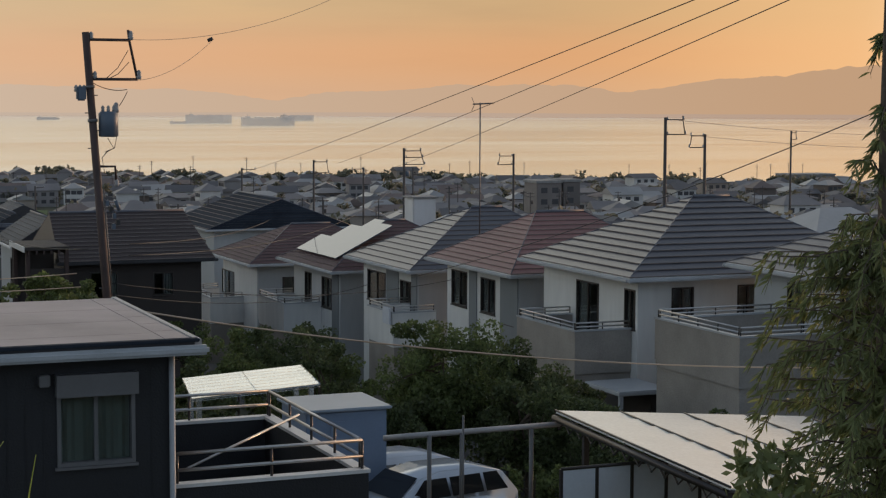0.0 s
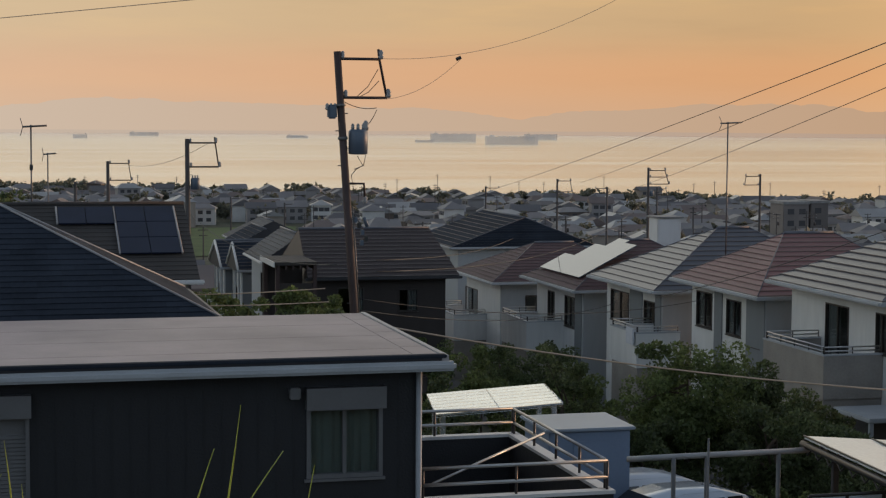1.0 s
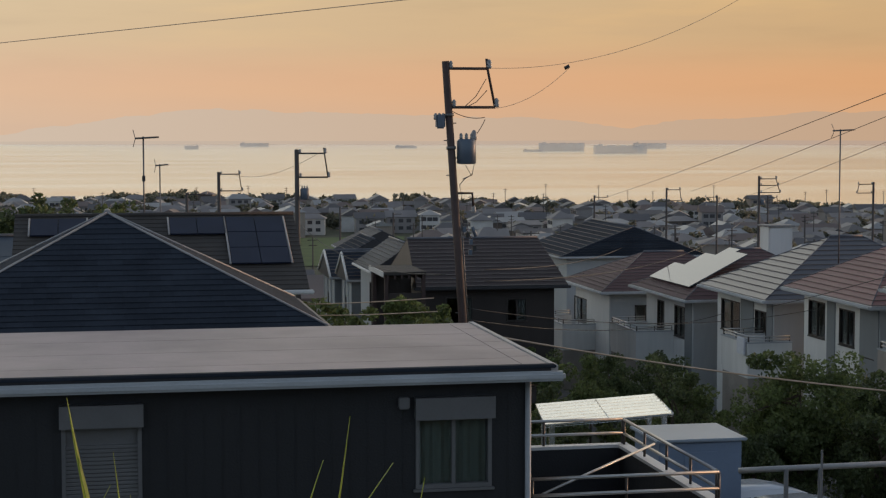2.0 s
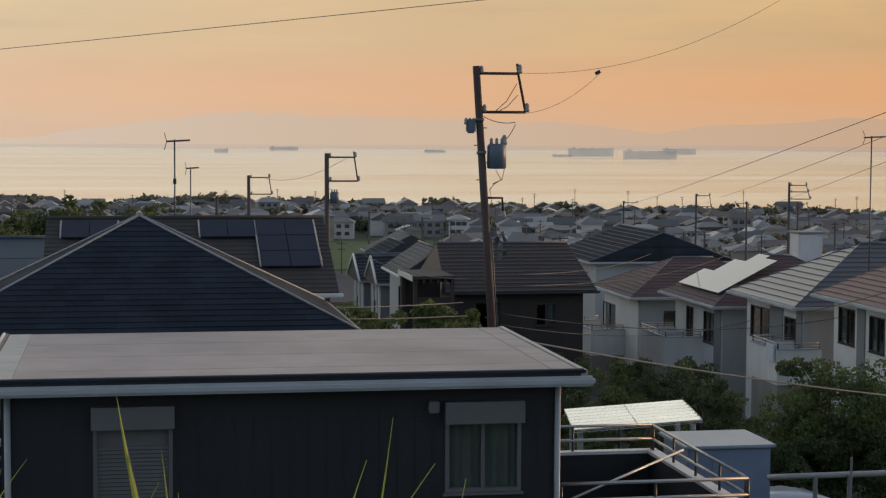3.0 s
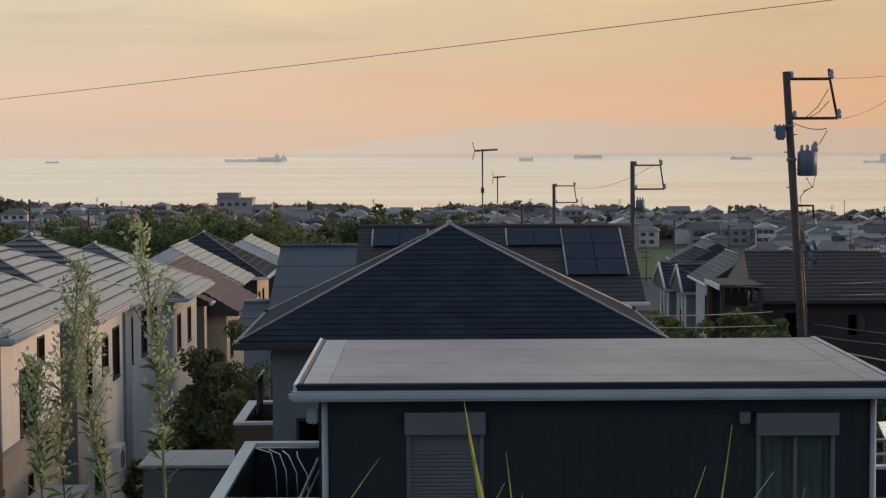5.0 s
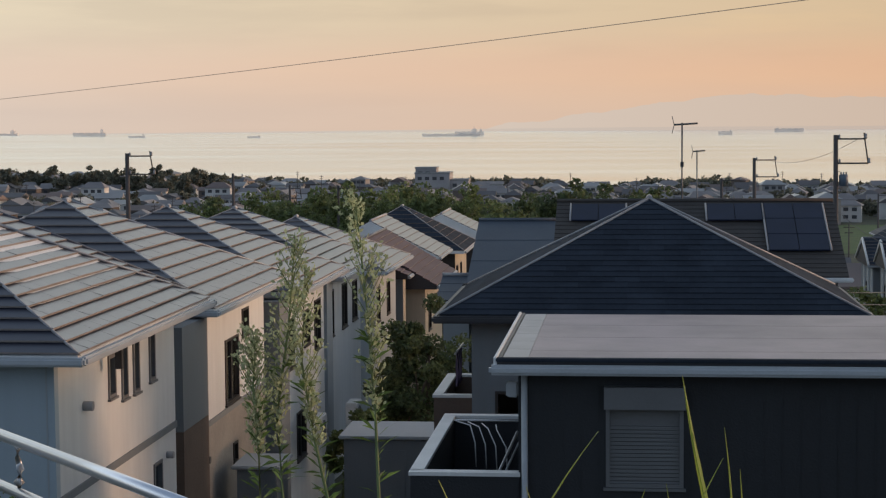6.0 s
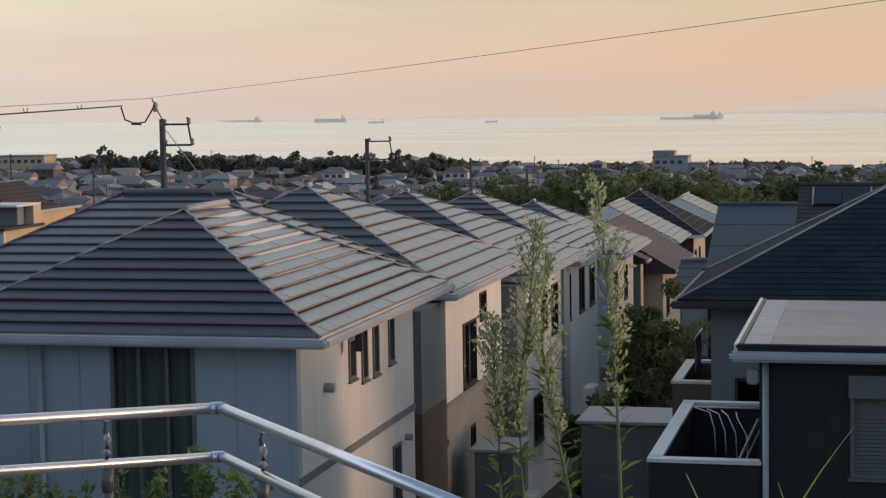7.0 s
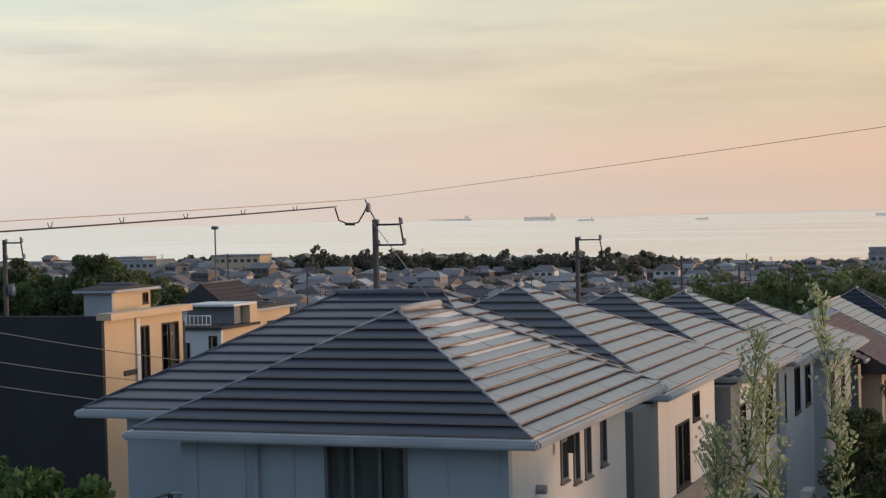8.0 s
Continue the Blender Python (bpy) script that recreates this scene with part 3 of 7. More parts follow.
def house(name, label, eaves, ez, ridge_line, rz, wall, roof, base_z, courses=11, over=0.5, form="hip", windows=(), low_wall=None, belt=None,
          cap=None, gutter=None, sides="flbr", lip=0.04, group="", category="house", window_frame=None, fascia=None, tiled="", front=None):
    """A two-storey house. eaves: x0, x1, y0, y1; ridge_line: (xa, ya, xb, yb); windows: (face, centre, bottom, width, height, style)."""
    x0, x1, y0, y1 = eaves
    xa, ya, xb, yb = ridge_line
    at = ((x0 + x1) / 2, (y0 + y1) / 2, base_z)
    h = thing(name, at, label, category, group)
    c00, c10, c11, c01 = (x0, y0, ez), (x1, y0, ez), (x1, y1, ez), (x0, y1, ez)
    A, B = (xa, ya, rz), (xb, yb, rz)
    along_x = abs(xb - xa) > abs(yb - ya)
    bm, top, (ra, rb) = roof_body(h, [(x0, y0), (x1, y0), (x1, y1), (x0, y1)], (A, B), roof, ez)
    if along_x:
        faces = [(c00, c10, B, A), (c10, c11, B, B), (c11, c01, A, B), (c01, c00, A, A)]
        quads = [(top[0], top[1], rb, ra), (top[1], top[2], rb), (top[2], top[3], ra, rb), (top[3], top[0], ra)]
    else:
        faces = [(c00, c10, A, A), (c10, c11, B, A), (c11, c01, B, B), (c01, c00, A, B)]
        quads = [(top[0], top[1], ra), (top[1], top[2], rb, ra), (top[2], top[3], rb), (top[3], top[0], ra, rb)]
    for q in quads:
        bm.faces.new(q)
    body = part("roof", bm, fascia or DARK_TRIM, h)
    for side, (e0, e1, t1, t0) in zip("frbl", faces):
        if form == "gable" and t1 == t0:
            continue
        slope(body, roof, e0, e1, t1, t0, courses, lip, 0.42 if side in tiled else 0.0)
    lines = [(A, B)]
    if form == "hip":
        lines += [(c00, A), (c10, B if along_x else A), (c11, B), (c01, A if along_x else B)]
    caps(body, lines, cap or DARK_CAP)
    gutters(h, x0, x1, y0, y1, ez, gutter or GUTTER, sides)
    wx0, wx1, wy0, wy1 = x0 + over, x1 - over, y0 + over, y1 - over
    zt, zb = ez - 0.14, base_z - 0.6
    opens = {k: [] for k in "flbr"}
    for face, c, z0, w, hh, style in windows:
        opens[face].append((c - w / 2, c + w / 2, z0, z0 + hh))
    spans = [(zb, zt, wall)] if low_wall is None else [(zb, belt, low_wall), (belt, zt, wall)]
    for za, ztop, m in spans:
        for face, along, lo, hi, plane, inward in (("f", "x", wx0, wx1, wy0, 1), ("b", "x", wx0, wx1, wy1, -1), ("l", "y", wy0 + 0.16, wy1 - 0.16, wx0, 1), ("r", "y", wy0 + 0.16, wy1 - 0.16, wx1, -1)):
            clipped = [(a, b, max(p, za), min(q, ztop)) for a, b, p, q in opens[face] if q > za and p < ztop]
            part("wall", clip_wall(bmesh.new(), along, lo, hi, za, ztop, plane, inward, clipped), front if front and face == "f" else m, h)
    if belt:
        part("belt_course", boxed(wx1 + 0.002, wy0, belt - 0.06, wx1 + 0.03, wy1, belt + 0.05), DARK_GREY_WALL, h)
    for face, c, z0, w, hh, style in windows:
        along, plane, inward = {"f": ("x", wy0, 1), "b": ("x", wy1, -1), "l": ("y", wx0, 1), "r": ("y", wx1, -1)}[face]
        window(h, along, c, z0, w, hh, plane, inward, style, window_frame)
    if form == "gable":
        for s, xg in ((0, wx0), (1, wx1)) if along_x else ():
            g = bmesh.new()
            xi = xg + (0.14 if s == 0 else -0.14)
            tri = [(wy0, ez - 0.14), (wy1, ez - 0.14), (ya, rz - 0.16)]
            va, vb = [g.verts.new((xg, y, z)) for y, z in tri], [g.verts.new((xi, y, z)) for y, z in tri]
            g.faces.new(va), g.faces.new(vb[::-1])
            for i in range(3):
                g.faces.new((va[i], va[(i + 1) % 3], vb[(i + 1) % 3], vb[i]))
            part("gable_wall", g, wall, h)
        for s, yg in () if along_x else ((0, wy0), (1, wy1)):
            g = bmesh.new()
            yi = yg + (0.14 if s == 0 else -0.14)
            tri = [(wx0, ez - 0.14), (wx1, ez - 0.14), (xa, rz - 0.16)]
            va, vb = [g.verts.new((x, yg, z)) for x, z in tri], [g.verts.new((x, yi, z)) for x, z in tri]
            g.faces.new(va), g.faces.new(vb[::-1])
            for i in range(3):
                g.faces.new((va[i], va[(i + 1) % 3], vb[(i + 1) % 3], vb[i]))
            part("gable_wall", g, front or wall, h)
    return h


def pipe(parent, x, y, z0, z1, material=None, r=0.04):
    p = part("downpipe", tubed([(x, y, z0), (x, y, z1)], r, 8), material or GUTTER, parent)
    return p


def balcony(parent, x0, x1, y0, y1, zf, zt, material, rim=None, rail=None, open_side="r", thick=0.14):
    """A walled balcony: floor, parapet walls, coping and a rail above it."""
    part("balcony_floor", boxed(x0 + 0.02, y0 + 0.02, zf - 0.15, x1 - 0.02, y1 - 0.02, zf), material, parent)
    sides = {"f": (x0, y0, x1, y0 + thick), "b": (x0, y1 - thick, x1, y1), "l": (x0, y0 + thick, x0 + thick, y1 - thick), "r": (x1 - thick, y0 + thick, x1, y1 - thick)}
    for k, (a, b, c, d) in sides.items():
        if k in open_side:
            continue
        part("parapet", boxed(a, b, zf - 0.18 if k in "fl" else zf, c, d, zt), material, parent)
        part("coping", boxed(a - 0.02, b - 0.02, zt + 0.002, c + 0.02, d + 0.02, zt + 0.05), rim or material, parent)
        if rail:
            cx0, cy0, cx1, cy1 = ((a + 0.07, b + 0.07, c - 0.07, b + 0.07) if k in "fb" else (a + 0.07, b + 0.02, a + 0.07, d - 0.02))
            for hgt in rail:
                part("rail", tubed([(cx0, cy0, zt + hgt), (cx1, cy1, zt + hgt)], 0.024, 8), ALU, parent)
            n = max(2, int(math.dist((cx0, cy0), (cx1, cy1)) / 0.9))
            for i in range(n + 1):
                px, py = cx0 + (cx1 - cx0) * i / n, cy0 + (cy1 - cy0) * i / n
                part("rail_post", tubed([(px, py, zt), (px, py, zt + max(rail))], 0.02, 6), ALU_DARK, parent)


# the black house in front, with a flat roof and two balconies
def black_house():
    h = thing("black_house", (2, 24.2, 31.1), "black-sided house with a dusty flat metal roof and pale gutter", "house")
    opens = [(-0.40, 0.57, 35.33, 36.36), (4.0, 4.99, 35.41, 36.33)]
    for face, along, lo, hi, plane, inward, op in (("f", "x", -1.5, 5.5, 21.95, 1, opens), ("b", "x", -1.5, 5.5, 26.4, -1, []), ("l", "y", 22.11, 26.24, -1.5, 1, []), ("r", "y", 22.11, 26.24, 5.5, -1, [])):
        part("wall", clip_wall(bmesh.new(), along, lo, hi, 30.4, 36.80, plane, inward, op), BLACK_WALL, h)
    # vertical siding joints
    for i in range(31):
        x = -1.4 + i * 0.2275
        if not any(a - 0.06 < x < b + 0.06 for a, b, _, _ in opens):
            part("siding_batten", boxed(x, 21.943, 31.2, x + 0.010, 21.948, 36.78), BLACK_WALL, h)
    window(h, "x", 0.085, 35.33, 0.97, 1.03, 21.95, 1, "shutter", SHUTTER)
    window(h, "x", 4.495, 35.41, 0.99, 0.92, 21.95, 1, "boxed", SHUTTER)
    # roof: deck, standing sheets, edge flashing
    roof = part("roof", boxed(-1.78, 21.66, 36.80, 5.78, 26.75, 36.96), DARK_TRIM, h, "dusty pinkish-grey sheet roof")
    n = 7
    for i in range(n):
        ya, yb = 21.78 + i * (4.88 / n), 21.78 + (i + 1) * (4.88 / n)
        part("roof_sheet", boxed(-1.36, ya + 0.0006, 36.964, 5.36, yb - 0.0006, 36.985 + 0.0015 * (i % 2)), FLAT_ROOF, roof)
    for xa, xb in ((-1.68, -1.364), (5.364, 5.68)):
        for i in range(6):
            part("edge_sheet", boxed(xa, 21.80 + i * 0.81, 36.97, xb, 21.80 + i * 0.81 + 0.795, 36.989), FLAT_ROOF if xa > 0 else CAP, roof)
    part("front_flashing", boxed(-1.76, 21.62, 36.955, 5.76, 21.76, 37.0, 0.01), SLATE_ROOF, roof)
    part("verge_trim", boxed(-1.79, 21.64, 36.90, -1.745, 26.76, 37.01, 0.01), WHITE_TRIM, roof)
    part("verge_strip", boxed(-1.743, 21.64, 36.90, -1.69, 26.76, 36.995, 0.008), DARK_TRIM, roof)
    part("verge_strip", boxed(5.70, 21.64, 36.90, 5.79, 26.76, 36.995, 0.01), CAP, roof)
    g = boxed(-1.84, 21.50, 36.80, 5.86, 21.64, 36.925, 0.035)
    part("gutter", g, GUTTER, h)
    pipe(h, 5.46, 21.90, 31.1, 36.8)
    pipe(h, -1.42, 21.90, 31.1, 36.8)
    part("vent_hood", boxed(3.77, 21.83, 36.45, 3.91, 21.948, 36.60, 0.015), SHUTTER, h)
    part("wall_lamp", boxed(5.505, 22.0, 36.45, 5.60, 22.14, 36.68, 0.02), DARK_TRIM, h)
    part("wall_lamp", boxed(-1.66, 22.0, 36.45, -1.505, 22.14, 36.64, 0.02), GUTTER, h)
    # balcony with double rail
    balcony(h, 5.52, 8.22, 22.12, 26.65, 34.1, 34.98, BLACK_WALL, WHITE_TRIM, (0.22, 0.44), "l")
    part("lower_wall", boxed(5.52, 22.2, 30.4, 8.15, 26.6, 33.9), BLACK_WALL, h)
    part("clothes_pole", tubed([(5.8, 22.5, 35.15), (7.9, 24.2, 35.45)], 0.018, 6), ALU, h)
    # balcony with a white rim
    balcony(h, -2.88, -1.50, 21.92, 26.3, 34.4, 35.45, BLACK_WALL, WHITE_TRIM, None, "r")
    part("lower_wall", boxed(-2.8, 22.0, 30.4, -1.51, 26.2, 34.2), BLACK_WALL, h)
    return h


black_house()


def clothes_airer():
    a = thing("clothes_airer", (-2.2, 23.6, 34.4), "folding white wire clothes airer on a balcony", "clothes airer")
    for i in range(4):
        y = 25.9 - i * 0.12
        part("bent_arm", tubed([(-2.72 + i * 0.22, y, 35.47), (-2.45 + i * 0.14, y - 0.25, 35.44), (-2.35 + i * 0.16, y - 0.6, 35.25), (-2.33 + i * 0.16, y - 0.65, 34.9)], 0.009, 6), WHITE_TRIM, a)
    part("top_bar", tubed([(-2.74, 25.92, 35.47), (-1.6, 25.9, 35.47)], 0.016, 6), WHITE_TRIM, a)
    part("bar", tubed([(-2.02, 22.3, 34.9), (-1.62, 23.6, 35.72)], 0.022, 6), ALU, a)
    part("bar", tubed([(-1.94, 22.3, 34.9), (-1.54, 23.6, 35.70)], 0.018, 6), ALU, a)


clothes_airer()

# the hip-roofed house behind it
hip = house("slate_roofed_house", "grey house with a blue-black slate hip roof", (-3.3, 3.85, 29.3, 34.6), 36.66, (0.245, 31.8, 0.245, 32.1), 38.47, DARK_GREY_WALL, SLATE_ROOF, 30.8,
            courses=22, lip=0.014, cap=CAP, gutter=DARK_TRIM, tiled="f", windows=[("l", 32.5, 34.0, 1.6, 1.2, "slide"), ("f", -1.9, 34.2, 1.0, 1.1, "slide")])
for i in range(12):
    part("snow_guard", boxed(-2.4 + i * 0.45, 29.95 + (i % 2) * 0.35, 36.66 + 0.33 + (i % 2) * 0.17, -2.36 + i * 0.45, 30.0 + (i % 2) * 0.35, 36.66 + 0.40 + (i % 2) * 0.17), DARK_TRIM, hip)
balcony(hip, -3.55, -2.82, 30.6, 33.2, 34.0, 35.05, BRICK_PANEL, WHITE_TRIM, None, "r")


def laundry(x, y, z, n, material, label):
    t = thing("hanging_laundry", (x, y, z), label, "laundry")
    for i in range(n):
        bm = bmesh.new()
        cols = []
        for k in range(7):
            yy = y + i * 0.32 + k * 0.04
            cols.append([bm.verts.new((x + 0.03 * math.sin(k * 1.7 + j), yy, z - j * 0.2)) for j in range(4)])
        for p, q in zip(cols, cols[1:]):
            for j in range(3):
                bm.faces.new((p[j], q[j], q[j + 1], p[j + 1])).smooth = True
        part("garment", bm, material, t)
    part("drying_pole", tubed([(x, y - 0.3, z + 0.03), (x, y + n * 0.32 + 0.3, z + 0.03)], 0.016, 6), ALU, t)


laundry(-3.2, 31.2, 35.75, 3, CLOTH_DARK, "dark clothes drying on a pole over a balcony")

# house with the solar panels
solar = house("solar_house", "brown shingled gable house with dark solar panels", (-2.25, 5.75, 48.0, 56.0), 35.6, (-2.25, 52, 5.75, 52), 37.45, BEIGE_WALL, BROWN_SHEET, 29.6,
              courses=18, lip=0.012, form="gable", cap=BROWN_SHEET, gutter=WHITE_TRIM, sides="fb", windows=[("r", 50.5, 33.2, 1.2, 1.2, "slide"), ("r", 53.5, 33.2, 1.2, 1.2, "slide")])


def solar_array(x0, x1, s0, s1, cols, rows):
    """Panels on the near slope; s is the way up it from eave to ridge."""
    p = thing("solar_array", ((x0 + x1) / 2, 48 + 4 * s0, 35.6 + 1.85 * s0), "dark blue solar panels in pale frames on a brown roof", "solar panels", "roof solar arrays")

    def q(x, s, up):
        return (x, 48 + 4 * s - 0.42 * up, 35.6 + 1.85 * s + 0.91 * up)
    for i in range(cols):
        for j in range(rows):
            xa, xb = x0 + (x1 - x0) * i / cols + 0.01, x0 + (x1 - x0) * (i + 1) / cols - 0.01
            sa, sb = s0 + (s1 - s0) * j / rows + 0.004, s0 + (s1 - s0) * (j + 1) / rows - 0.004
            v = [q(x, s, u) for u in (0.07, 0.11) for x, s in ((xa, sa), (xb, sa), (xb, sb), (xa, sb))]
            pieces("panel", v, [(4, 5, 6, 7), (0, 1, 5, 4), (1, 2, 6, 5), (2, 3, 7, 6), (3, 0, 4, 7), (3, 2, 1, 0)], SOLAR, p)
    for x in (x0 - 0.03, x1 + 0.03):
        part("frame_rail", tubed([q(x, s0, 0.1), q(x, s1, 0.1)], 0.03, 5), CAP, p)


solar_array(-1.80, -0.25, 0.70, 0.93, 2, 1)
solar_array(2.10, 3.66, 0.70, 0.93, 2, 1)
solar_array(3.72, 5.38, 0.30, 0.93, 2, 3)

house("blue_roofed_house", "house with a plain blue-grey sheet-metal roof", (-5.0, -2.3, 52.5, 60.5), 35.0, (-5.0, 57, -2.3, 57), 36.6, DARK_GREY_WALL, BLUE_SHEET, 29.4, courses=3, lip=0.006, form="gable",
      cap=BLUE_SHEET, gutter=DARK_TRIM, sides="f", windows=[("l", 56, 32.8, 1.4, 1.2, "slide")])
house("low_annexe", "small annexe with a pale blue metal roof", (-6.1, -4.9, 54, 58), 34.3, (-6.1, 56, -4.9, 56), 34.9, GREY_WALL, BLUE_SHEET, 29.4, courses=3, lip=0.006, form="gable", cap=CAP, sides="f", over=0.2)

# the white row
l1 = house("white_hip_house", "white-walled house with a navy-grey tiled hip roof, orange-lit eaves", (-13.36, -7.30, 22.25, 29.5), 36.9, (-10.33, 25.1, -10.25, 26.7), 38.43, WHITE_WALL, NAVY_TILE, 31.1,
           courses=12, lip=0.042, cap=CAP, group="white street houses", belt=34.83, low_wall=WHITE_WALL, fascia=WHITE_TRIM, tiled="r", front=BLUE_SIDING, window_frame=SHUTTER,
           windows=[("f", -9.92, 33.9, 1.26, 2.83 - 0.02, "triple"), ("r", 25.36, 35.86, 0.36, 0.64, "slit"), ("r", 26.02, 35.74, 0.32, 0.82, "slit"), ("r", 26.66, 35.73, 0.34, 0.86, "slit"), ("r", 27.58, 35.78, 0.34, 0.8, "slit"), ("r", 27.81, 33.3, 0.5, 1.1, "slit")])
pipe(l1, -11.6, 22.68, 31.1, 36.7)
for k in range(7):
    x = -12.6 + k * 0.78
    if not -10.7 < x < -9.2:
        part("siding_joint", boxed(x, 22.738, 31.2, x + 0.02, 22.748, 36.7), GREY_WALL, l1)
part("vent_cap", tubed([(-7.82, 24.0, 35.95), (-7.66, 24.0, 35.95)], 0.07, 10), CAP, l1)
part("vent_cap", tubed([(-7.82, 28.4, 34.4), (-7.68, 28.4, 34.4)], 0.06, 10), CAP, l1)
part("cable_bracket", boxed(-7.60, 24.9, 36.35, -7.50, 25.0, 36.72), DARK_TRIM, l1)
lb = house("white_house_main_block", "rear block of a white house under a navy-grey tiled hip roof", (-15.73, -8.2, 24.72, 31.4), 36.88, (-13.0, 28.9, -11.0, 28.9), 38.50, GREY_WALL, NAVY_TILE, 31.1, courses=13, lip=0.030,
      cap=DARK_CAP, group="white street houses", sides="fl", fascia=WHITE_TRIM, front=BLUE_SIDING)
balcony(lb, -14.45, -12.90, 22.95, 25.2, 34.3, 35.35, BLUE_SIDING, GUTTER, (0.14,), "r")
part("lower_wall", boxed(-14.40, 23.0, 30.8, -12.90, 25.18, 34.1), BLUE_SIDING, lb)
l2 = house("white_and_taupe_house", "white house with a taupe ground floor and grey tiled hip roof", (-15.6, -7.8, 31.9, 39.2), 36.45, (-11.8, 35.5, -11.8, 35.8), 38.28, WHITE_WALL, GREY_TILE, 30.6, courses=12, lip=0.042, cap=CAP,
           group="white street houses", belt=34.05, low_wall=TAUPE_WALL, fascia=WHITE_TRIM, tiled="r",
           windows=[("r", 35.45, 34.16, 1.22, 1.33, "slide"), ("r", 36.77, 35.38, 0.64, 0.58, "slit"), ("r", 35.66, 32.83, 0.4, 0.44, "slit"), ("f", -10, 34.6, 1.0, 1.1, "slide")])
part("wing_wall", boxed(-9.4, 30.5, 34.4, -8.05, 32.38, 36.28), DARK_GREY_WALL, l2)
part("wing_wall", boxed(-9.4, 30.5, 30.0, -8.05, 32.38, 34.39), BRICK_PANEL, l2)
pipe(l2, -8.22, 32.5, 30.6, 36.2, DARK_TRIM)
part("vent_cap", tubed([(-8.32, 33.0, 33.4), (-8.18, 33.0, 33.4)], 0.07, 10), DARK_TRIM, l2)
l3 = house("pale_grey_house", "pale house with grey tiled hip roof and dark windows", (-15.5, -7.7, 39.6, 46.4), 36.0, (-11.6, 42.9, -11.6, 43.1), 37.78, WHITE_WALL, GREY_TILE, 30.2, courses=12, lip=0.042, cap=CAP, group="white street houses",
           fascia=WHITE_TRIM, windows=[("r", 41.2, 34.0, 1.0, 1.2, "slide"), ("r", 43.4, 34.3, 0.8, 0.9, "slide"), ("r", 44.9, 34.0, 0.9, 1.3, "slide"), ("r", 42.5, 31.6, 1.2, 1.2, "slide")])
part("wing_wall", boxed(-9.2, 39.0, 29.6, -8.0, 40.08, 35.84), DARK_GREY_WALL, l3)
l4 = house("white_tiled_house", "white house with a pale-lit grey tiled hip roof", (-15.3, -7.9, 46.8, 54.0), 35.7, (-11.6, 50.3, -11.6, 50.6), 37.35, WHITE_WALL, GREY_TILE, 29.9, courses=12, lip=0.042, cap=CAP, group="white street houses",
           fascia=WHITE_TRIM, windows=[("r", 48.2, 33.9, 0.8, 1.3, "slide"), ("r", 50.5, 33.9, 0.9, 1.3, "slide"), ("r", 52.4, 33.9, 0.9, 1.2, "slide")])
part("wing_wall", boxed(-9.2, 46.4, 29.3, -8.2, 47.28, 35.54), GREY_WALL, l4)
house("grey_tiled_house", "house with a grey tiled hip roof", (-15.0, -8.2, 57.5, 64.5), 34.9, (-11.8, 60.8, -11.8, 61.2), 36.5, GREY_WALL, GREY_TILE, 29.2, courses=11, lip=0.03, cap=CAP, group="white street houses", fascia=WHITE_TRIM,
      windows=[("r", 59.5, 33.0, 0.8, 1.2, "slide"), ("r", 62, 33.0, 0.8, 1.2, "slide")])
house("plum_tiled_house", "house with a plum-brown tiled gable roof", (-14.0, -7.4, 66.0, 73.0), 33.6, (-10.3, 66.0, -10.3, 73.0), 35.3, BEIGE_WALL, PLUM_TILE, 28.6, courses=11, lip=0.03, form="gable", group="white street houses", sides="r",
      windows=[("r", 68, 31.7, 0.9, 1.2, "slide"), ("r", 70.8, 31.7, 0.9, 1.2, "slide"), ("f", -10, 32.0, 1.2, 1.1, "slide")])
house("plum_annexe", "small plum-roofed wing beside a larger house", (-12.2, -8.35, 64.7, 65.9), 34.1, (-10.3, 64.7, -10.3, 65.9), 35.0, BEIGE_WALL, PLUM_TILE, 28.8, courses=8, lip=0.03, form="gable", over=0.2, sides="r", front=DARK_GREY_WALL,
      group="white street houses")
for k, (xr, xl, ya, yb, zr, ze, rf) in enumerate(((-8.4, -14.4, 76.0, 81.0, 35.45, 33.9, GREY_TILE), (-8.1, -15.0, 84.5, 91.5, 35.5, 33.5, SLATE_ROOF), (-7.2, -13.5, 95, 100, 34.7, 33.2, GREY_TILE))):
    xm = (xl + xr) / 2
    hip_roof = k == 1
    line_of = (xm, ya + 3.2, xm, yb - 3.2) if hip_roof else (xm, ya, xm, yb)
    # dark brown front puts the shade of that wall into its colour
    house("tan_hip_house" if hip_roof else "tan_gable_house", "tan-walled house with a dark teal hip roof" if hip_roof else "tan-walled house with a sunlit tiled gable roof", (xl, xr, ya, yb), ze, line_of, zr, (TAN_WALL, BEIGE_WALL, TAN_WALL)[k], rf,
          27.9 - k * 0.5, courses=10, lip=0.03, form="hip" if hip_roof else "gable", cap=CAP, front=BROWN_WALL, group="white street houses", sides="r", fascia=WHITE_TRIM,
          windows=[("r", ya + 1.5, ze - 2.0, 0.9, 1.2, "slide"), ("r", ya + 3.5, ze - 2.0, 0.8, 1.2, "slide"), ("f", xm, ze - 1.9, 1.3, 1.2, "slide")])


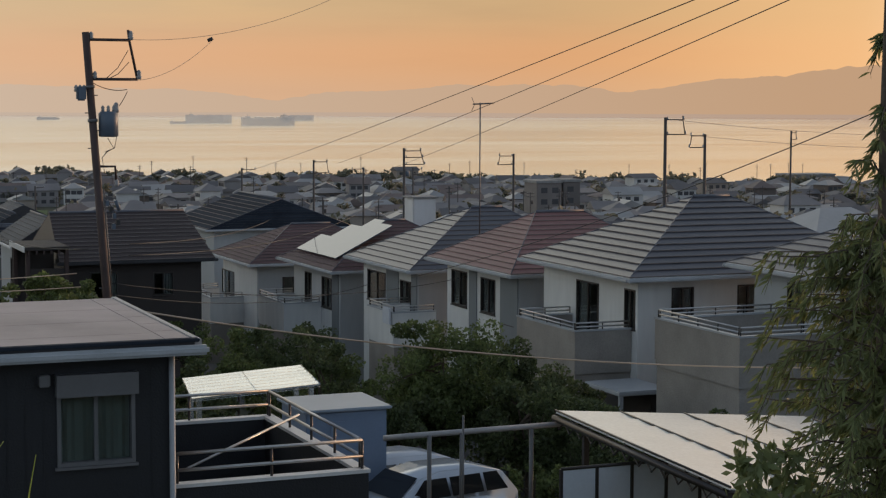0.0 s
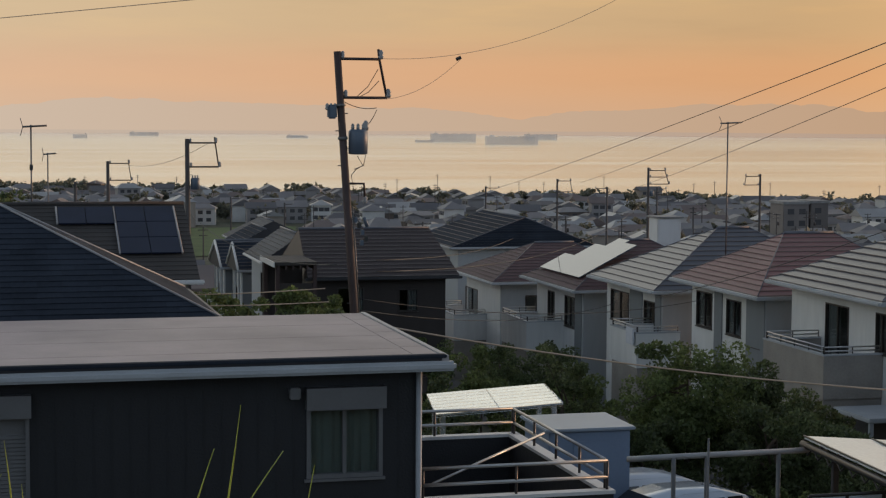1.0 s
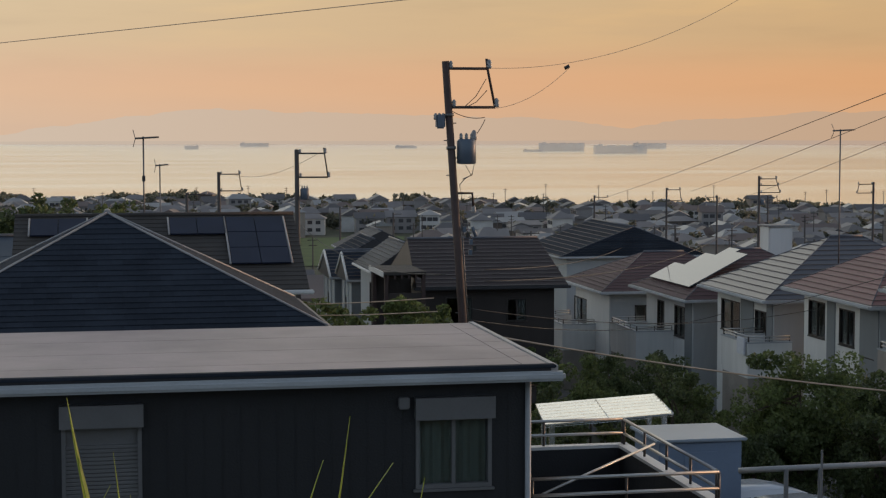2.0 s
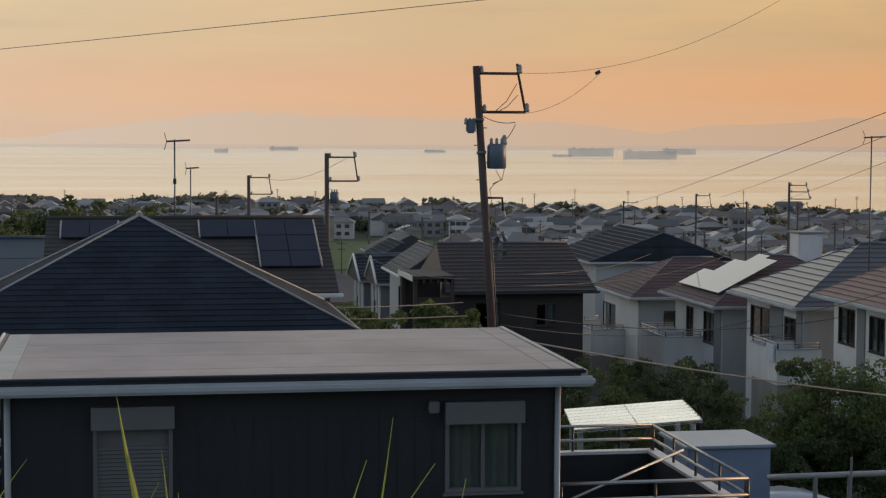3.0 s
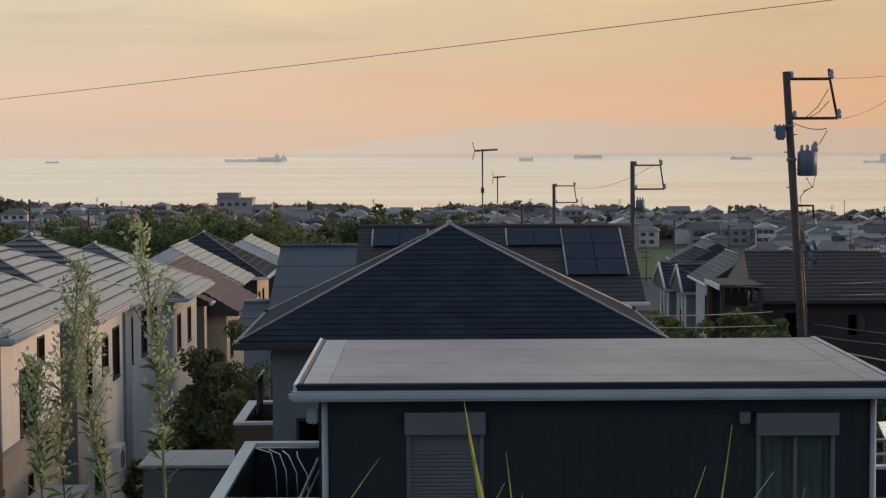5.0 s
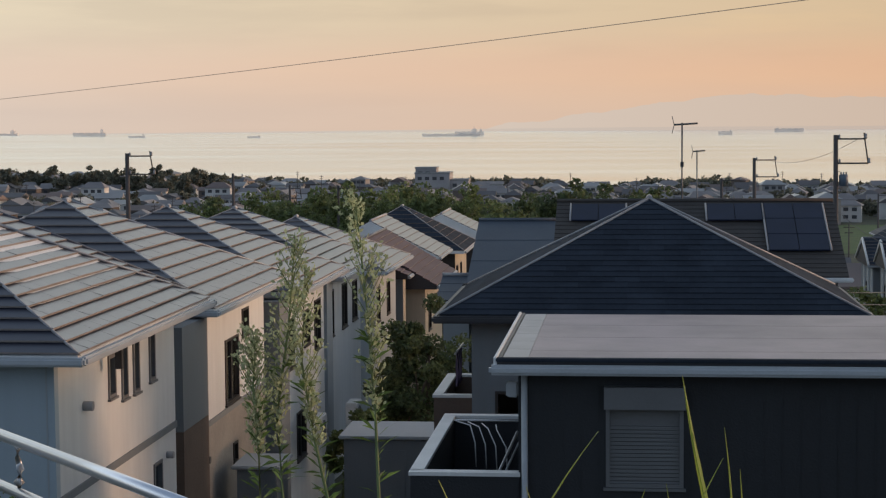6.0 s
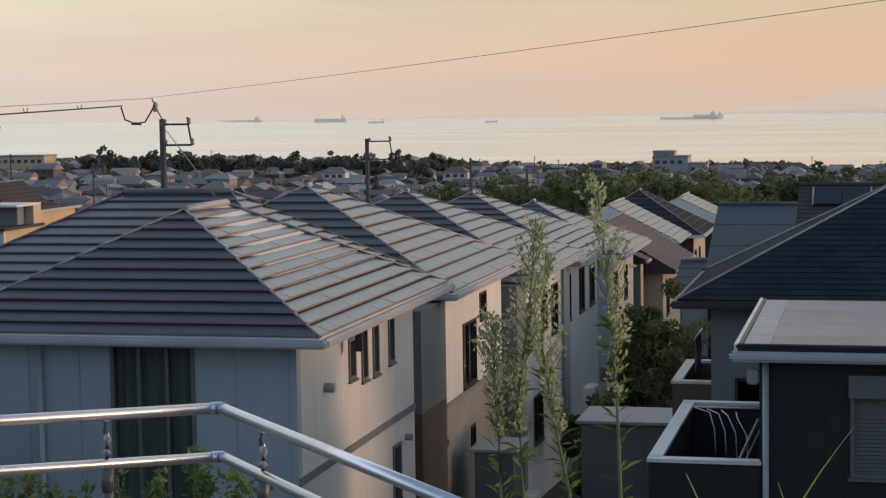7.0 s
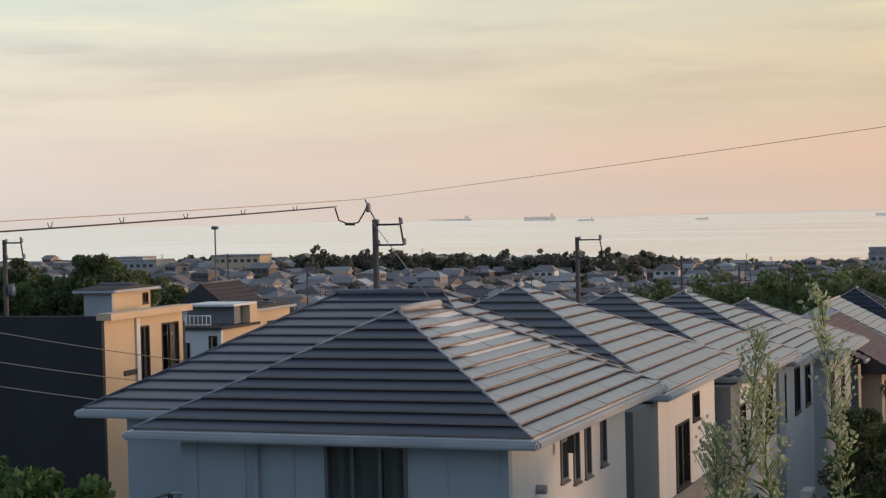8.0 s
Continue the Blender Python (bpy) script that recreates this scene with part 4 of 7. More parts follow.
# the row of houses with balconies beyond the trees
def row_house(name, label, x0, x1, y0, y1, ez, ra, rb, rz, roof, windows, balc=None, wall=None, base=None, front=None, parapet=None, lip=0.03):
    # by default a grey front puts the shade of that face into its colour
    h = house(name, label, (x0, x1, y0, y1), ez, (ra, (y0 + y1) / 2, rb, (y0 + y1) / 2), rz, wall or GREY_WALL, roof, base if base is not None else ez - 5.8, courses=13, lip=lip, cap=None, group="balcony street houses", windows=windows, over=0.6,
              window_frame=ALU_DARK, fascia=WHITE_TRIM, front=front or GREY_WALL)
    if balc:
        bx0, by0, by1, zt = balc
        balcony(h, bx0, x0 + 0.59, by0, by1, zt - 1.15, zt, parapet or (TAUPE_WALL if wall is None else wall), GUTTER, (0.14, 0.26), "r")
        part("ground_floor_wall", boxed(bx0 + 0.05, by0 + 0.05, ez - 6.6, x0 + 0.59, by1 - 0.05, zt - 1.33), TAUPE_WALL, h)
    return h


r0 = row_house("balcony_house", "grey house with a large taupe balcony and pale tiled roof", 28.8, 37.5, 36.4, 46.35, 35.1, 33.0, 33.6, 37.3, GREY_TILE, [("l", 43.5, 32.9, 0.9, 1.8, "slide"), ("l", 40.5, 32.9, 1.6, 1.8, "slide")], (24.6, 38.9, 43.35, 33.9))
part("porch_roof", boxed(23.6, 38.4, 31.35, 24.58, 40.6, 31.47, 0.02), GUTTER, r0)
r1 = row_house("grey_tiled_balcony_house", "white house with ribbed grey tile roof and balcony", 26.0, 36.0, 47.4, 55.3, 34.6, 30.5, 31.9, 36.82, GREY_TILE,
               [("l", 51.4, 32.4, 1.6, 1.72, "slide"), ("l", 48.5, 32.9, 0.7, 1.25, "slide"), ("f", 28.2, 33.0, 0.8, 1.2, "slide"), ("f", 30.6, 33.2, 0.8, 1.0, "slide")], (24.6, 48.35, 52.6, 32.90), WHITE_WALL, front=WHITE_WALL, parapet=TAUPE_WALL, lip=0.045)
for k in range(46):
    part("snow_guard", boxed(27.1, 49.0 + k * 0.12, 35.09, 27.16, 49.05 + k * 0.12, 35.20), DARK_TRIM, r1)
part("porch_roof", boxed(24.7, 45.6, 31.30, 26.5, 47.9, 31.44, 0.03), GUTTER, r1)
# dark brown block stands in for the shade under the porch
part("porch_back", boxed(26.0, 46.0, 28.2, 26.56, 47.9, 31.29), BROWN_WALL, r1)
part("porch_post", boxed(24.75, 45.65, 28.2, 24.87, 45.77, 31.29, 0.01), GUTTER, r1)
r2 = row_house("red_tiled_balcony_house", "white house with a reddish-brown tiled hip roof", 25.8, 33.2, 55.7, 63.5, 33.95, 28.6, 30.6, 35.85, RED_TILE, [("l", 61.7, 32.2, 1.5, 1.35, "slide"), ("l", 59.0, 32.2, 1.3, 1.3, "slide"), ("l", 57.2, 32.0, 1.0, 1.5, "slide")], None, WHITE_WALL)
r3 = row_house("charcoal_tiled_house", "white house with a charcoal tiled hip roof", 25.5, 34.8, 64.6, 72.2, 33.3, 29.8, 31.2, 35.5, GREY_TILE, [("l", 70.0, 31.5, 2.2, 1.3, "slide"), ("l", 66.6, 31.4, 1.2, 1.3, "slide")], (24.3, 63.3, 66.2, 31.8), WHITE_WALL)
r4 = row_house("brown_solar_house", "white house with a brown roof carrying glaring solar panels", 25.2, 33.5, 73.2, 81.2, 32.5, 28.9, 30.2, 34.4, PLUM_TILE, [("l", 75.7, 30.6, 1.4, 1.4, "slide"), ("l", 78.4, 30.6, 1.0, 1.4, "slide")], (24.0, 76.5, 80.6, 30.75), WHITE_WALL)
part("chimney", boxed(31.4, 79.2, 32.4, 32.6, 80.4, 35.3, 0.05), WHITE_WALL, r4)
part("chimney_cap", boxed(31.3, 79.1, 35.302, 32.7, 80.5, 35.38, 0.02), CONCRETE, r4)
# dark panels on flat walls stand in for shaded recesses
for hh, xw, ya, yb, za, zb in ((r2, 26.4, 56.35, 57.85, 28.6, 33.78), (r2, 26.4, 60.0, 60.7, 30.6, 33.78), (r3, 26.1, 65.3, 65.9, 27.8, 33.1), (r3, 26.1, 67.35, 68.75, 27.8, 33.1), (r4, 25.8, 74.0, 74.9, 27.2, 32.3)):
    part("recess_panel", boxed(xw - 0.04, ya, za, xw - 0.003, yb, zb), DARK_GREY_WALL, hh)
r5 = row_house("umber_tiled_house", "white house with an umber tiled hip roof", 25.0, 33.6, 85.4, 93.2, 31.75, 28.4, 30.6, 33.45, PLUM_TILE, [("l", 91.6, 29.6, 2.4, 1.3, "slide"), ("f", 27.5, 29.8, 1.2, 1.2, "slide")], (23.8, 88.6, 93.5, 29.75), WHITE_WALL)


def row_panels():
    """Stepped bank of panels on the slope that faces the sunset side of the brown roof."""
    p = thing("solar_array", (27, 77, 32.8), "pale glaring solar panels stepped up a brown roof", "solar panels", "roof solar arrays")
    for i, (ya, yb, s0, s1) in enumerate(((74.5, 76.0, 0.18, 0.92), (76.0, 77.4, 0.18, 0.98), (77.4, 78.8, 0.18, 0.80), (78.8, 80.2, 0.18, 0.52))):
        def q(y, s, up):
            return (25.2 + 3.7 * s - 0.45 * up, y, 32.5 + 1.9 * s + 0.89 * up)
        v = [q(y, s, u) for u in (0.10, 0.15) for y, s in ((ya, s0), (yb, s0), (yb, s1), (ya, s1))]
        pieces("panel", v, [(4, 5, 6, 7), (0, 1, 5, 4), (1, 2, 6, 5), (2, 3, 7, 6), (3, 0, 4, 7), (3, 2, 1, 0)], SOLAR_BRIGHT, p)


row_panels()

# the dark brown house behind the pole, and its neighbours
house("dark_timber_house", "dark brown timber house with a broad black tiled roof", (13.6, 20.4, 75.0, 83.0), 33.1, (13.9, 79, 20.0, 79), 34.95, BROWN_WALL, BROWN_TILE, 27.0, courses=13, lip=0.04, form="gable", sides="f", gutter=DARK_TRIM,
      windows=[("f", 15.6, 31.4, 1.2, 1.2, "slide"), ("f", 18.2, 31.5, 0.9, 1.0, "slide")])


def timber_pergola():
    """A dark flat-roofed timber lean-to on posts against the dark house."""
    p = thing("timber_pergola", (12.6, 74.2, 27.0), "dark brown timber pergola with a flat roof", "pergola")
    part("roof", boxed(11.75, 72.5, 33.86, 13.58, 76.2, 34.0, 0.02), BROWN_SHEET, p)
    part("fascia", boxed(11.70, 72.42, 33.80, 11.745, 76.2, 34.02), WHITE_TRIM, p)
    part("back_wall", boxed(11.8, 76.0, 26.4, 13.55, 76.15, 33.85), BROWN_WALL, p)
    for x, y in ((11.82, 72.6), (13.4, 72.6), (11.82, 75.8)):
        part("post", boxed(x, y, 26.2, x + 0.16, y + 0.16, 33.85, 0.01), RUST, p)
    for k in range(6):
        part("rafter", boxed(11.9 + k * 0.3, 72.45, 33.70, 11.97 + k * 0.3, 76.0, 33.85), RUST, p)
    for z in (30.6, 31.6, 32.6):
        part("screen_board", boxed(11.99, 72.63, z, 13.39, 72.68, z + 0.5), BROWN_WALL, p)


timber_pergola()
house("grey_slope_house", "grey house with a long pale tiled slope", (13.05, 16.8, 84.0, 90.0), 33.1, (14.9, 84.0, 14.9, 90.0), 34.35, GREY_WALL, WORN_TILE, 26.6, courses=9, lip=0.03, form="gable", over=0.3, sides="l", gutter=WHITE_TRIM, front=DARK_GREY_WALL,
      windows=[("l", 86.2, 31.2, 0.8, 1.2, "slide"), ("f", 14.9, 31.2, 0.9, 1.1, "slide")])
for xg, ya, yb, zr in ((12.55, 95.4, 100.8, 33.15), (12.8, 90.6, 95.0, 33.4)):
    gh = house("white_gabled_house", "grey house with a white-edged gable end", (xg, xg + 5.2, ya, yb), zr - 1.25, (xg, (ya + yb) / 2, xg + 5.2, (ya + yb) / 2), zr, DARK_GREY_WALL, SLATE_ROOF, ground_z(xg, ya) - 0.2, courses=8, lip=0.03, form="gable", over=0.25,
               sides="f", group="gabled houses", windows=[("l", (ya + yb) / 2, zr - 3.4, 0.9, 1.1, "slide"), ("f", xg + 1.6, zr - 3.4, 0.8, 1.1, "slide")])
    for yv in (ya - 0.02, yb + 0.02):
        part("verge_board", tubed([(xg - 0.03, yv, zr - 1.25), (xg - 0.03, (ya + yb) / 2, zr + 0.03)], 0.07, 4), WHITE_TRIM, gh)
    for yv in (ya + 0.4, (ya + yb) / 2 - 0.7, (ya + yb) / 2 + 0.7):
        part("pilaster", boxed(xg + 0.16, yv - 0.1, zr - 5.0, xg + 0.245, yv + 0.1, zr - 1.4), WHITE_WALL, gh)
house("grey_gable_house", "grey house with a long pale tiled gable", (27.0, 36.0, 101, 110), 32.4, (31.5, 101, 31.5, 110), 34.1, GREY_WALL, SLATE_ROOF, 26.4, courses=11, lip=0.04, form="hip", windows=[("l", 104, 30.4, 1.2, 1.2, "slide")])
for k, (x, y, z, w, m, rf) in enumerate(((9.6, 106, 32.6, 4.0, GREY_WALL, BLUE_SHEET), (18.5, 118, 32.0, 5.0, WHITE_WALL, SLATE_ROOF), (21.6, 134, 31.6, 6.0, WHITE_WALL, WORN_TILE))):
    house("small_gable_house", "pale small house with a dark gabled roof", (x - w / 2, x + w / 2, y, y + 6.5), z - 0.9, (x, y, x, y + 6.5), z + 0.5, m, rf, ground_z(x, y) - 0.2, courses=8, lip=0.03, form="gable", sides="lr", group="gabled houses",
          windows=[("f", x, z - 3.0, 0.9, 1.1, "slide"), ("r", y + 2.5, z - 3.0, 0.9, 1.1, "slide")])


# black and tan modern house on the far side of the white one
def black_and_tan_house():
    h = thing("black_and_tan_house", (-33, 54, 29), "black modern house with a sunlit tan end wall", "house")
    part("wall", clip_wall(bmesh.new(), "x", -40.0, -30.9, 28.6, 36.70, 50.0, 1, []), BLACK_WALL, h)
    opens = [(52.37, 53.05, 30.0, 36.2), (53.9, 55.1, 30.0, 36.2)]
    part("wall", clip_wall(bmesh.new(), "y", 50.17, 55.4, 28.6, 36.55, -30.9, -1, opens), TAN_WALL, h)
    part("wall", clip_wall(bmesh.new(), "x", -40.0, -30.9, 28.6, 36.15, 55.57, -1, []), BLACK_WALL, h)
    part("wall", clip_wall(bmesh.new(), "y", 50.17, 55.4, 28.6, 36.15, -40.0, 1, []), BLACK_WALL, h)
    for a, b, z0, z1 in opens:
        window(h, "y", (a + b) / 2, z0, b - a, z1 - z0, -30.9, -1, "slide")
    part("roof", boxed(-40.1, 50.18, 36.17, -31.08, 55.7, 36.26), ASPHALT, h)
    part("roof_fascia", boxed(-31.06, 49.95, 36.56, -30.5, 55.45, 36.78), TAN_WALL, h)
    part("pilaster", boxed(-30.898, 52.1, 28.8, -30.82, 52.33, 36.5), WHITE_WALL, h)
    part("letter_slot", boxed(-30.898, 51.3, 34.6, -30.84, 52.3, 34.78), DARK_TRIM, h)
    return h


black_and_tan_house()
# tan side and grey front: lit and shaded walls put into colour
house("beige_flat_house", "beige house with a lean roof and pale wall", (-42.0, -40.1, 66.0, 69.8), 36.75, (-42.0, 68, -40.1, 68), 36.9, TAN_WALL, BROWN_SHEET, 28.4, courses=4, lip=0.02, form="gable", over=0.25, front=GREY_WALL, windows=[("r", 69.1, 36.0, 0.5, 0.5, "slide")])
house("white_gable_house", "white gabled house with a brown sheet roof", (-42.7, -39.9, 76.0, 80.2), 35.4, (-41.3, 76.0, -41.3, 80.2), 36.5, WHITE_WALL, BROWN_TILE, 28.0, courses=6, lip=0.02, form="gable", over=0.25, sides="r", windows=[("f", -40.7, 34.6, 0.6, 0.6, "slide")])


def white_balcony_house():
    """Low white block with a railed deck, a dark upper room and a tan end."""
    h = thing("white_balcony_house", (-36, 67.5, 28.2), "white house with a railed rooftop deck and tan end", "house")
    op = [(-36.75, -36.45, 33.6, 34.5), (-35.55, -35.15, 33.6, 34.8)]
    part("wall", clip_wall(bmesh.new(), "x", -37.6, -34.96, 28.2, 35.05, 66.0, 1, op), WHITE_WALL, h)
    # side wall coloured tan for the low sun falling on it
    part("wall", clip_wall(bmesh.new(), "y", 66.17, 69.3, 28.2, 35.05, -34.96, -1, []), TAN_WALL, h)
    for a, b, z0, z1 in op:
        window(h, "x", (a + b) / 2, z0, b - a, z1 - z0, 66.0, 1, "slide")
    part("deck", boxed(-37.7, 65.8, 35.06, -34.8, 69.4, 35.17), ASPHALT, h)
    part("upper_wall", boxed(-37.6, 67.9, 35.175, -35.3, 69.3, 35.95), DARK_GREY_WALL, h)
    part("roof", boxed(-37.4, 67.2, 35.96, -34.95, 69.4, 36.05), WHITE_TRIM, h)
    part("chimney_breast", boxed(-35.28, 68.6, 35.175, -34.9, 69.3, 35.95), TAN_WALL, h)
    rail = part("railing", tubed([(-37.0, 66.3, 35.62), (-35.6, 66.3, 35.62)], 0.025, 6), WHITE_TRIM, h)
    part("rail", tubed([(-37.0, 66.3, 35.24), (-35.6, 66.3, 35.24)], 0.025, 6), WHITE_TRIM, rail)
    for k in range(8):
        part("baluster", tubed([(-37.0 + k * 0.2, 66.3, 35.18), (-37.0 + k * 0.2, 66.3, 35.62)], 0.018, 5), WHITE_TRIM, rail)
    return h


white_balcony_house()
house("low_tan_house", "low tan house with a flat parapet roof", (-40.0, -36.4, 72.0, 76.2), 35.55, (-40.0, 74.1, -36.4, 74.1), 35.7, TAN_WALL, BROWN_SHEET, 28.2, courses=3, lip=0.015, form="gable", over=0.15, windows=[("r", 74, 34.0, 0.8, 0.9, "slide")])

# ---- trees and plants ----


def leaf_cloud(rng, centres, radii, per, size, stretch=(1, 1, 0.8), long=1.6, droop=0.0):
    """Vertices and faces of many small leaves gathered in clumps."""
    c = np.repeat(np.array(centres, float), per, axis=0)
    r = np.repeat(np.array(radii, float), per)[:, None]
    n = len(c)
    d = rng.normal(size=(n, 3))
    d /= np.linalg.norm(d, axis=1)[:, None]
    pos = c + d * r * rng.uniform(0.35, 1.0, (n, 1)) ** 0.6 * np.array(stretch)
    u = rng.normal(size=(n, 3)) + d * 0.6 + np.array([0, 0, -droop])
    u /= np.linalg.norm(u, axis=1)[:, None]
    w = np.cross(u, rng.normal(size=(n, 3)))
    w /= np.linalg.norm(w, axis=1)[:, None] + 1e-9
    s = size * rng.uniform(0.6, 1.3, (n, 1))
    a, b, e, f = pos - u * s * long * 0.5, pos + w * s * 0.5, pos + u * s * long * 0.5, pos - w * s * 0.5
    v = np.stack([a, b, e, f], axis=1).reshape(-1, 3)
    faces = np.arange(n * 4).reshape(-1, 4)
    return v.tolist(), faces.tolist()


def tree(name, label, x, y, z, h, rx, rz, clumps, per, leaf, material, seed, trunk=0.12, group="", category="tree", low=0.35, ry=None, top=None):
    """A tapered trunk with limbs and an uneven crown of many leaves."""
    rng = np.random.default_rng(seed)
    t = thing(name, (x, y, z), label, category, group)
    bend = rng.uniform(-0.1, 0.1, 2) * h * 0.3
    pts = [(x + bend[0] * k, y + bend[1] * k, z - 0.3 + (h * 0.8 + 0.3) * k) for k in (0, 0.3, 0.6, 1)]
    part("trunk", tubed(pts, [trunk, trunk * 0.8, trunk * 0.5, trunk * 0.15], 8), BARK, t)
    ry = ry or rx
    cz = z + h - rz
    cen, rad = [], []
    for i in range(clumps):
        d = rng.normal(size=3)
        d /= np.linalg.norm(d)
        k = rng.uniform(0.45, 1.0)
        cen.append((x + d[0] * rx * k, y + d[1] * ry * k, max(cz + d[2] * rz * k, z + 0.15)))
        rad.append(rng.uniform(0.16, 0.34) * min(rx, rz))
    for i in range(min(9, clumps)):
        s = lerp(pts[1], pts[3], rng.uniform(0.0, 0.9))
        part("limb", tubed([s, lerp(s, cen[i], 0.55), cen[i]], [trunk * 0.35, trunk * 0.2, trunk * 0.06], 6), BARK, t)
    v, f = leaf_cloud(rng, cen, rad, per, leaf)
    pieces("crown", v, f, material, t)
    return t


G = ground_z
tree("garden_tree", "dense dark green broadleaf garden tree", 17.6, 42.0, G(17.6, 42), 5.2, 1.7, 2.2, 70, 300, 0.07, LEAF, 1, group="garden trees")
tree("garden_tree", "dense dark green broadleaf garden tree", 19.6, 43.2, G(19.6, 43), 4.6, 1.3, 1.9, 50, 280, 0.07, LEAF_DARK, 2, group="garden trees")
tree("garden_tree", "rounded dark green garden shrub tree", 16.0, 41.0, G(16, 41), 3.0, 1.5, 1.4, 50, 260, 0.07, LEAF_DARK, 3, group="garden trees")
tree("garden_tree", "rounded dark green garden shrub tree", 21.4, 44.0, G(21.4, 44), 3.4, 1.6, 1.6, 55, 260, 0.07, LEAF_DARK, 4, group="garden trees")
tree("garden_tree", "rounded dark green garden shrub tree", 18.9, 39.6, G(18.7, 39), 3.5, 1.6, 1.3, 55, 240, 0.07, LEAF_DARK, 5, group="garden trees")
tree("garden_tree", "low dark green garden shrub", 14.6, 45.5, G(14.6, 45), 2.5, 1.5, 1.2, 45, 240, 0.07, LEAF_DARK, 6, group="garden trees")
for i, (x, y, h, r) in enumerate(((12.9, 47.5, 3.7, 1.1), (14.0, 49, 4.0, 1.2), (15.9, 47.2, 4.7, 1.0), (17.0, 48.5, 3.9, 1.2), (20.5, 40.6, 3.5, 1.4), (22.6, 42.2, 2.8, 1.3), (12.0, 44.2, 2.4, 0.9), (13.4, 52.5, 2.6, 1.1), (20.0, 36.4, 2.3, 1.0), (15.2, 36.0, 1.6, 0.9), (22.8, 37.5, 2.8, 1.2), (17.3, 36.0, 1.9, 1.0), (22.9, 44.6, 3.0, 1.2), (21.6, 46.5, 2.8, 1.2), (20.6, 50.5, 3.0, 1.3), (19.4, 56.5, 3.2, 1.4), (22.0, 66.0, 3.4, 1.4), (21.6, 72.5, 3.2, 1.4), (19.0, 64.0, 3.4, 1.3), (18.4, 74.0, 3.4, 1.4))):
    tree("hedge_shrub", "dark green hedge shrub in a garden", x, y, G(x, y), h, r, h * 0.5, 36, 170, 0.075, (LEAF_DARK, LEAF)[i % 2], 20 + i, 0.06, "hedge shrubs", "shrub")
tree("street_tree", "dark bushy evergreen between two houses", -5.2, 43.0, G(-5.2, 43), 5.4, 1.35, 2.4, 70, 260, 0.075, LEAF_DARK, 41, group="street trees")
tree("street_tree", "dark bushy evergreen between two houses", -5.6, 46.5, G(-5.6, 46), 4.6, 1.2, 2.0, 50, 130, 0.10, LEAF_DARK, 42, group="street trees")
tree("street_tree", "small dark evergreen beside a white house", -6.3, 39.2, G(-6.3, 39), 3.2, 0.7, 1.4, 36, 110, 0.09, LEAF, 43, group="street trees")
for i, (x, y, h, r) in enumerate(((8.6, 62, 5.4, 1.5), (10.8, 60, 4.6, 1.4), (12.6, 63, 5.0, 1.3), (9.6, 70, 4.8, 1.6), (7.2, 66, 5.6, 1.4), (11.6, 66.5, 5.8, 1.3), (13.4, 66, 4.6, 1.2))):
    tree("garden_bush", "olive green garden bush behind a dark roof", x, y, G(x, y), h, r, h * 0.48, 40, 110, 0.12, LEAF, 50 + i, 0.08, "garden bushes", "bush")
for i, (x, y, h, r) in enumerate(((-14.1, 20.2, 5.55, 1.2), (-12.9, 20.0, 5.35, 0.8), (-15.6, 21.2, 5.5, 1.1))):
    tree("verge_tree", "bright green bushy tree beside a white house", x, y, 31.2, h, r, 1.6, 80, 170, 0.085, LEAF_FRESH, 60 + i, group="verge trees")
for i in range(13):
    x, y = -50.2 - (i % 7) * 2.4, 86 + (i // 7) * 5 + (i % 3)
    tree("woodland_tree", "tall dark green woodland tree", x, y, G(x, y), 8.9 + (i * 7 % 5) * 0.35 - (1.6 if i % 7 == 0 else 0), 2.7, 4.6, 110, 240, 0.18, (LEAF_DARK, LEAF)[i % 2], 70 + i, 0.2, "woodland trees")


def grove(name, label, spots, per, leaf, material, seed, kind="stuff"):
    """A far wood of many crowns as one body of leaves."""
    rng = np.random.default_rng(seed)
    cen, rad = [], []
    for x, y, h, r in spots:
        z = G(x, y)
        for k in range(20):
            d = rng.normal(size=3)
            d /= np.linalg.norm(d)
            q = rng.uniform(0.4, 1)
            cen.append((x + d[0] * r * q, y + d[1] * r * q, max(z + h * 0.55 + d[2] * h * 0.45 * q, z + 0.3)))
            rad.append(r * rng.uniform(0.28, 0.55))
    v, f = leaf_cloud(rng, cen, rad, per, leaf)
    return tagged(pieces(name, v, f, material), label, "trees", kind=kind)


rs = random.Random(4)
def bamboo_top(u):
    return 10.4 + 2.9 * math.sin(u * 3.0)


grove("bamboo_grove", "olive green bamboo grove with feathery tops", [(-36 + 27 * u + rs.uniform(-0.4, 0.4), 146 + rs.uniform(-8, 10), bamboo_top(u) + rs.uniform(-1.2, 0.5), 1.9) for u in [k / 150 for k in range(150)]], 95, 0.23, LEAF_BAMBOO, 5)
grove("dark_grove", "dark green wood behind the houses", [(-42 + i * 0.55 + rs.uniform(-1, 1), 168 + rs.uniform(-6, 8), 13.7 + rs.uniform(-1.3, 0.9), 2.6) for i in range(64)], 90, 0.30, LEAF_DARK, 6)
grove("dark_grove", "dark green wood on a low rise", [(-12 + i * 0.40 + rs.uniform(-0.7, 0.7), 152 + rs.uniform(-6, 6), (14.0 if -7.2 < -12 + i * 0.40 < 2.2 else 11.0) + rs.uniform(-1.3, 0.9), 2.2) for i in range(44)], 90, 0.27, LEAF_DARK, 7)
grove("thicket", "low green thicket between the rows", [(rs.uniform(-0.24, 0.03) * y, y, rs.uniform(3.0, 5.0), 2.2) for y in [108 + 0.45 * k for k in range(88)]], 50, 0.32, LEAF, 12)
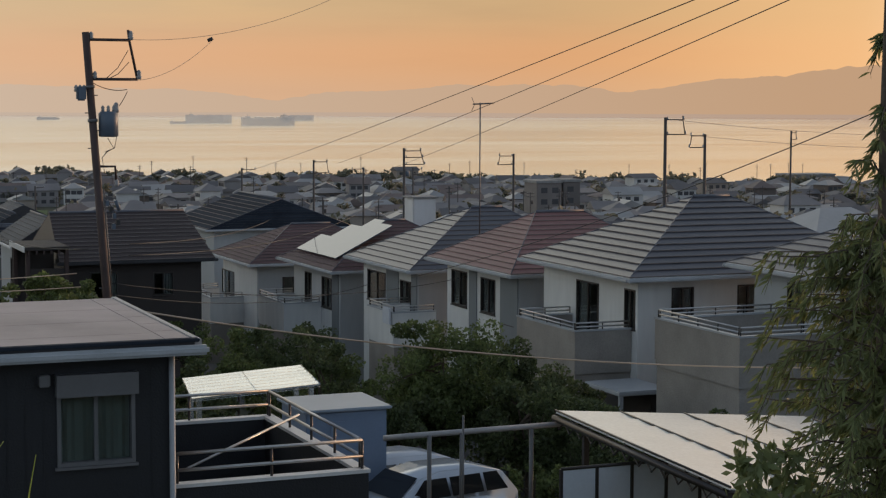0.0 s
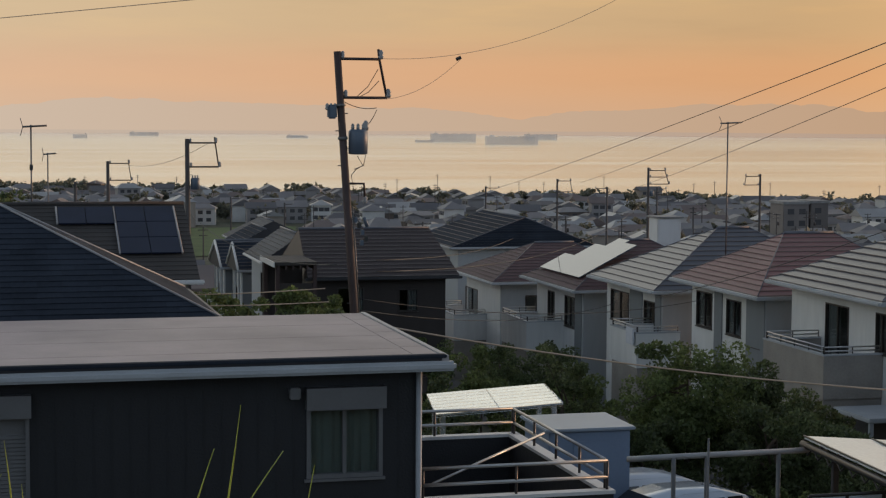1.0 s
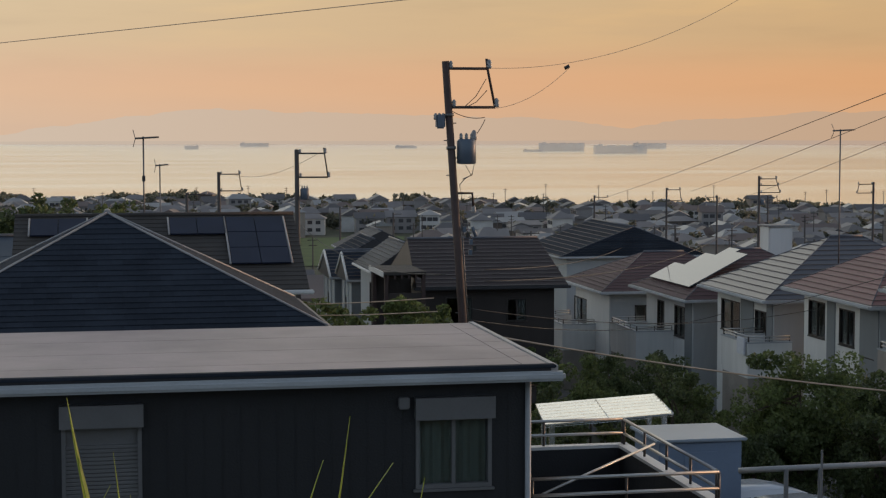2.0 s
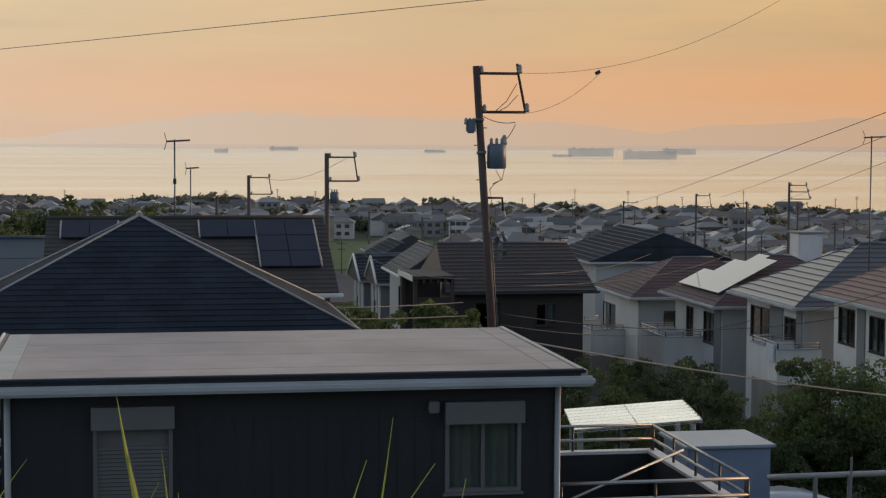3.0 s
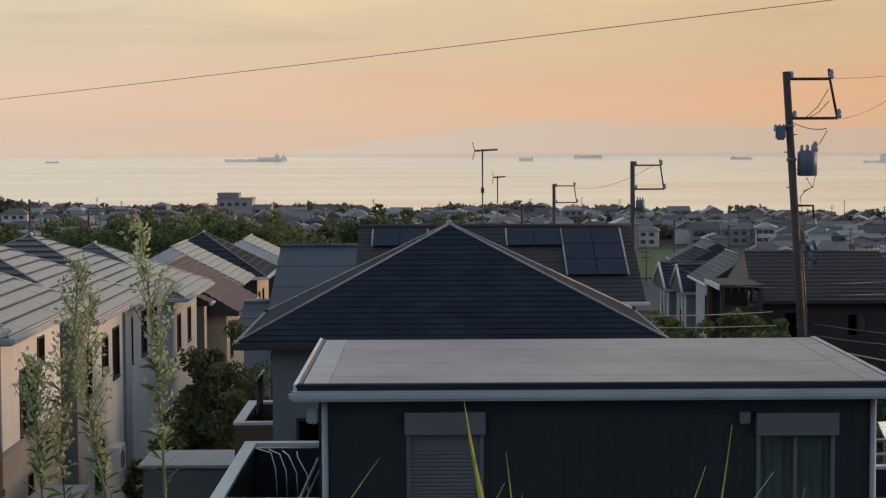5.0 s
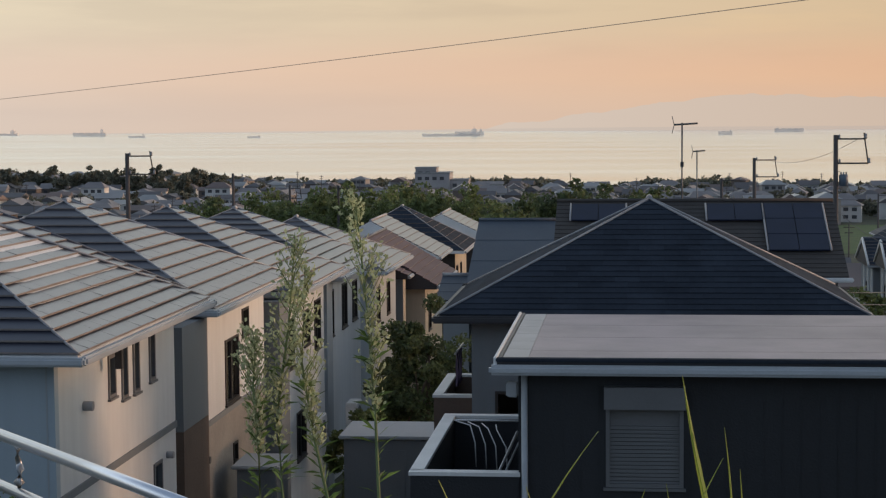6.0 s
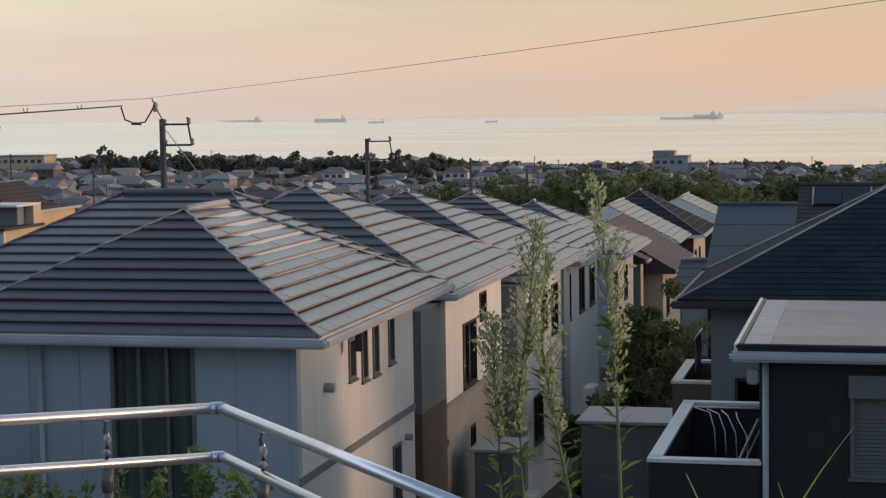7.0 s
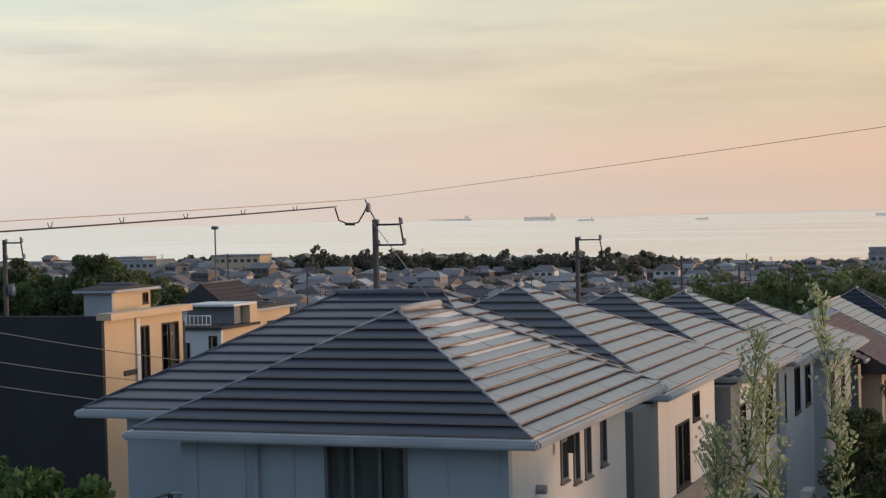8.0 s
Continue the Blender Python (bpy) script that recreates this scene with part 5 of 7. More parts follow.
shore_spots = []
for i in range(60):
    a = -0.440 + i * 0.0036
    d = 760 + rs.uniform(-20, 30)
    shore_spots.append((d * math.sin(a), d * math.cos(a), 13.5 + rs.uniform(-2.5, 3.0) - i * 0.03, 3.6))
grove("pine_wood", "dark pines along the shore", shore_spots, 46, 0.9, LEAF_PINE, 8)
scatter = ([], [])
for i in range(1500):
    y = 130 + 710 * rs.random() ** 0.75
    x = rs.uniform(-0.74, 0.80) * y
    if y < 845 - 0.20 * x - 0.5 * max(x - 100, 0) and not (0.10 < x / y < 0.185 and y < 580) and not (-60 < x < 10 and y < 190):
        far = y > 300
        if far or rs.random() < 0.62:
            scatter[far].append((x, y, rs.uniform(3.8, 8.2), rs.uniform(2.0, 4.2)))
grove("town_trees", "scattered dark trees among far houses", scatter[0], 44, 0.42, LEAF_PINE, 9)
grove("town_trees", "dark trees crowding the far town", scatter[1], 15, 0.95, LEAF_PINE, 13)
line = []
for i in range(210):
    x = rs.uniform(-520, 640)
    y = 842 - 0.20 * x - 0.5 * max(x - 100, 0) + rs.uniform(-26, 8)
    line.append((x, y, rs.uniform(4, 8.0), rs.uniform(4, 9)))
grove("shore_trees", "low dark trees along the coast road", line, 30, 1.5, LEAF_PINE, 10)

# paddy field, lanes
fv = [(x, y, G(x, y) + 0.25) for x, y in ((50, 432), (76, 440), (100, 575), (64, 568))]
tagged(pieces("paddy_field", fv, [(0, 1, 2, 3)], FIELD), "bright green paddy field among the houses", "field", kind="structure")


def lane(name, pts, w, label):
    v, f = [], []
    for i, (x, y) in enumerate(pts):
        xa, ya = pts[max(i - 1, 0)]
        xb, yb = pts[min(i + 1, len(pts) - 1)]
        d = Vector((xb - xa, yb - ya)).normalized()
        for s in (-1, 1):
            px, py = x - d.y * w / 2 * s, y + d.x * w / 2 * s
            v.append((px, py, G(px, py) + 0.16))
        if i:
            f.append((2 * i - 2, 2 * i - 1, 2 * i + 1, 2 * i))
    return tagged(pieces(name, v, f, ASPHALT), label, "road", kind="structure")


lane("road", [(-5.2, 16 + 4 * i) for i in range(24)], 4.0, "narrow asphalt lane between two rows of houses")
lane("road", [(21.0, 22 + 4 * i) for i in range(22)], 4.4, "narrow asphalt street in front of the balcony houses")

# ---- far town ----


def town_house(i, w, d, h, rise, wall, roof, hip, at=(0, 0, -40)):
    """A plain far house: walls, roof, windows."""
    h0 = thing("far_house", at, ("small house with dark roof far down the slope", "pale two-storey house with tiled roof in the town", "brown house with low roof in the town")[i % 3], "house", "town houses")
    ox, oy, oz = at
    part("wall", boxed(ox - w / 2, oy - d / 2, oz - 1.5, ox + w / 2, oy + d / 2, oz + h), wall, h0)
    e, ez = 0.55, oz + h - 0.05
    bm = bmesh.new()
    q = [bm.verts.new((ox + sx * (w / 2 + e), oy + sy * (d / 2 + e), ez)) for sx, sy in ((-1, -1), (1, -1), (1, 1), (-1, 1))]
    lo = [bm.verts.new((v.co.x, v.co.y, ez - 0.18)) for v in q]
    k = 0 if not hip else min(w, d) * 0.45
    if w >= d:
        ra, rb = bm.verts.new((ox - w / 2 - e + k, oy, ez + rise)), bm.verts.new((ox + w / 2 + e - k, oy, ez + rise))
        fs = ((q[0], q[1], rb, ra), (q[1], q[2], rb), (q[2], q[3], ra, rb), (q[3], q[0], ra))
    else:
        ra, rb = bm.verts.new((ox, oy - d / 2 - e + k, ez + rise)), bm.verts.new((ox, oy + d / 2 + e - k, ez + rise))
        fs = ((q[0], q[1], ra), (q[1], q[2], rb, ra), (q[2], q[3], rb), (q[3], q[0], ra, rb))
    for f in fs:
        bm.faces.new(f)
    bm.faces.new(lo[::-1])
    for j in range(4):
        bm.faces.new((lo[j], lo[(j + 1) % 4], q[(j + 1) % 4], q[j]))
    part("roof", bm, roof, h0)
    for zz in ((h - 1.9, h - 4.6) if h > 4 else (h - 1.9,)):
        for xx in (-0.27, 0.22):
            part("window", boxed(ox + xx * w - 0.7, oy - d / 2 - 0.04, oz + zz, ox + xx * w + 0.7, oy - d / 2 + 0.1, oz + zz + 1.15), TOWN_GLASS, h0)
    part("window", boxed(ox + w / 2 - 0.1, oy - 0.8, oz + h - 1.9, ox + w / 2 + 0.04, oy + 0.6, oz + h - 0.75), TOWN_GLASS, h0)
    return h0


rt = random.Random(11)
spots = []
yy = 62.0
while yy < 262:
    xx = -0.74 * yy
    while xx < 0.82 * yy:
        px, py = xx + rt.uniform(-3, 3), yy + rt.uniform(-3, 3)
        inner = -17.5 < px < 38.5 and py < 122
        modern = -47 < px < -28 and py < 84
        wood = -72 < px < -46 and 78 < py < 102
        groves = -50 < px < 12 and 128 < py < 186
        open_view = -0.26 < px / py < 0.035 and 100 < py < 186
        field_view = 0.10 < px / py < 0.185 and py > 190
        sight = px < -16 and py < 60
        if not (inner or modern or wood or groves or sight or open_view or field_view):
            spots.append((px, py))
        xx += 12.5 + yy * 0.018
    yy += 12.5 + yy * 0.02
protos = []
for i, (px, py) in enumerate(spots[:285]):
    z = G(px, py) - 0.1
    if len(protos) < 14:
        w, d = rt.uniform(6.2, 9.2), rt.uniform(6.0, 7.8)
        protos.append(town_house(i, w, d, rt.choice((5.4, 5.7, 5.6, 3.4)), rt.uniform(1.3, 2.2), TOWN_WALLS[(i * 5) % 4 if i % 3 else 0], TOWN_ROOFS[i % 4], i % 3 != 0, (px, py, z)))
    else:
        copy_thing(rt.choice(protos), pose(px, py, z, 0, 0, rt.choice((0, 0, 8, -6, 90, 98, 84)) + rt.uniform(-5, 5)))


def far_blocks():
    """The thick of the town down to the coast, one body for each material."""
    walls = {k: ([], []) for k in range(4)}
    roofs = {k: ([], []) for k in range(4)}
    glass = ([], [])

    def put(store, v, f):
        n = len(store[0])
        store[0].extend(v)
        store[1].extend(tuple(n + q for q in g) for g in f)
    y = 262.0
    while y < 880:
        x = -0.74 * y
        while x < 0.84 * y:
            px, py = x + rt.uniform(-4, 4), y + rt.uniform(-5, 5)
            x += rt.uniform(9.5, 16) + y * 0.004
            if 0.10 < px / py < 0.185 and py < 580 or py > 850 - 0.20 * px - 0.5 * max(px - 100, 0):
                continue
            w, d, h, rise = rt.uniform(6, 10.5), rt.uniform(5.5, 8), rt.choice((3.4, 5.4, 5.6, 5.9, 5.7, 8.4 if rt.random() < 0.2 else 5.5)), rt.uniform(1.2, 2.3)
            z, a = G(px, py), radians(rt.choice((0, 6, -8, 90, 80)) + rt.uniform(-6, 6))
            ca, sa = math.cos(a), math.sin(a)

            def P(u, v, zz):
                return (px + u * ca - v * sa, py + u * sa + v * ca, z + zz)
            b = [P(sx * w / 2, sy * d / 2, zz) for zz in (-2, h) for sx, sy in ((-1, -1), (1, -1), (1, 1), (-1, 1))]
            put(walls[rt.choice((0, 0, 1, 2, 2, 3))], b, ((0, 1, 5, 4), (1, 2, 6, 5), (2, 3, 7, 6), (3, 0, 4, 7)))
            e, k = 0.6, rt.choice((0, d * 0.45))
            r = [P(sx * (w / 2 + e), sy * (d / 2 + e), h - 0.05) for sx, sy in ((-1, -1), (1, -1), (1, 1), (-1, 1))] + [P(-w / 2 - e + k, 0, h + rise), P(w / 2 + e - k, 0, h + rise)]
            put(roofs[rt.choice((0, 0, 1, 1, 2, 3))], r, ((0, 1, 5, 4), (1, 2, 5), (2, 3, 4, 5), (3, 0, 4), (3, 2, 1, 0)))
            for zz in ((h - 1.9, h - 4.4) if h > 4 else (h - 1.9,)):
                for s in (-0.3, 0.0, 0.28):
                    for side in (-1, 1):
                        g = [P(s * w + du, side * (d / 2 + 0.05), zz + dz) for du, dz in ((-0.8, 0), (0.8, 0), (0.8, 1.2), (-0.8, 1.2))]
                        put(glass, g, ((0, 1, 2, 3),))
        y += rt.uniform(11, 16) + y * 0.006
    for k in range(4):
        tagged(pieces("town_walls", *walls[k], TOWN_WALLS[k]), "walls of many small far houses near the coast", "town", kind="stuff")
        tagged(pieces("town_roofs", *roofs[k], TOWN_ROOFS[k]), "roofs of many small far houses near the coast", "town", kind="stuff")
    tagged(pieces("town_windows", *glass, TOWN_GLASS), "dark windows of far houses near the coast", "town", kind="stuff")


far_blocks()


def tower_block(name, label, x, y, blocks, material, floors):
    t = thing(name, (x, y, G(x, y)), label, "building", "large far buildings")
    for w, d, h, ox in blocks:
        part("block", boxed(x + ox - w / 2, y - d / 2, G(x, y) - 2, x + ox + w / 2, y + d / 2, G(x, y) + h, 0.15), material, t)
        part("parapet", boxed(x + ox - w / 2 - 0.2, y - d / 2 - 0.2, G(x, y) + h + 0.01, x + ox + w / 2 + 0.2, y + d / 2 + 0.2, G(x, y) + h + 0.7), CONCRETE, t)
        for f in range(floors):
            zz = G(x, y) + h - 2.6 - f * 3.0
            for k in range(int(w / 3.2)):
                xx = x + ox - w / 2 + 1.2 + k * 3.2
                part("window", boxed(xx, y - d / 2 - 0.06, zz, xx + 1.8, y - d / 2 + 0.1, zz + 1.4), TOWN_GLASS, t)
    return t


tower_block("coast_hotel", "pale grey hotel block with a rooftop tower by the sea", -85, 760, [(15, 14, 12.4, 0), (9, 9, 14.6, -3.0), (8, 10, 9.4, 11.4)], town_mat("hotel_wall", (0.36, 0.33, 0.315)), 1)
tower_block("tan_factory", "long low tan building catching the last sun", -358, 700, [(23.5, 12, 12.0, 0)], TAN_WALL, 1)
tower_block("grey_apartment", "grey flat-roofed apartment block in the town", 205, 420, [(7.2, 8, 13.2, -2.2), (5.0, 7, 13.4, 4.6)], town_mat("apartment_concrete", (0.20, 0.175, 0.16)), 2)
tower_block("grey_apartment", "grey flat-roofed apartment block in the town", 434, 640, [(22, 12, 7.5, 0), (9, 9, 6.0, 16)], TOWN_WALLS[2], 2)
tower_block("coast_warehouse", "long pale warehouse along the coast", -403, 690, [(24, 16, 10.5, 0), (16, 12, 11.8, -4)], TOWN_WALLS[0], 1)


# ---- ships ----
def ship(x, y, length, h, aft=1, laden=0.35):
    """A freighter lying across the bay: hull with flared bow, deck house aft, mast."""
    s = thing("cargo_ship", (x, y, 0), "grey freighter anchored in the hazy bay", "ship", "anchored ships")
    L, W, D = length / 2, length * 0.13, h * laden + 1.5
    bm = bmesh.new()
    secs = []
    for u in (-1, -0.93, -0.6, 0.6, 0.86, 1):
        wd = W / 2 * (1 - max(0, abs(u) - 0.6) ** 2 * (5.5 if u > 0 else 2.0))
        wd = max(wd, 0.3)
        up = D + (h * 0.07 if abs(u) > 0.85 else 0)
        off = 0.02 * L if u == 1 else 0
        secs.append([bm.verts.new((x + aft * (u * L), y - wd * 0.85, -1)), bm.verts.new((x + aft * (u * L + off), y - wd, up)), bm.verts.new((x + aft * (u * L + off), y + wd, up)), bm.verts.new((x + aft * (u * L), y + wd * 0.85, -1))])
    for p, q in zip(secs, secs[1:]):
        for k in range(3):
            bm.faces.new((p[k], q[k], q[k + 1], p[k + 1]))
    bm.faces.new(secs[0])
    bm.faces.new(secs[-1][::-1])
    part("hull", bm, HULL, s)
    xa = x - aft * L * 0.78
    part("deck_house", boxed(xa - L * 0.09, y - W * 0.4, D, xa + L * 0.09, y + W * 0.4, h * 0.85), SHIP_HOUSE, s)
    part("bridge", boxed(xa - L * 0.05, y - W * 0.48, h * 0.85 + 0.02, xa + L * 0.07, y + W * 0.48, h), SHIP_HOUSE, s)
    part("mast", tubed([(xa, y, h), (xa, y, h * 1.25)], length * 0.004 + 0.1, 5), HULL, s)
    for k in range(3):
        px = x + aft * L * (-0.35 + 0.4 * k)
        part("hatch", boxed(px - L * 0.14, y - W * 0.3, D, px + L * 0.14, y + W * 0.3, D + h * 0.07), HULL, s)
    return s


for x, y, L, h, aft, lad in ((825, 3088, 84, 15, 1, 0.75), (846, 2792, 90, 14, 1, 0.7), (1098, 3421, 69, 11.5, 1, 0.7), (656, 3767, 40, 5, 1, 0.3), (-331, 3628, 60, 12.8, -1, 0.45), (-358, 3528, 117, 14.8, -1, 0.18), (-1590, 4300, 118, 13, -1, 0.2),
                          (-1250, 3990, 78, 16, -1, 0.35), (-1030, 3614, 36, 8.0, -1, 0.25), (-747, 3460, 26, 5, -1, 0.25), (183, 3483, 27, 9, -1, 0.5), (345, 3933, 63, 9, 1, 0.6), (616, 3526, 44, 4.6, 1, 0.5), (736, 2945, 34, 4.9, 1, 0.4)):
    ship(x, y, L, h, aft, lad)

# ---- poles and cables ----


def insulator(parent, p, s=1.0):
    x, y, z = p
    part("insulator", tubed([(x, y, z - 0.02 * s), (x, y, z + 0.05 * s), (x, y, z + 0.07 * s), (x, y, z + 0.13 * s), (x, y, z + 0.2 * s)], [0.05 * s, 0.075 * s, 0.05 * s, 0.07 * s, 0.025 * s], 8), PORCELAIN, parent)


def utility_pole(label, base, top, r, arms=(0.2, 1.2), reach=1.15, transformer=None, low_arm=None, material=None, steps=True, flip=1, link=True, group="utility poles"):
    """A distribution pole with an offset bracket of two arms, insulators and a transformer can."""
    p = thing("utility_pole", base, label, "utility pole", group)
    ax = (Vector(top) - Vector(base))
    L = ax.length
    ax.normalize()

    def at(d, side=0.0, front=0.0):
        q = Vector(top) - ax * d
        return (q.x + side * flip, q.y + front, q.z)
    part("pole", tubed([base, lerp(base, top, 0.5), top], [r * 1.35, r * 1.17, r], 12), material or POLE_GREY, p)
    ends = []
    for k, d in enumerate(arms):
        rr = reach * (1 + 0.12 * k)
        part("cross_arm", tubed([at(d), at(d, rr)], 0.042, 6), material or RUST, p)
        ends.append(at(d, rr))
        insulator(p, at(d - 0.02, rr + 0.04), 1.1)
        insulator(p, at(d - 0.02, rr * 0.12), 0.9)
    if link and len(ends) > 1:
        part("arm_link", tubed([(ends[0][0] - 0.03, ends[0][1], ends[0][2] + 0.26), ends[0], ends[-1]], 0.035, 6), material or RUST, p)
    if transformer:
        d, s = transformer
        c = at(d, r + 0.30 * s)
        part("transformer", tubed([(c[0], c[1], c[2] - 0.32 * s), (c[0], c[1], c[2] - 0.3 * s), (c[0], c[1], c[2] + 0.27 * s), (c[0], c[1], c[2] + 0.33 * s)], [0.2 * s, 0.25 * s, 0.25 * s, 0.2 * s], 14), TRANSFORMER, p)
        for dx in (-0.14, 0.0, 0.14):
            insulator(p, (c[0] + dx * s, c[1], c[2] + 0.34 * s), 0.7 * s)
    if low_arm:
        d, w = low_arm
        part("cross_arm", tubed([at(d), at(d, w), at(d + 0.45, w)], 0.035, 6), material or RUST, p)
        insulator(p, at(d + 0.5, w), 0.9)
    if steps:
        for k in range(int(min(L, 6) / 0.45)):
            part("step_bolt", tubed([at(1.6 + k * 0.45, -r * 1.9 if k % 2 else r * 0.7), at(1.6 + k * 0.45, -r * 0.7 if k % 2 else r * 1.9)], 0.014, 5), POLE_STEEL, p)
    return p, at


main, m_at = utility_pole("tall rusty-brown utility pole with a blue-grey transformer", (9.80, 45, 29.3), (8.93, 44.9, 41.72), 0.095, (0.19, 1.19), 1.1, (2.34, 1.0), (3.42, 0.48), RUST)
part("switch_box", boxed(m_at(1.55)[0] - 0.36, 44.80, m_at(1.62)[2] - 0.12, m_at(1.55)[0] - 0.12, 45.0, m_at(1.5)[2] + 0.12, 0.04), TRANSFORMER, main)
for k in range(3):
    insulator(main, m_at(1.50, -0.36 + k * 0.1), 0.8)
part("clamp_band", tubed([m_at(2.2), m_at(2.28)], 0.13, 12), POLE_STEEL, main)
part("clamp_band", tubed([m_at(1.35), m_at(1.42)], 0.13, 12), POLE_STEEL, main)
part("riser_cable", tubed([m_at(2.7, 0.35), m_at(2.95, 0.48), m_at(3.05, 0.3), m_at(3.2, 0.16), m_at(3.6, 0.2)], 0.012, 5), WIRE, main)
part("riser_cable", tubed([m_at(2.3, 0.5), m_at(2.6, 0.6), m_at(2.95, 0.5), m_at(3.05, 0.25)], 0.012, 5), WIRE, main)
part("jumper_wire", tubed([m_at(0.75, 1.05), m_at(1.05, 0.75), m_at(1.2, 0.45)], 0.010, 5), WIRE, main)
part("jumper_wire", tubed([m_at(0.45, 1.05), m_at(0.9, 0.75), m_at(1.2, 0.4)], 0.010, 5), WIRE, main)
part("jumper_wire", tubed(sag(m_at(1.3, 0.1), m_at(1.45, 0.95), 0.08, 8), 0.010, 5), WIRE, main)
part("jumper_wire", tubed(sag(m_at(1.5, 0.95), m_at(1.95, 0.62), 0.05, 8), 0.010, 5), WIRE, main)
insulator(main, m_at(2.02, 0.62), 1.2)
part("splice_case", tubed([m_at(4.3, 0.42), m_at(4.55, 0.50)], 0.05, 8), TRANSFORMER, main)
part("service_wire", tubed([m_at(4.2, 0.15), m_at(4.45, 0.3), m_at(4.7, 0.42)], 0.012, 5), WIRE, main)
part("guy_guard", tubed([m_at(4.0, 0.14), m_at(7.2, 0.13)], 0.02, 6), POLE_STEEL, main)
for k, (dx, dz) in enumerate(((0.18, 4.35), (0.26, 4.5), (0.34, 4.68), (0.42, 4.85), (0.3, 4.95))):
    part("splice_box", boxed(m_at(dz, dx)[0] - 0.04, 44.82, m_at(dz)[2] - 0.08, m_at(dz, dx)[0] + 0.05, 44.94, m_at(dz)[2] + 0.06, 0.01), (TRANSFORMER, WIRE)[k % 2], main)

utility_pole("brown utility pole with a small transformer and offset arms", (8.95, 79, G(9, 79) - 0.3), (8.88, 79, 39.05), 0.10, (0.18, 1.25), 1.25, (2.0, 0.8), None, POLE_GREY)
utility_pole("plain utility pole with offset arms", (8.35, 122, G(8, 122) - 0.3), (8.3, 122, 37.0), 0.11, (0.15, 1.3), 1.4, None, None, POLE_GREY)
utility_pole("short utility pole with one arm", (7.05, 140, G(7, 140) - 0.3), (7.0, 140, 34.95), 0.11, (0.15,), 1.5, None, None, POLE_GREY, link=False)
utility_pole("slim utility pole with offset arms", (-26.3, 90, G(-26, 90) - 0.3), (-26.3, 90, 38.2), 0.11, (0.15, 1.1), 1.25, None, None, POLE_GREY)
fpole, f_at = utility_pole("dark utility pole with offset arms and cable loop", (-25.3, 60, G(-25, 60) - 0.3), (-25.3, 60, 39.6), 0.11, (0.2, 0.95), 1.0, None, None, POLE_GREY)
part("top_bracket", tubed([f_at(0.0), f_at(-0.35, -0.2), f_at(-0.75, -0.38)], 0.025, 6), POLE_STEEL, fpole)
insulator(fpole, f_at(-0.3, -0.25), 1.6)
part("cable_loop", tubed([(-26.45, 59, 40.05), (-26.4, 59.2, 39.6), (-26.1, 59.4, 39.45), (-25.8, 59.6, 39.5), (-25.62, 59.8, 39.9), (-25.55, 59.9, 40.1)], 0.03, 6), WIRE, fpole)
part("splice_case", tubed([(-26.2, 59.3, 39.46), (-25.9, 59.5, 39.44)], 0.05, 8), WIRE, fpole)
part("stay_wire", tubed([f_at(0.1, -0.1), (-11.2, 28.4, 38.62), (-8.9, 24.6, 37.62)], 0.012, 5), WIRE, fpole)
for k, (x, y, z, arms, reach, tr) in enumerate(((57.14, 100, 39.0, (0.15, 1.1), 1.3, None), (66.1, 110, 37.7, (0.12, 0.95), -1.1, None), (54.55, 140, 36.0, (0.25, 0.8, 1.4), 1.5, (2.2, 0.7)), (56.4, 170, 34.0, (0.2, 1.3), 1.4, None), (69.45, 150, 35.1, (0.2, 1.0), -1.4, None),
                                                (54.6, 190, 32.5, (0.2,), 1.5, None), (69.0, 190, 32.4, (0.2,), -1.3, None), (-34.4, 150, 35.2, (0.3,), 0.8, None), (-29.4, 150, 34.2, (0.3, 1.2), 0.9, None), (-23.5, 140, 34.5, (0.2,), 0.9, None),
                                                (-104.4, 200, 34.6, (0.3,), 0.8, None), (-48.3, 70, 38.95, (0.15, 0.9), 0.9, (2.4, 0.7)), (-41.2, 180, 34.1, (0.2,), 0.9, None), (106.7, 160, 36.95, (0.2, 0.9), 0.6, None), (-102.7, 220, 32.8, (0.2, 1.0), 0.9, (1.8, 0.8)),
                                                (98, 130, 35.6, (0.2, 1.0), 1.2, None), (28, 205, 30.8, (0.2,), 1.0, None), (36, 215, 29.6, (0.2,), 1.0, None), (83, 210, 31.5, (0.2, 0.9), 1.2, None))):
    utility_pole("distant utility pole with short arms", (x, y, G(x, y) - 0.3), (x, y, z), 0.10, arms, abs(reach), tr, None, POLE_GREY, False, 1 if reach > 0 else -1)
flood = thing("floodlight_mast", (-175, 330, G(-175, 330)), "tall slim mast with a lamp head", "mast")
part("mast", tubed([(-175, 330, G(-175, 330) - 1), (-175, 330, 36.3)], [0.3, 0.16], 8), POLE_STEEL, flood)
part("lamp_head", boxed(-175.7, 329.6, 36.2, -174.3, 330.4, 36.9, 0.1), POLE_STEEL, flood)
ra = random.Random(5)
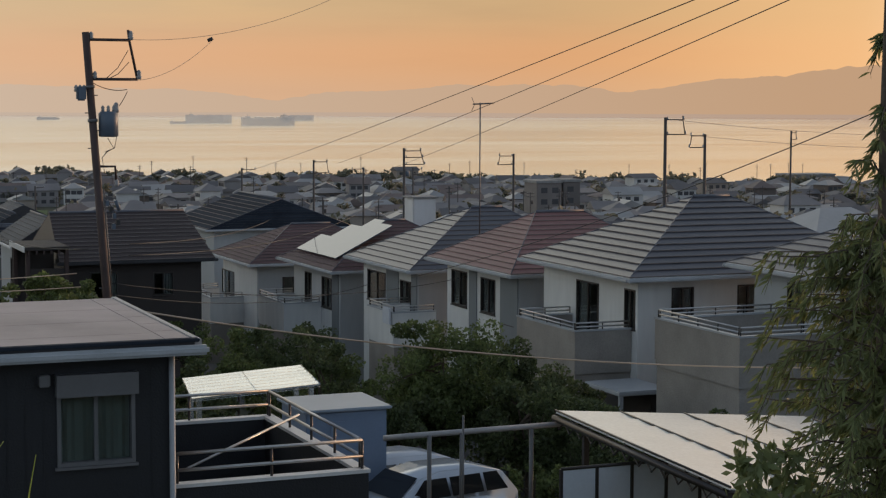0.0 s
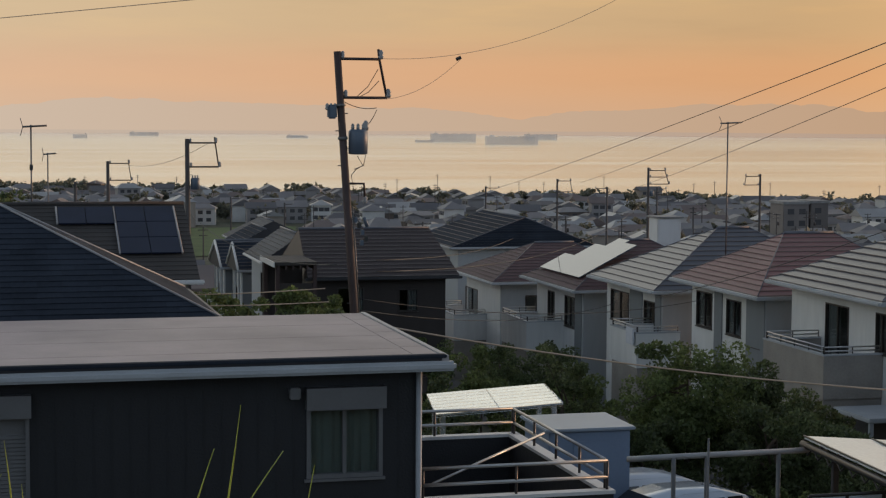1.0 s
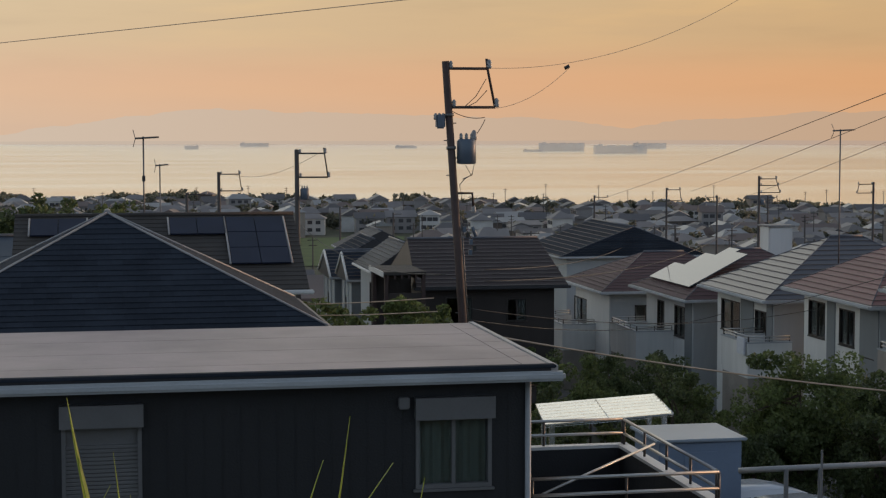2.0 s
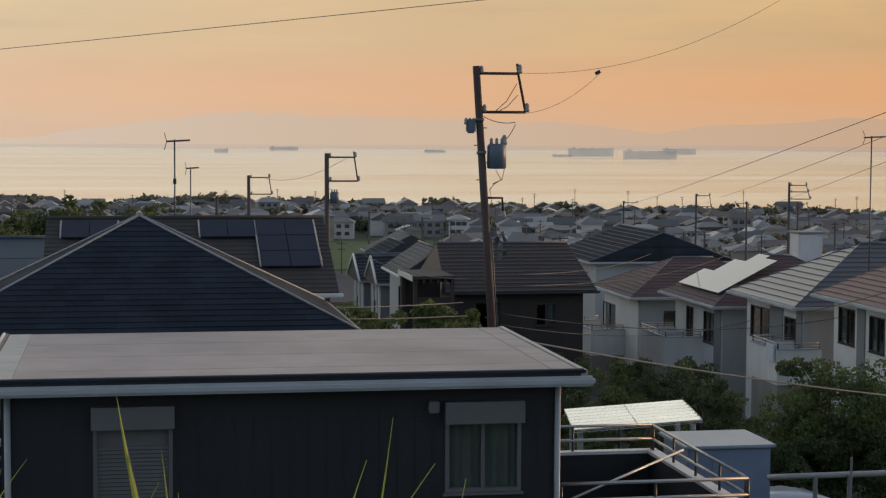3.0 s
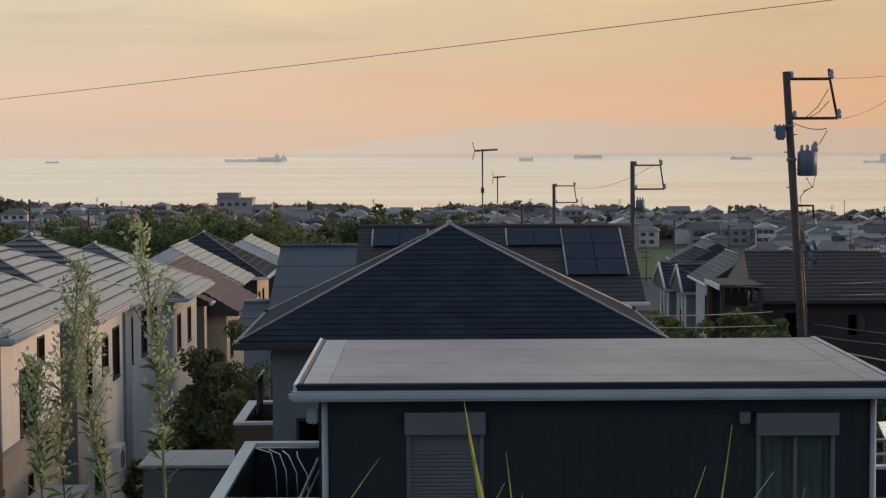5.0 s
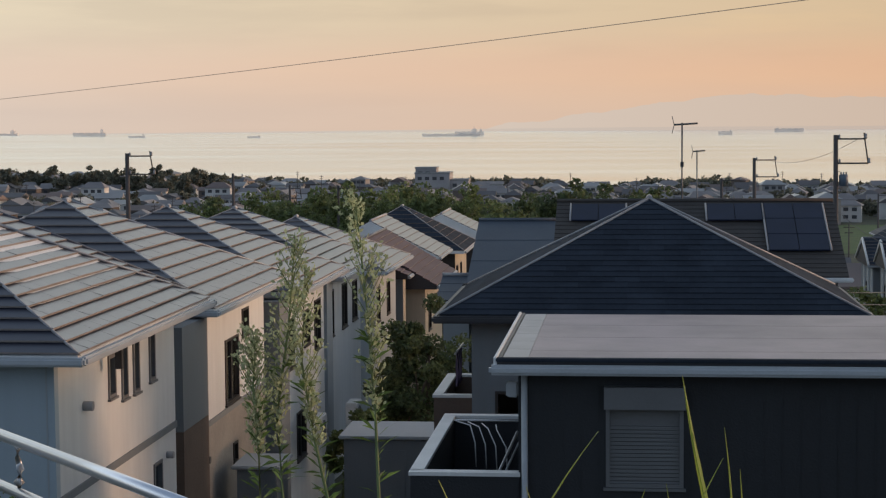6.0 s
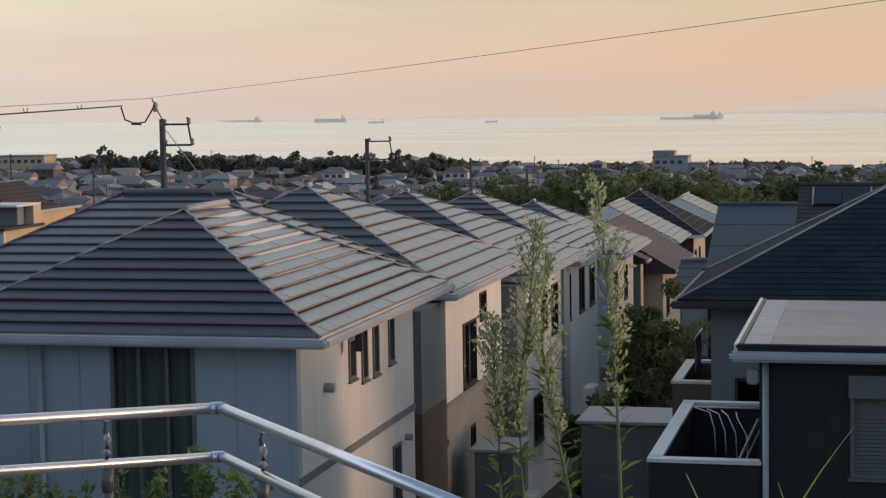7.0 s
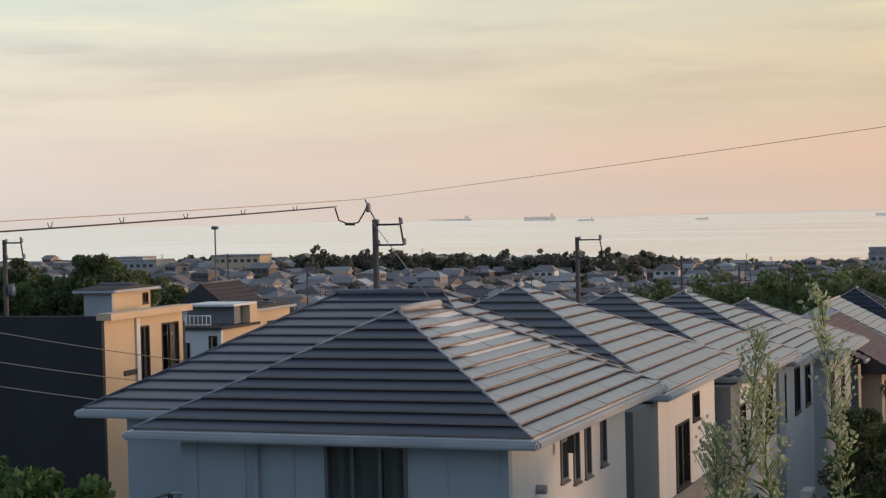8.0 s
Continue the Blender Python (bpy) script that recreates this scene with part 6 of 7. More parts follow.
for i in range(140):
    y = ra.uniform(230, 820)
    x = ra.uniform(-0.66, 0.72) * y
    z = G(x, y)
    h = ra.uniform(9.5, 13.5)
    t = thing("distant_pole", (x, y, z), "thin far utility pole over the roofs", "utility pole", "far poles")
    part("pole", tubed([(x, y, z - 0.5), (x, y, z + h)], [0.17, 0.11], 5), POLE_GREY, t)
    part("cross_arm", tubed([(x - 0.9, y, z + h - 0.5), (x + 0.9, y, z + h - 0.5)], 0.07, 5), POLE_GREY, t)
    part("cross_arm", tubed([(x - 0.7, y, z + h - 1.4), (x + 0.7, y, z + h - 1.4)], 0.07, 5), POLE_GREY, t)


def antenna(x, y, z0, z1, size, label, amp=True):
    """A roof aerial: mast, boom and rods."""
    a = thing("tv_antenna", (x, y, z0), label, "antenna", "roof antennas")
    part("mast", tubed([(x, y, z0), (x, y, z1)], 0.028, 6), POLE_STEEL, a)
    part("boom", tubed([(x - size * 0.35, y, z1 - 0.06), (x + size * 0.65, y, z1 - 0.02)], 0.03, 5), POLE_STEEL, a)
    for k in range(9):
        px = x - size * 0.3 + k * size * 0.115
        part("rod", tubed([(px, y - 0.16, z1 - 0.05 + 0.004 * k), (px, y + 0.16, z1 - 0.05 + 0.004 * k)], 0.008, 4), POLE_STEEL, a)
    for s in (-1, 1):
        part("reflector", tubed([(x - size * 0.33, y - 0.1, z1 - 0.06), (x - size * 0.42, y, z1 - 0.06 + s * 0.26)], 0.012, 5), POLE_STEEL, a)
    if amp:
        part("amplifier", boxed(x - 0.05, y - 0.04, z1 - 1.35, x + 0.05, y + 0.04, z1 - 1.18, 0.01), DARK_TRIM, a)


antenna(1.46, 54.0, 36.3, 39.75, 0.72, "television aerial with amplifier on a thin mast")
antenna(2.5, 70.0, 33.0, 38.6, 0.5, "small television aerial on a thin mast", False)
antenna(27.36, 62.0, 34.5, 39.95, 0.85, "old television aerial on a tall thin mast", False)



def town_pole(x, y, h):
    """A plain street pole far down in the town."""
    z = G(x, y)
    p = thing("utility_pole", (x, y, z), "slim grey utility pole among far houses", "utility pole", "far utility poles")
    part("pole", tubed([(x, y, z - 0.3), (x, y, z + h)], [0.15, 0.10], 6), POLE_GREY, p)
    for k in (0.25, 1.0):
        part("crossarm", boxed(x - 0.9, y - 0.05, z + h - k - 0.05, x + 0.9, y + 0.05, z + h - k + 0.05), POLE_GREY, p)
        for s in (-0.8, 0.0, 0.8):
            part("insulator", boxed(x + s - 0.06, y - 0.06, z + h - k + 0.06, x + s + 0.06, y + 0.06, z + h - k + 0.24), PORCELAIN, p)
    part("transformer", tubed([(x + 0.3, y - 0.2, z + h - 2.6), (x + 0.3, y - 0.2, z + h - 1.8)], 0.24, 8), POLE_GREY, p)


rp = random.Random(31)
for k in range(34):
    y = rp.uniform(150, 430)
    town_pole((-0.62 + 1.16 * k / 33 + rp.uniform(-0.012, 0.012)) * y, y, rp.uniform(10.2, 12.2))

# cables
wire((9.97, 44.9, 41.55), (16.47, 43, 43.43), 0.55, 0.006, WIRE_OLD, "thin drooping wire with a joint, rising from the tall pole")
wire((9.97, 44.9, 40.5), (11.75, 43, 41.53), 0.28, 0.006, WIRE_OLD, "thin drooping wire loop from the tall pole")
lone("wire_joint", tubed([(11.70, 43.4, 41.50), (11.82, 43.36, 41.56)], 0.045, 8), WIRE, "small dark joint on an overhead wire", "wire joint")
for a, b in (((23.42, 40, 42.80), (55.3, 190, 32.1)), ((24.78, 40, 42.83), (65.9, 190, 32.9)), ((26.34, 40, 42.87), (72.6, 190, 32.3))):
    wire(tuple(p + (p - q) * 0.35 for p, q in zip(a, b)), b, 0.35, 0.016, WIRE, "long overhead power line crossing the sky")
wire((-25.74, 60, 40.38), (16.7, 20.0, 43.07), 0.16, 0.008, WIRE_OLD, "thin tan wire crossing the whole sky")
wire((-25.74, 60, 40.36), (-29.2, 30, 39.75), 0.05, 0.014, WIRE_OLD, "thin tan wire leading on from a pole")
wire((-26.4, 59, 40.1), (-29.3, 30, 39.45), 0.06, 0.025, WIRE, "thick dark cable with hangers")
for k in range(8):
    q = lerp((-26.4, 59, 40.1), (-29.3, 30, 39.45), 0.10 + k * 0.115)
    lone("cable_hanger", tubed([(q[0] - 0.08, q[1], q[2] + 0.10), (q[0] - 0.05, q[1], q[2] - 0.02), (q[0] + 0.05, q[1], q[2] - 0.02), (q[0] + 0.08, q[1], q[2] + 0.12)], 0.014, 5), WIRE, "small dark hanger hooked on a thick cable", "cable hanger", "cable hangers")
wire((7.0, 30.5, 36.3), (24.5, 29.6, 34.55), 0.42, 0.017, WIRE_OLD, "sagging pale service cable over the gardens")
wire((8.6, 44.8, 35.6), (-4.0, 60, 35.2), 0.5, 0.014, WIRE_OLD, "sagging service cable behind the black house")
wire((8.7, 44.8, 35.25), (-4.0, 62, 34.8), 0.5, 0.014, WIRE_OLD, "sagging service cable behind the black house")
wire((9.5, 45, 35.3), (26, 60, 33.5), 0.5, 0.012, WIRE, "sagging dark service cable towards the balcony houses")
wire((9.5, 45, 35.0), (26, 70, 32.3), 0.5, 0.012, WIRE, "sagging dark service cable towards the balcony houses")
wire((20.6, 52, 34.4), (19.0, 25.5, 39.9), 0.25, 0.011, WIRE, "thick dark cable rising across the street")
for za, zb in ((36.61, 36.04), (35.59, 35.37), (34.82, 34.7)):
    wire((-36, 45, za + 0.7), (-23, 45, zb - 0.5), 0.15, 0.014, WIRE_OLD, "service cable passing a black house wall")
wire((57.2, 100, 38.9), (106, 112, 37.8), 0.8, 0.012, WIRE, "thin dark power line between far poles")
wire((58.4, 100, 37.9), (106, 112, 37.0), 0.8, 0.012, WIRE, "thin dark power line between far poles")
wire((9.9, 79, 38.9), (9.4, 122, 36.8), 0.5, 0.010)
wire((8.95, 45, 36.2), (9.1, 79, 35.6), 0.6, 0.012)
wire((10.0, 45, 36.0), (54.5, 140, 33.5), 1.5, 0.014)
wire((10.0, 45, 36.3), (56.4, 170, 32.0), 1.5, 0.014)

# ---- gardens and parking below ----


def slab_roof(name, label, c0, c1, c2, thick, material, cols, rows, frame_mat, category, rib=0.03, step=(0.0, 0.0), gap=0.01, wave=False):
    """A light sloping roof of separate sheets between ribs. c0 far left, c1 far right, c2 near left."""
    t = thing(name, (c2[0], c2[1], G(c2[0], c2[1])), label, category)
    c0, c1, c2 = Vector(c0), Vector(c1), Vector(c2)
    u, v = (c1 - c0), (c2 - c0)
    nz = u.cross(v).normalized()
    if nz.z < 0:
        nz.negate()
    for i in range(cols):
        for j in range(rows):
            q = [c0 + u * ((i + a) / cols) + v * ((j + b) / rows) for a, b in ((0.003, gap), (0.997, gap), (0.997, 1 - gap), (0.003, 1 - gap))]
            vs = [p + nz * (k + (step[(p_i > 1) != (wave and j % 2 == 1)] if k else 0)) for k in (0, thick) for p_i, p in enumerate(q)]
            pieces("roof_sheet", vs, [(4, 5, 6, 7), (0, 1, 5, 4), (1, 2, 6, 5), (2, 3, 7, 6), (3, 0, 4, 7), (3, 2, 1, 0)], material, t)
    for i in range(cols + 1):
        part("rib", tubed([c0 + u * (i / cols) + nz * (thick + max(step)), c2 + u * (i / cols) + nz * (thick + max(step))], rib, 6), frame_mat, t)
    for j in range(rows + 1):
        part("purlin", tubed([c0 + v * (j / rows) - nz * 0.03, c1 + v * (j / rows) - nz * 0.03], rib * 0.9, 6), frame_mat, t)
    for a, b in ((0.06, 0.1), (0.06, 0.9), (0.94, 0.1), (0.94, 0.9)):
        p = c0 + u * a + v * b
        part("post", boxed(p.x - 0.06, p.y - 0.06, G(p.x, p.y) - 0.3, p.x + 0.06, p.y + 0.06, p.z - 0.03, 0.01), frame_mat, t)
    return t


cp = slab_roof("carport", "carport with a milky ribbed roof and dark frame", (16.39, 33.0, 33.46), (22.6, 33.0, 32.93), (16.1, 25.6, 33.36), 0.03, POLYCARB, 4, 9, ALU_DARK, "carport", rib=0.022, step=(0.030, 0.0), gap=0.035)
part("edge_truss", tubed([(16.36, 33.0, 33.36), (16.08, 25.6, 33.26)], 0.07, 6), ALU_DARK, cp)
for k in range(14):
    a, b = lerp((16.36, 33.0, 33.36), (16.08, 25.6, 33.26), k / 14), lerp((16.36, 33.0, 33.36), (16.08, 25.6, 33.26), (k + 0.5) / 14)
    part("truss_web", tubed([a, (b[0], b[1], b[2] - 0.2), lerp((16.36, 33.0, 33.36), (16.08, 25.6, 33.26), (k + 1) / 14)], 0.02, 5), ALU_DARK, cp)
slab_roof("lean_to_roof", "pale corrugated lean-to roof catching the sky", (10.95, 43.3, 32.95), (14.1, 43.3, 33.12), (10.3, 39.8, 33.02), 0.02, CORRUGATED, 2, 14, CORRUGATED, "lean-to", rib=0.008, step=(0.022, 0.0), gap=0.0, wave=True)


def fence_run(pts, z0, z1, n, label):
    f = thing("panel_fence", (*pts[0], z0), label, "fence")
    (xa, ya), (xb, yb) = pts
    for i in range(n + 1):
        x, y = xa + (xb - xa) * i / n, ya + (yb - ya) * i / n
        part("post", boxed(x - 0.03, y - 0.03, z0 - 0.2, x + 0.03, y + 0.03, z1 + 0.03), ALU_DARK, f)
        if i < n:
            x2, y2 = xa + (xb - xa) * (i + 1) / n, ya + (yb - ya) * (i + 1) / n
            part("panel", boxed(x + 0.035, min(y, y2) - 0.008, z0, x2 - 0.035, max(y, y2) + 0.008, z1), FENCE_PANEL, f)
    part("top_rail", tubed([(xa, ya, z1 + 0.03), (xb, yb, z1 + 0.03)], 0.035, 6), ALU_DARK, f)


fence_run(((15.05, 30.0), (18.9, 30.0)), 31.3, 32.92, 5, "frosted pale blue panel fence in a dark frame")


def shed(x0, x1, y0, y1, z0, z1, label, wall, roof, name="storage_shed"):
    s = thing(name, ((x0 + x1) / 2, (y0 + y1) / 2, z0), label, "shed", "storage sheds")
    part("body", boxed(x0, y0, z0 - 0.3, x1, y1, z1 - 0.08, 0.02), wall, s)
    part("roof", boxed(x0 - 0.1, y0 - 0.1, z1 - 0.07, x1 + 0.1, y1 + 0.1, z1, 0.02), roof, s)
    part("door", boxed(x0 + (x1 - x0) * 0.3, y0 - 0.02, z0, x0 + (x1 - x0) * 0.7, y0 - 0.003, z1 - 0.3), wall, s)
    return s


shed(12.05, 13.95, 36.6, 38.4, G(13, 37), 33.2, "pale blue steel storage shed beside trees", STORE, mat("pale_blue_shed_roof", (0.30, 0.35, 0.41), 0.4, var=0.12, scale=2, bump=0.05))
shed(-5.9, -4.1, 35.0, 36.6, G(-5, 35), 33.55, "grey steel storage shed in a side yard", DARK_GREY_WALL, GREY_WALL)
shed(-7.9, -7.1, 34.0, 35.2, G(-7, 34), 33.1, "narrow grey locker against a white house", DARK_GREY_WALL, GREY_WALL, "meter_locker")
shed(-7.6, -6.7, 28.2, 29.6, 31.1, 32.9, "low grey locker beside a white house", GREY_WALL, CAP, "meter_locker")


def heat_pump(x, y, z, facing=1):
    a = thing("heat_pump", (x, y, z), "pale outdoor heat pump unit by a house wall", "heat pump", "heat pumps")
    part("casing", boxed(x, y, z, x + 0.32, y + 0.8, z + 0.65, 0.02), WHITE_TRIM, a)
    part("fan_grille", tubed([(x + 0.32, y + 0.3, z + 0.33), (x + 0.345, y + 0.3, z + 0.33)], 0.22, 18), SHUTTER, a)


for x, y, z in ((-7.75, 37.9, 30.6), (-7.75, 41.0, 32.2), (-7.6, 45.6, 31.8)):
    heat_pump(x, y, z)


def car(x, y, z, turn, paint, label):
    """A family hatchback: shell, glass, wheels, lamps, mirrors. Length along local x, nose at -x."""
    c = thing("car", (0, 0, 0), label, "car", "parked cars")
    prof = [(-2.1, 0.30), (-2.15, 0.62), (-1.95, 0.84), (-1.05, 1.02), (-0.45, 1.46), (0.1, 1.58), (1.1, 1.56), (1.75, 1.42), (2.1, 0.95), (2.12, 0.32)]
    bm = bmesh.new()
    rows = []
    for px, pz in prof:
        w = 0.85 if pz < 1.1 else 0.85 - (pz - 1.0) * 0.38
        w -= 0.10 if px < -1.9 else 0
        rows.append([bm.verts.new((px, -w, pz)), bm.verts.new((px, w, pz))])
    low = [[bm.verts.new((px, -0.84, 0.3)), bm.verts.new((px, 0.84, 0.3))] for px, _ in prof]
    for i in range(len(prof) - 1):
        bm.faces.new((rows[i][0], rows[i][1], rows[i + 1][1], rows[i + 1][0]))
        for s in (0, 1):
            if i not in (0, len(prof) - 2):
                bm.faces.new((low[i][s], low[i + 1][s], rows[i + 1][s], rows[i][s]))
    for s in (0, 1):
        bm.faces.new((rows[0][s], rows[1][s], low[1][s]))
        bm.faces.new((rows[-1][s], rows[-2][s], low[-2][s]))
    bmesh.ops.remove_doubles(bm, verts=bm.verts[:], dist=0.004)
    bmesh.ops.recalc_face_normals(bm, faces=bm.faces[:])
    bmesh.ops.bevel(bm, geom=[e for e in bm.edges if len(e.link_faces) == 2 and e.calc_face_angle(0) > 0.5], offset=0.11, segments=4, affect="EDGES", clamp_overlap=True)
    for fc in bm.faces:
        fc.smooth = True
    part("body", bm, paint, c)
    wb = bmesh.new()
    q = [wb.verts.new(p) for p in ((-1.02, -0.76, 1.06), (-1.02, 0.76, 1.06), (-0.47, 0.64, 1.47), (-0.47, -0.64, 1.47))]
    wb.faces.new(q)
    bmesh.ops.translate(wb, verts=wb.verts[:], vec=(-0.02, 0, 0.025))
    part("windscreen", wb, CAR_GLASS, c)
    for s in (-1, 1):
        for a, b, ta, tb in ((-0.80, 0.25, -0.36, 0.22), (0.31, 1.15, 0.30, 1.12), (1.22, 1.80, 1.20, 1.58)):
            sb = bmesh.new()
            v = [sb.verts.new((px, s * py, pz)) for px, py, pz in ((a, 0.862, 1.05), (b, 0.862, 1.05), (tb, 0.715, 1.44), (ta, 0.715, 1.44))]
            sb.faces.new(v)
            part("side_window", sb, CAR_GLASS, c)
        for px in (-1.35, 1.30):
            wheel = part("tyre", tubed([(px, s * 0.68, 0.32), (px, s * 0.87, 0.32)], 0.32, 18), RUBBER, c)
            part("rim", tubed([(px, s * 0.872, 0.32), (px, s * 0.885, 0.32)], 0.20, 14), ALU, wheel)
        part("mirror", boxed(-0.75, s * 0.9 - 0.08, 1.02, -0.6, s * 0.9 + 0.1, 1.16, 0.03), paint, c)
        part("headlight", boxed(-2.13, s * 0.6 - 0.16, 0.66, -1.93, s * 0.6 + 0.14, 0.80, 0.03), WHITE_TRIM, c)
    rb = boxed(1.92, -0.6, 1.02, 2.0, 0.6, 1.36)
    part("rear_window", rb, CAR_GLASS, c)
    c.matrix_basis = pose(x, y, z, 0, 0, turn)
    return c


car(-26.4, 41.4, G(-26, 41) + 0.02, 100, CAR_WHITE, "white hatchback parked beside a white house")
car(14.0, 37.7, 30.30, 10, CAR_WHITE, "white hatchback parked beside a shed")
car(14.35, 35.6, 30.38, 12, CAR_SILVER, "silver people carrier parked under a bare frame")


def steel_frame():
    f = thing("bare_carport", (14.5, 32.8, 30.5), "bare weathered steel carport with no roof", "carport")
    part("beam", tubed([(12.6, 33.2, 33.15), (13.0, 32.9, 33.22), (16.8, 32.8, 33.26)], 0.06, 8), CAP, f)
    for x in (13.45, 14.15, 15.75):
        part("post", tubed([(x, 32.82, 30.2), (x, 32.82, 33.22)], 0.05 if x != 14.15 else 0.03, 8), POLE_STEEL, f)
    part("post", tubed([(14.15, 32.7, 30.2), (14.15, 32.7, 33.6)], 0.025, 8), POLE_STEEL, f)


steel_frame()
cb = thing("hanging_laundry", (24.2, 64.5, 31.9), "white cloth hung over a balcony edge", "laundry")
part("garment", boxed(24.18, 63.4, 31.35, 24.26, 64.2, 32.0, 0.03), CLOTH, cb)

# ---- close to the camera ----


def handrail():
    h = thing("stair_handrail", (-2.2, 5.5, 38.1), "double stainless handrail with a bend, above steps", "handrail")
    for zz, r in ((39.0, 0.019), (38.835, 0.017)):
        part("rail", tubed([(-6.5, 3.36, zz - 0.02), (-2.24, 5.50, zz)], r, 14), STEEL, h)
        part("rail", tubed([(-2.24, 5.50, zz), (-0.75, 3.82, zz)], r, 14), STEEL, h)
        part("elbow", tubed([(-2.27, 5.485, zz), (-2.24, 5.50, zz), (-2.22, 5.477, zz)], r + 0.002, 14), STEEL, h)
    for x, y in ((-2.58, 5.33), (-2.0, 5.23), (-4.6, 4.31), (-1.1, 4.21)):
        post = part("post", tubed([(x, y, 38.0), (x, y, 38.80)], 0.017, 10), POLE_STEEL, h)
        part("bracket", tubed([(x, y, 38.84), (x, y, 38.87), (x + 0.006, y, 38.91), (x - 0.004, y, 38.95), (x, y, 38.985)], [0.016, 0.018, 0.012, 0.008, 0.014], 10), ALU, h)
        part("collar", tubed([(x, y, 38.74), (x, y, 38.82)], 0.02, 10), POLE_STEEL, h)


handrail()
cap_post = thing("marker_post", (-3.0, 5.0, 38.0), "round post with a white cap", "post")
part("post", tubed([(-3.0, 5.0, 37.9), (-3.0, 5.0, 38.86)], 0.06, 16), POLE_GREY, cap_post)
part("cap", tubed([(-3.0, 5.0, 38.86), (-3.0, 5.0, 38.895), (-3.0, 5.0, 38.91)], [0.072, 0.07, 0.05], 18), WHITE_TRIM, cap_post)


def blade(pts, w, label="long arching green grass blade"):
    """One leaf of tall grass: folded along its midrib, tapering to a point."""
    pts = [(pts[0][0], pts[0][1], 38.05)] + list(pts)
    v, f = [], []
    n = len(pts)
    for i, p in enumerate(pts):
        k = w * (1 - (i / (n - 1)) ** 2) + 0.0004
        v += [(p[0] - k, p[1] + 0.003, p[2]), (p[0], p[1] - 0.002, p[2]), (p[0] + k, p[1] + 0.003, p[2])]
        if i:
            a = 3 * (i - 1)
            f += [(a, a + 1, a + 4, a + 3), (a + 1, a + 2, a + 5, a + 4)]
    return tagged(pieces("grass_blade", v, f, GRASS_BLADE), label, "grass blade", "grass blades")


def arch(base, tip, sway, n=9):
    b, t = Vector(base), Vector(tip)
    return [tuple(b.lerp(t, i / n) + Vector((sway * math.sin(math.pi * i / n), 0, 0.02 * math.sin(math.pi * i / n)))) for i in range(n + 1)]


for base, tip, sway, w in (((0.16, 3.3, 38.9), (0.01, 3.3, 39.51), -0.02, 0.009), ((0.075, 3.35, 39.0), (0.03, 3.3, 39.40), 0.01, 0.004), ((0.10, 3.3, 38.95), (0.09, 3.3, 39.41), 0.012, 0.003), ((-0.05, 3.3, 38.9), (0.085, 3.25, 39.36), -0.02, 0.0035),
                           ((0.36, 3.3, 38.9), (0.47, 3.3, 39.38), -0.01, 0.0035), ((0.42, 3.3, 38.9), (0.52, 3.3, 39.46), 0.012, 0.003), ((0.38, 3.32, 38.9), (0.60, 3.3, 39.37), -0.02, 0.003), ((-0.34, 3.3, 38.95), (-0.15, 3.3, 39.40), -0.03, 0.003),
                           ((-0.15, 3.3, 38.95), (-0.06, 3.3, 39.29), 0.0, 0.003), ((-0.36, 3.3, 38.95), (-0.46, 3.3, 39.30), 0.01, 0.004), ((-0.20, 3.3, 38.95), (-0.29, 3.3, 39.29), 0.0, 0.003), ((0.6, 3.3, 38.95), (0.66, 3.3, 39.34), 0.0, 0.003),
                           ((0.02, 3.3, 38.95), (-0.02, 3.3, 39.30), 0.0, 0.003), ((0.14, 3.3, 38.95), (0.12, 3.3, 39.33), 0.0, 0.003)):
    blade(arch(base, tip, sway), w)


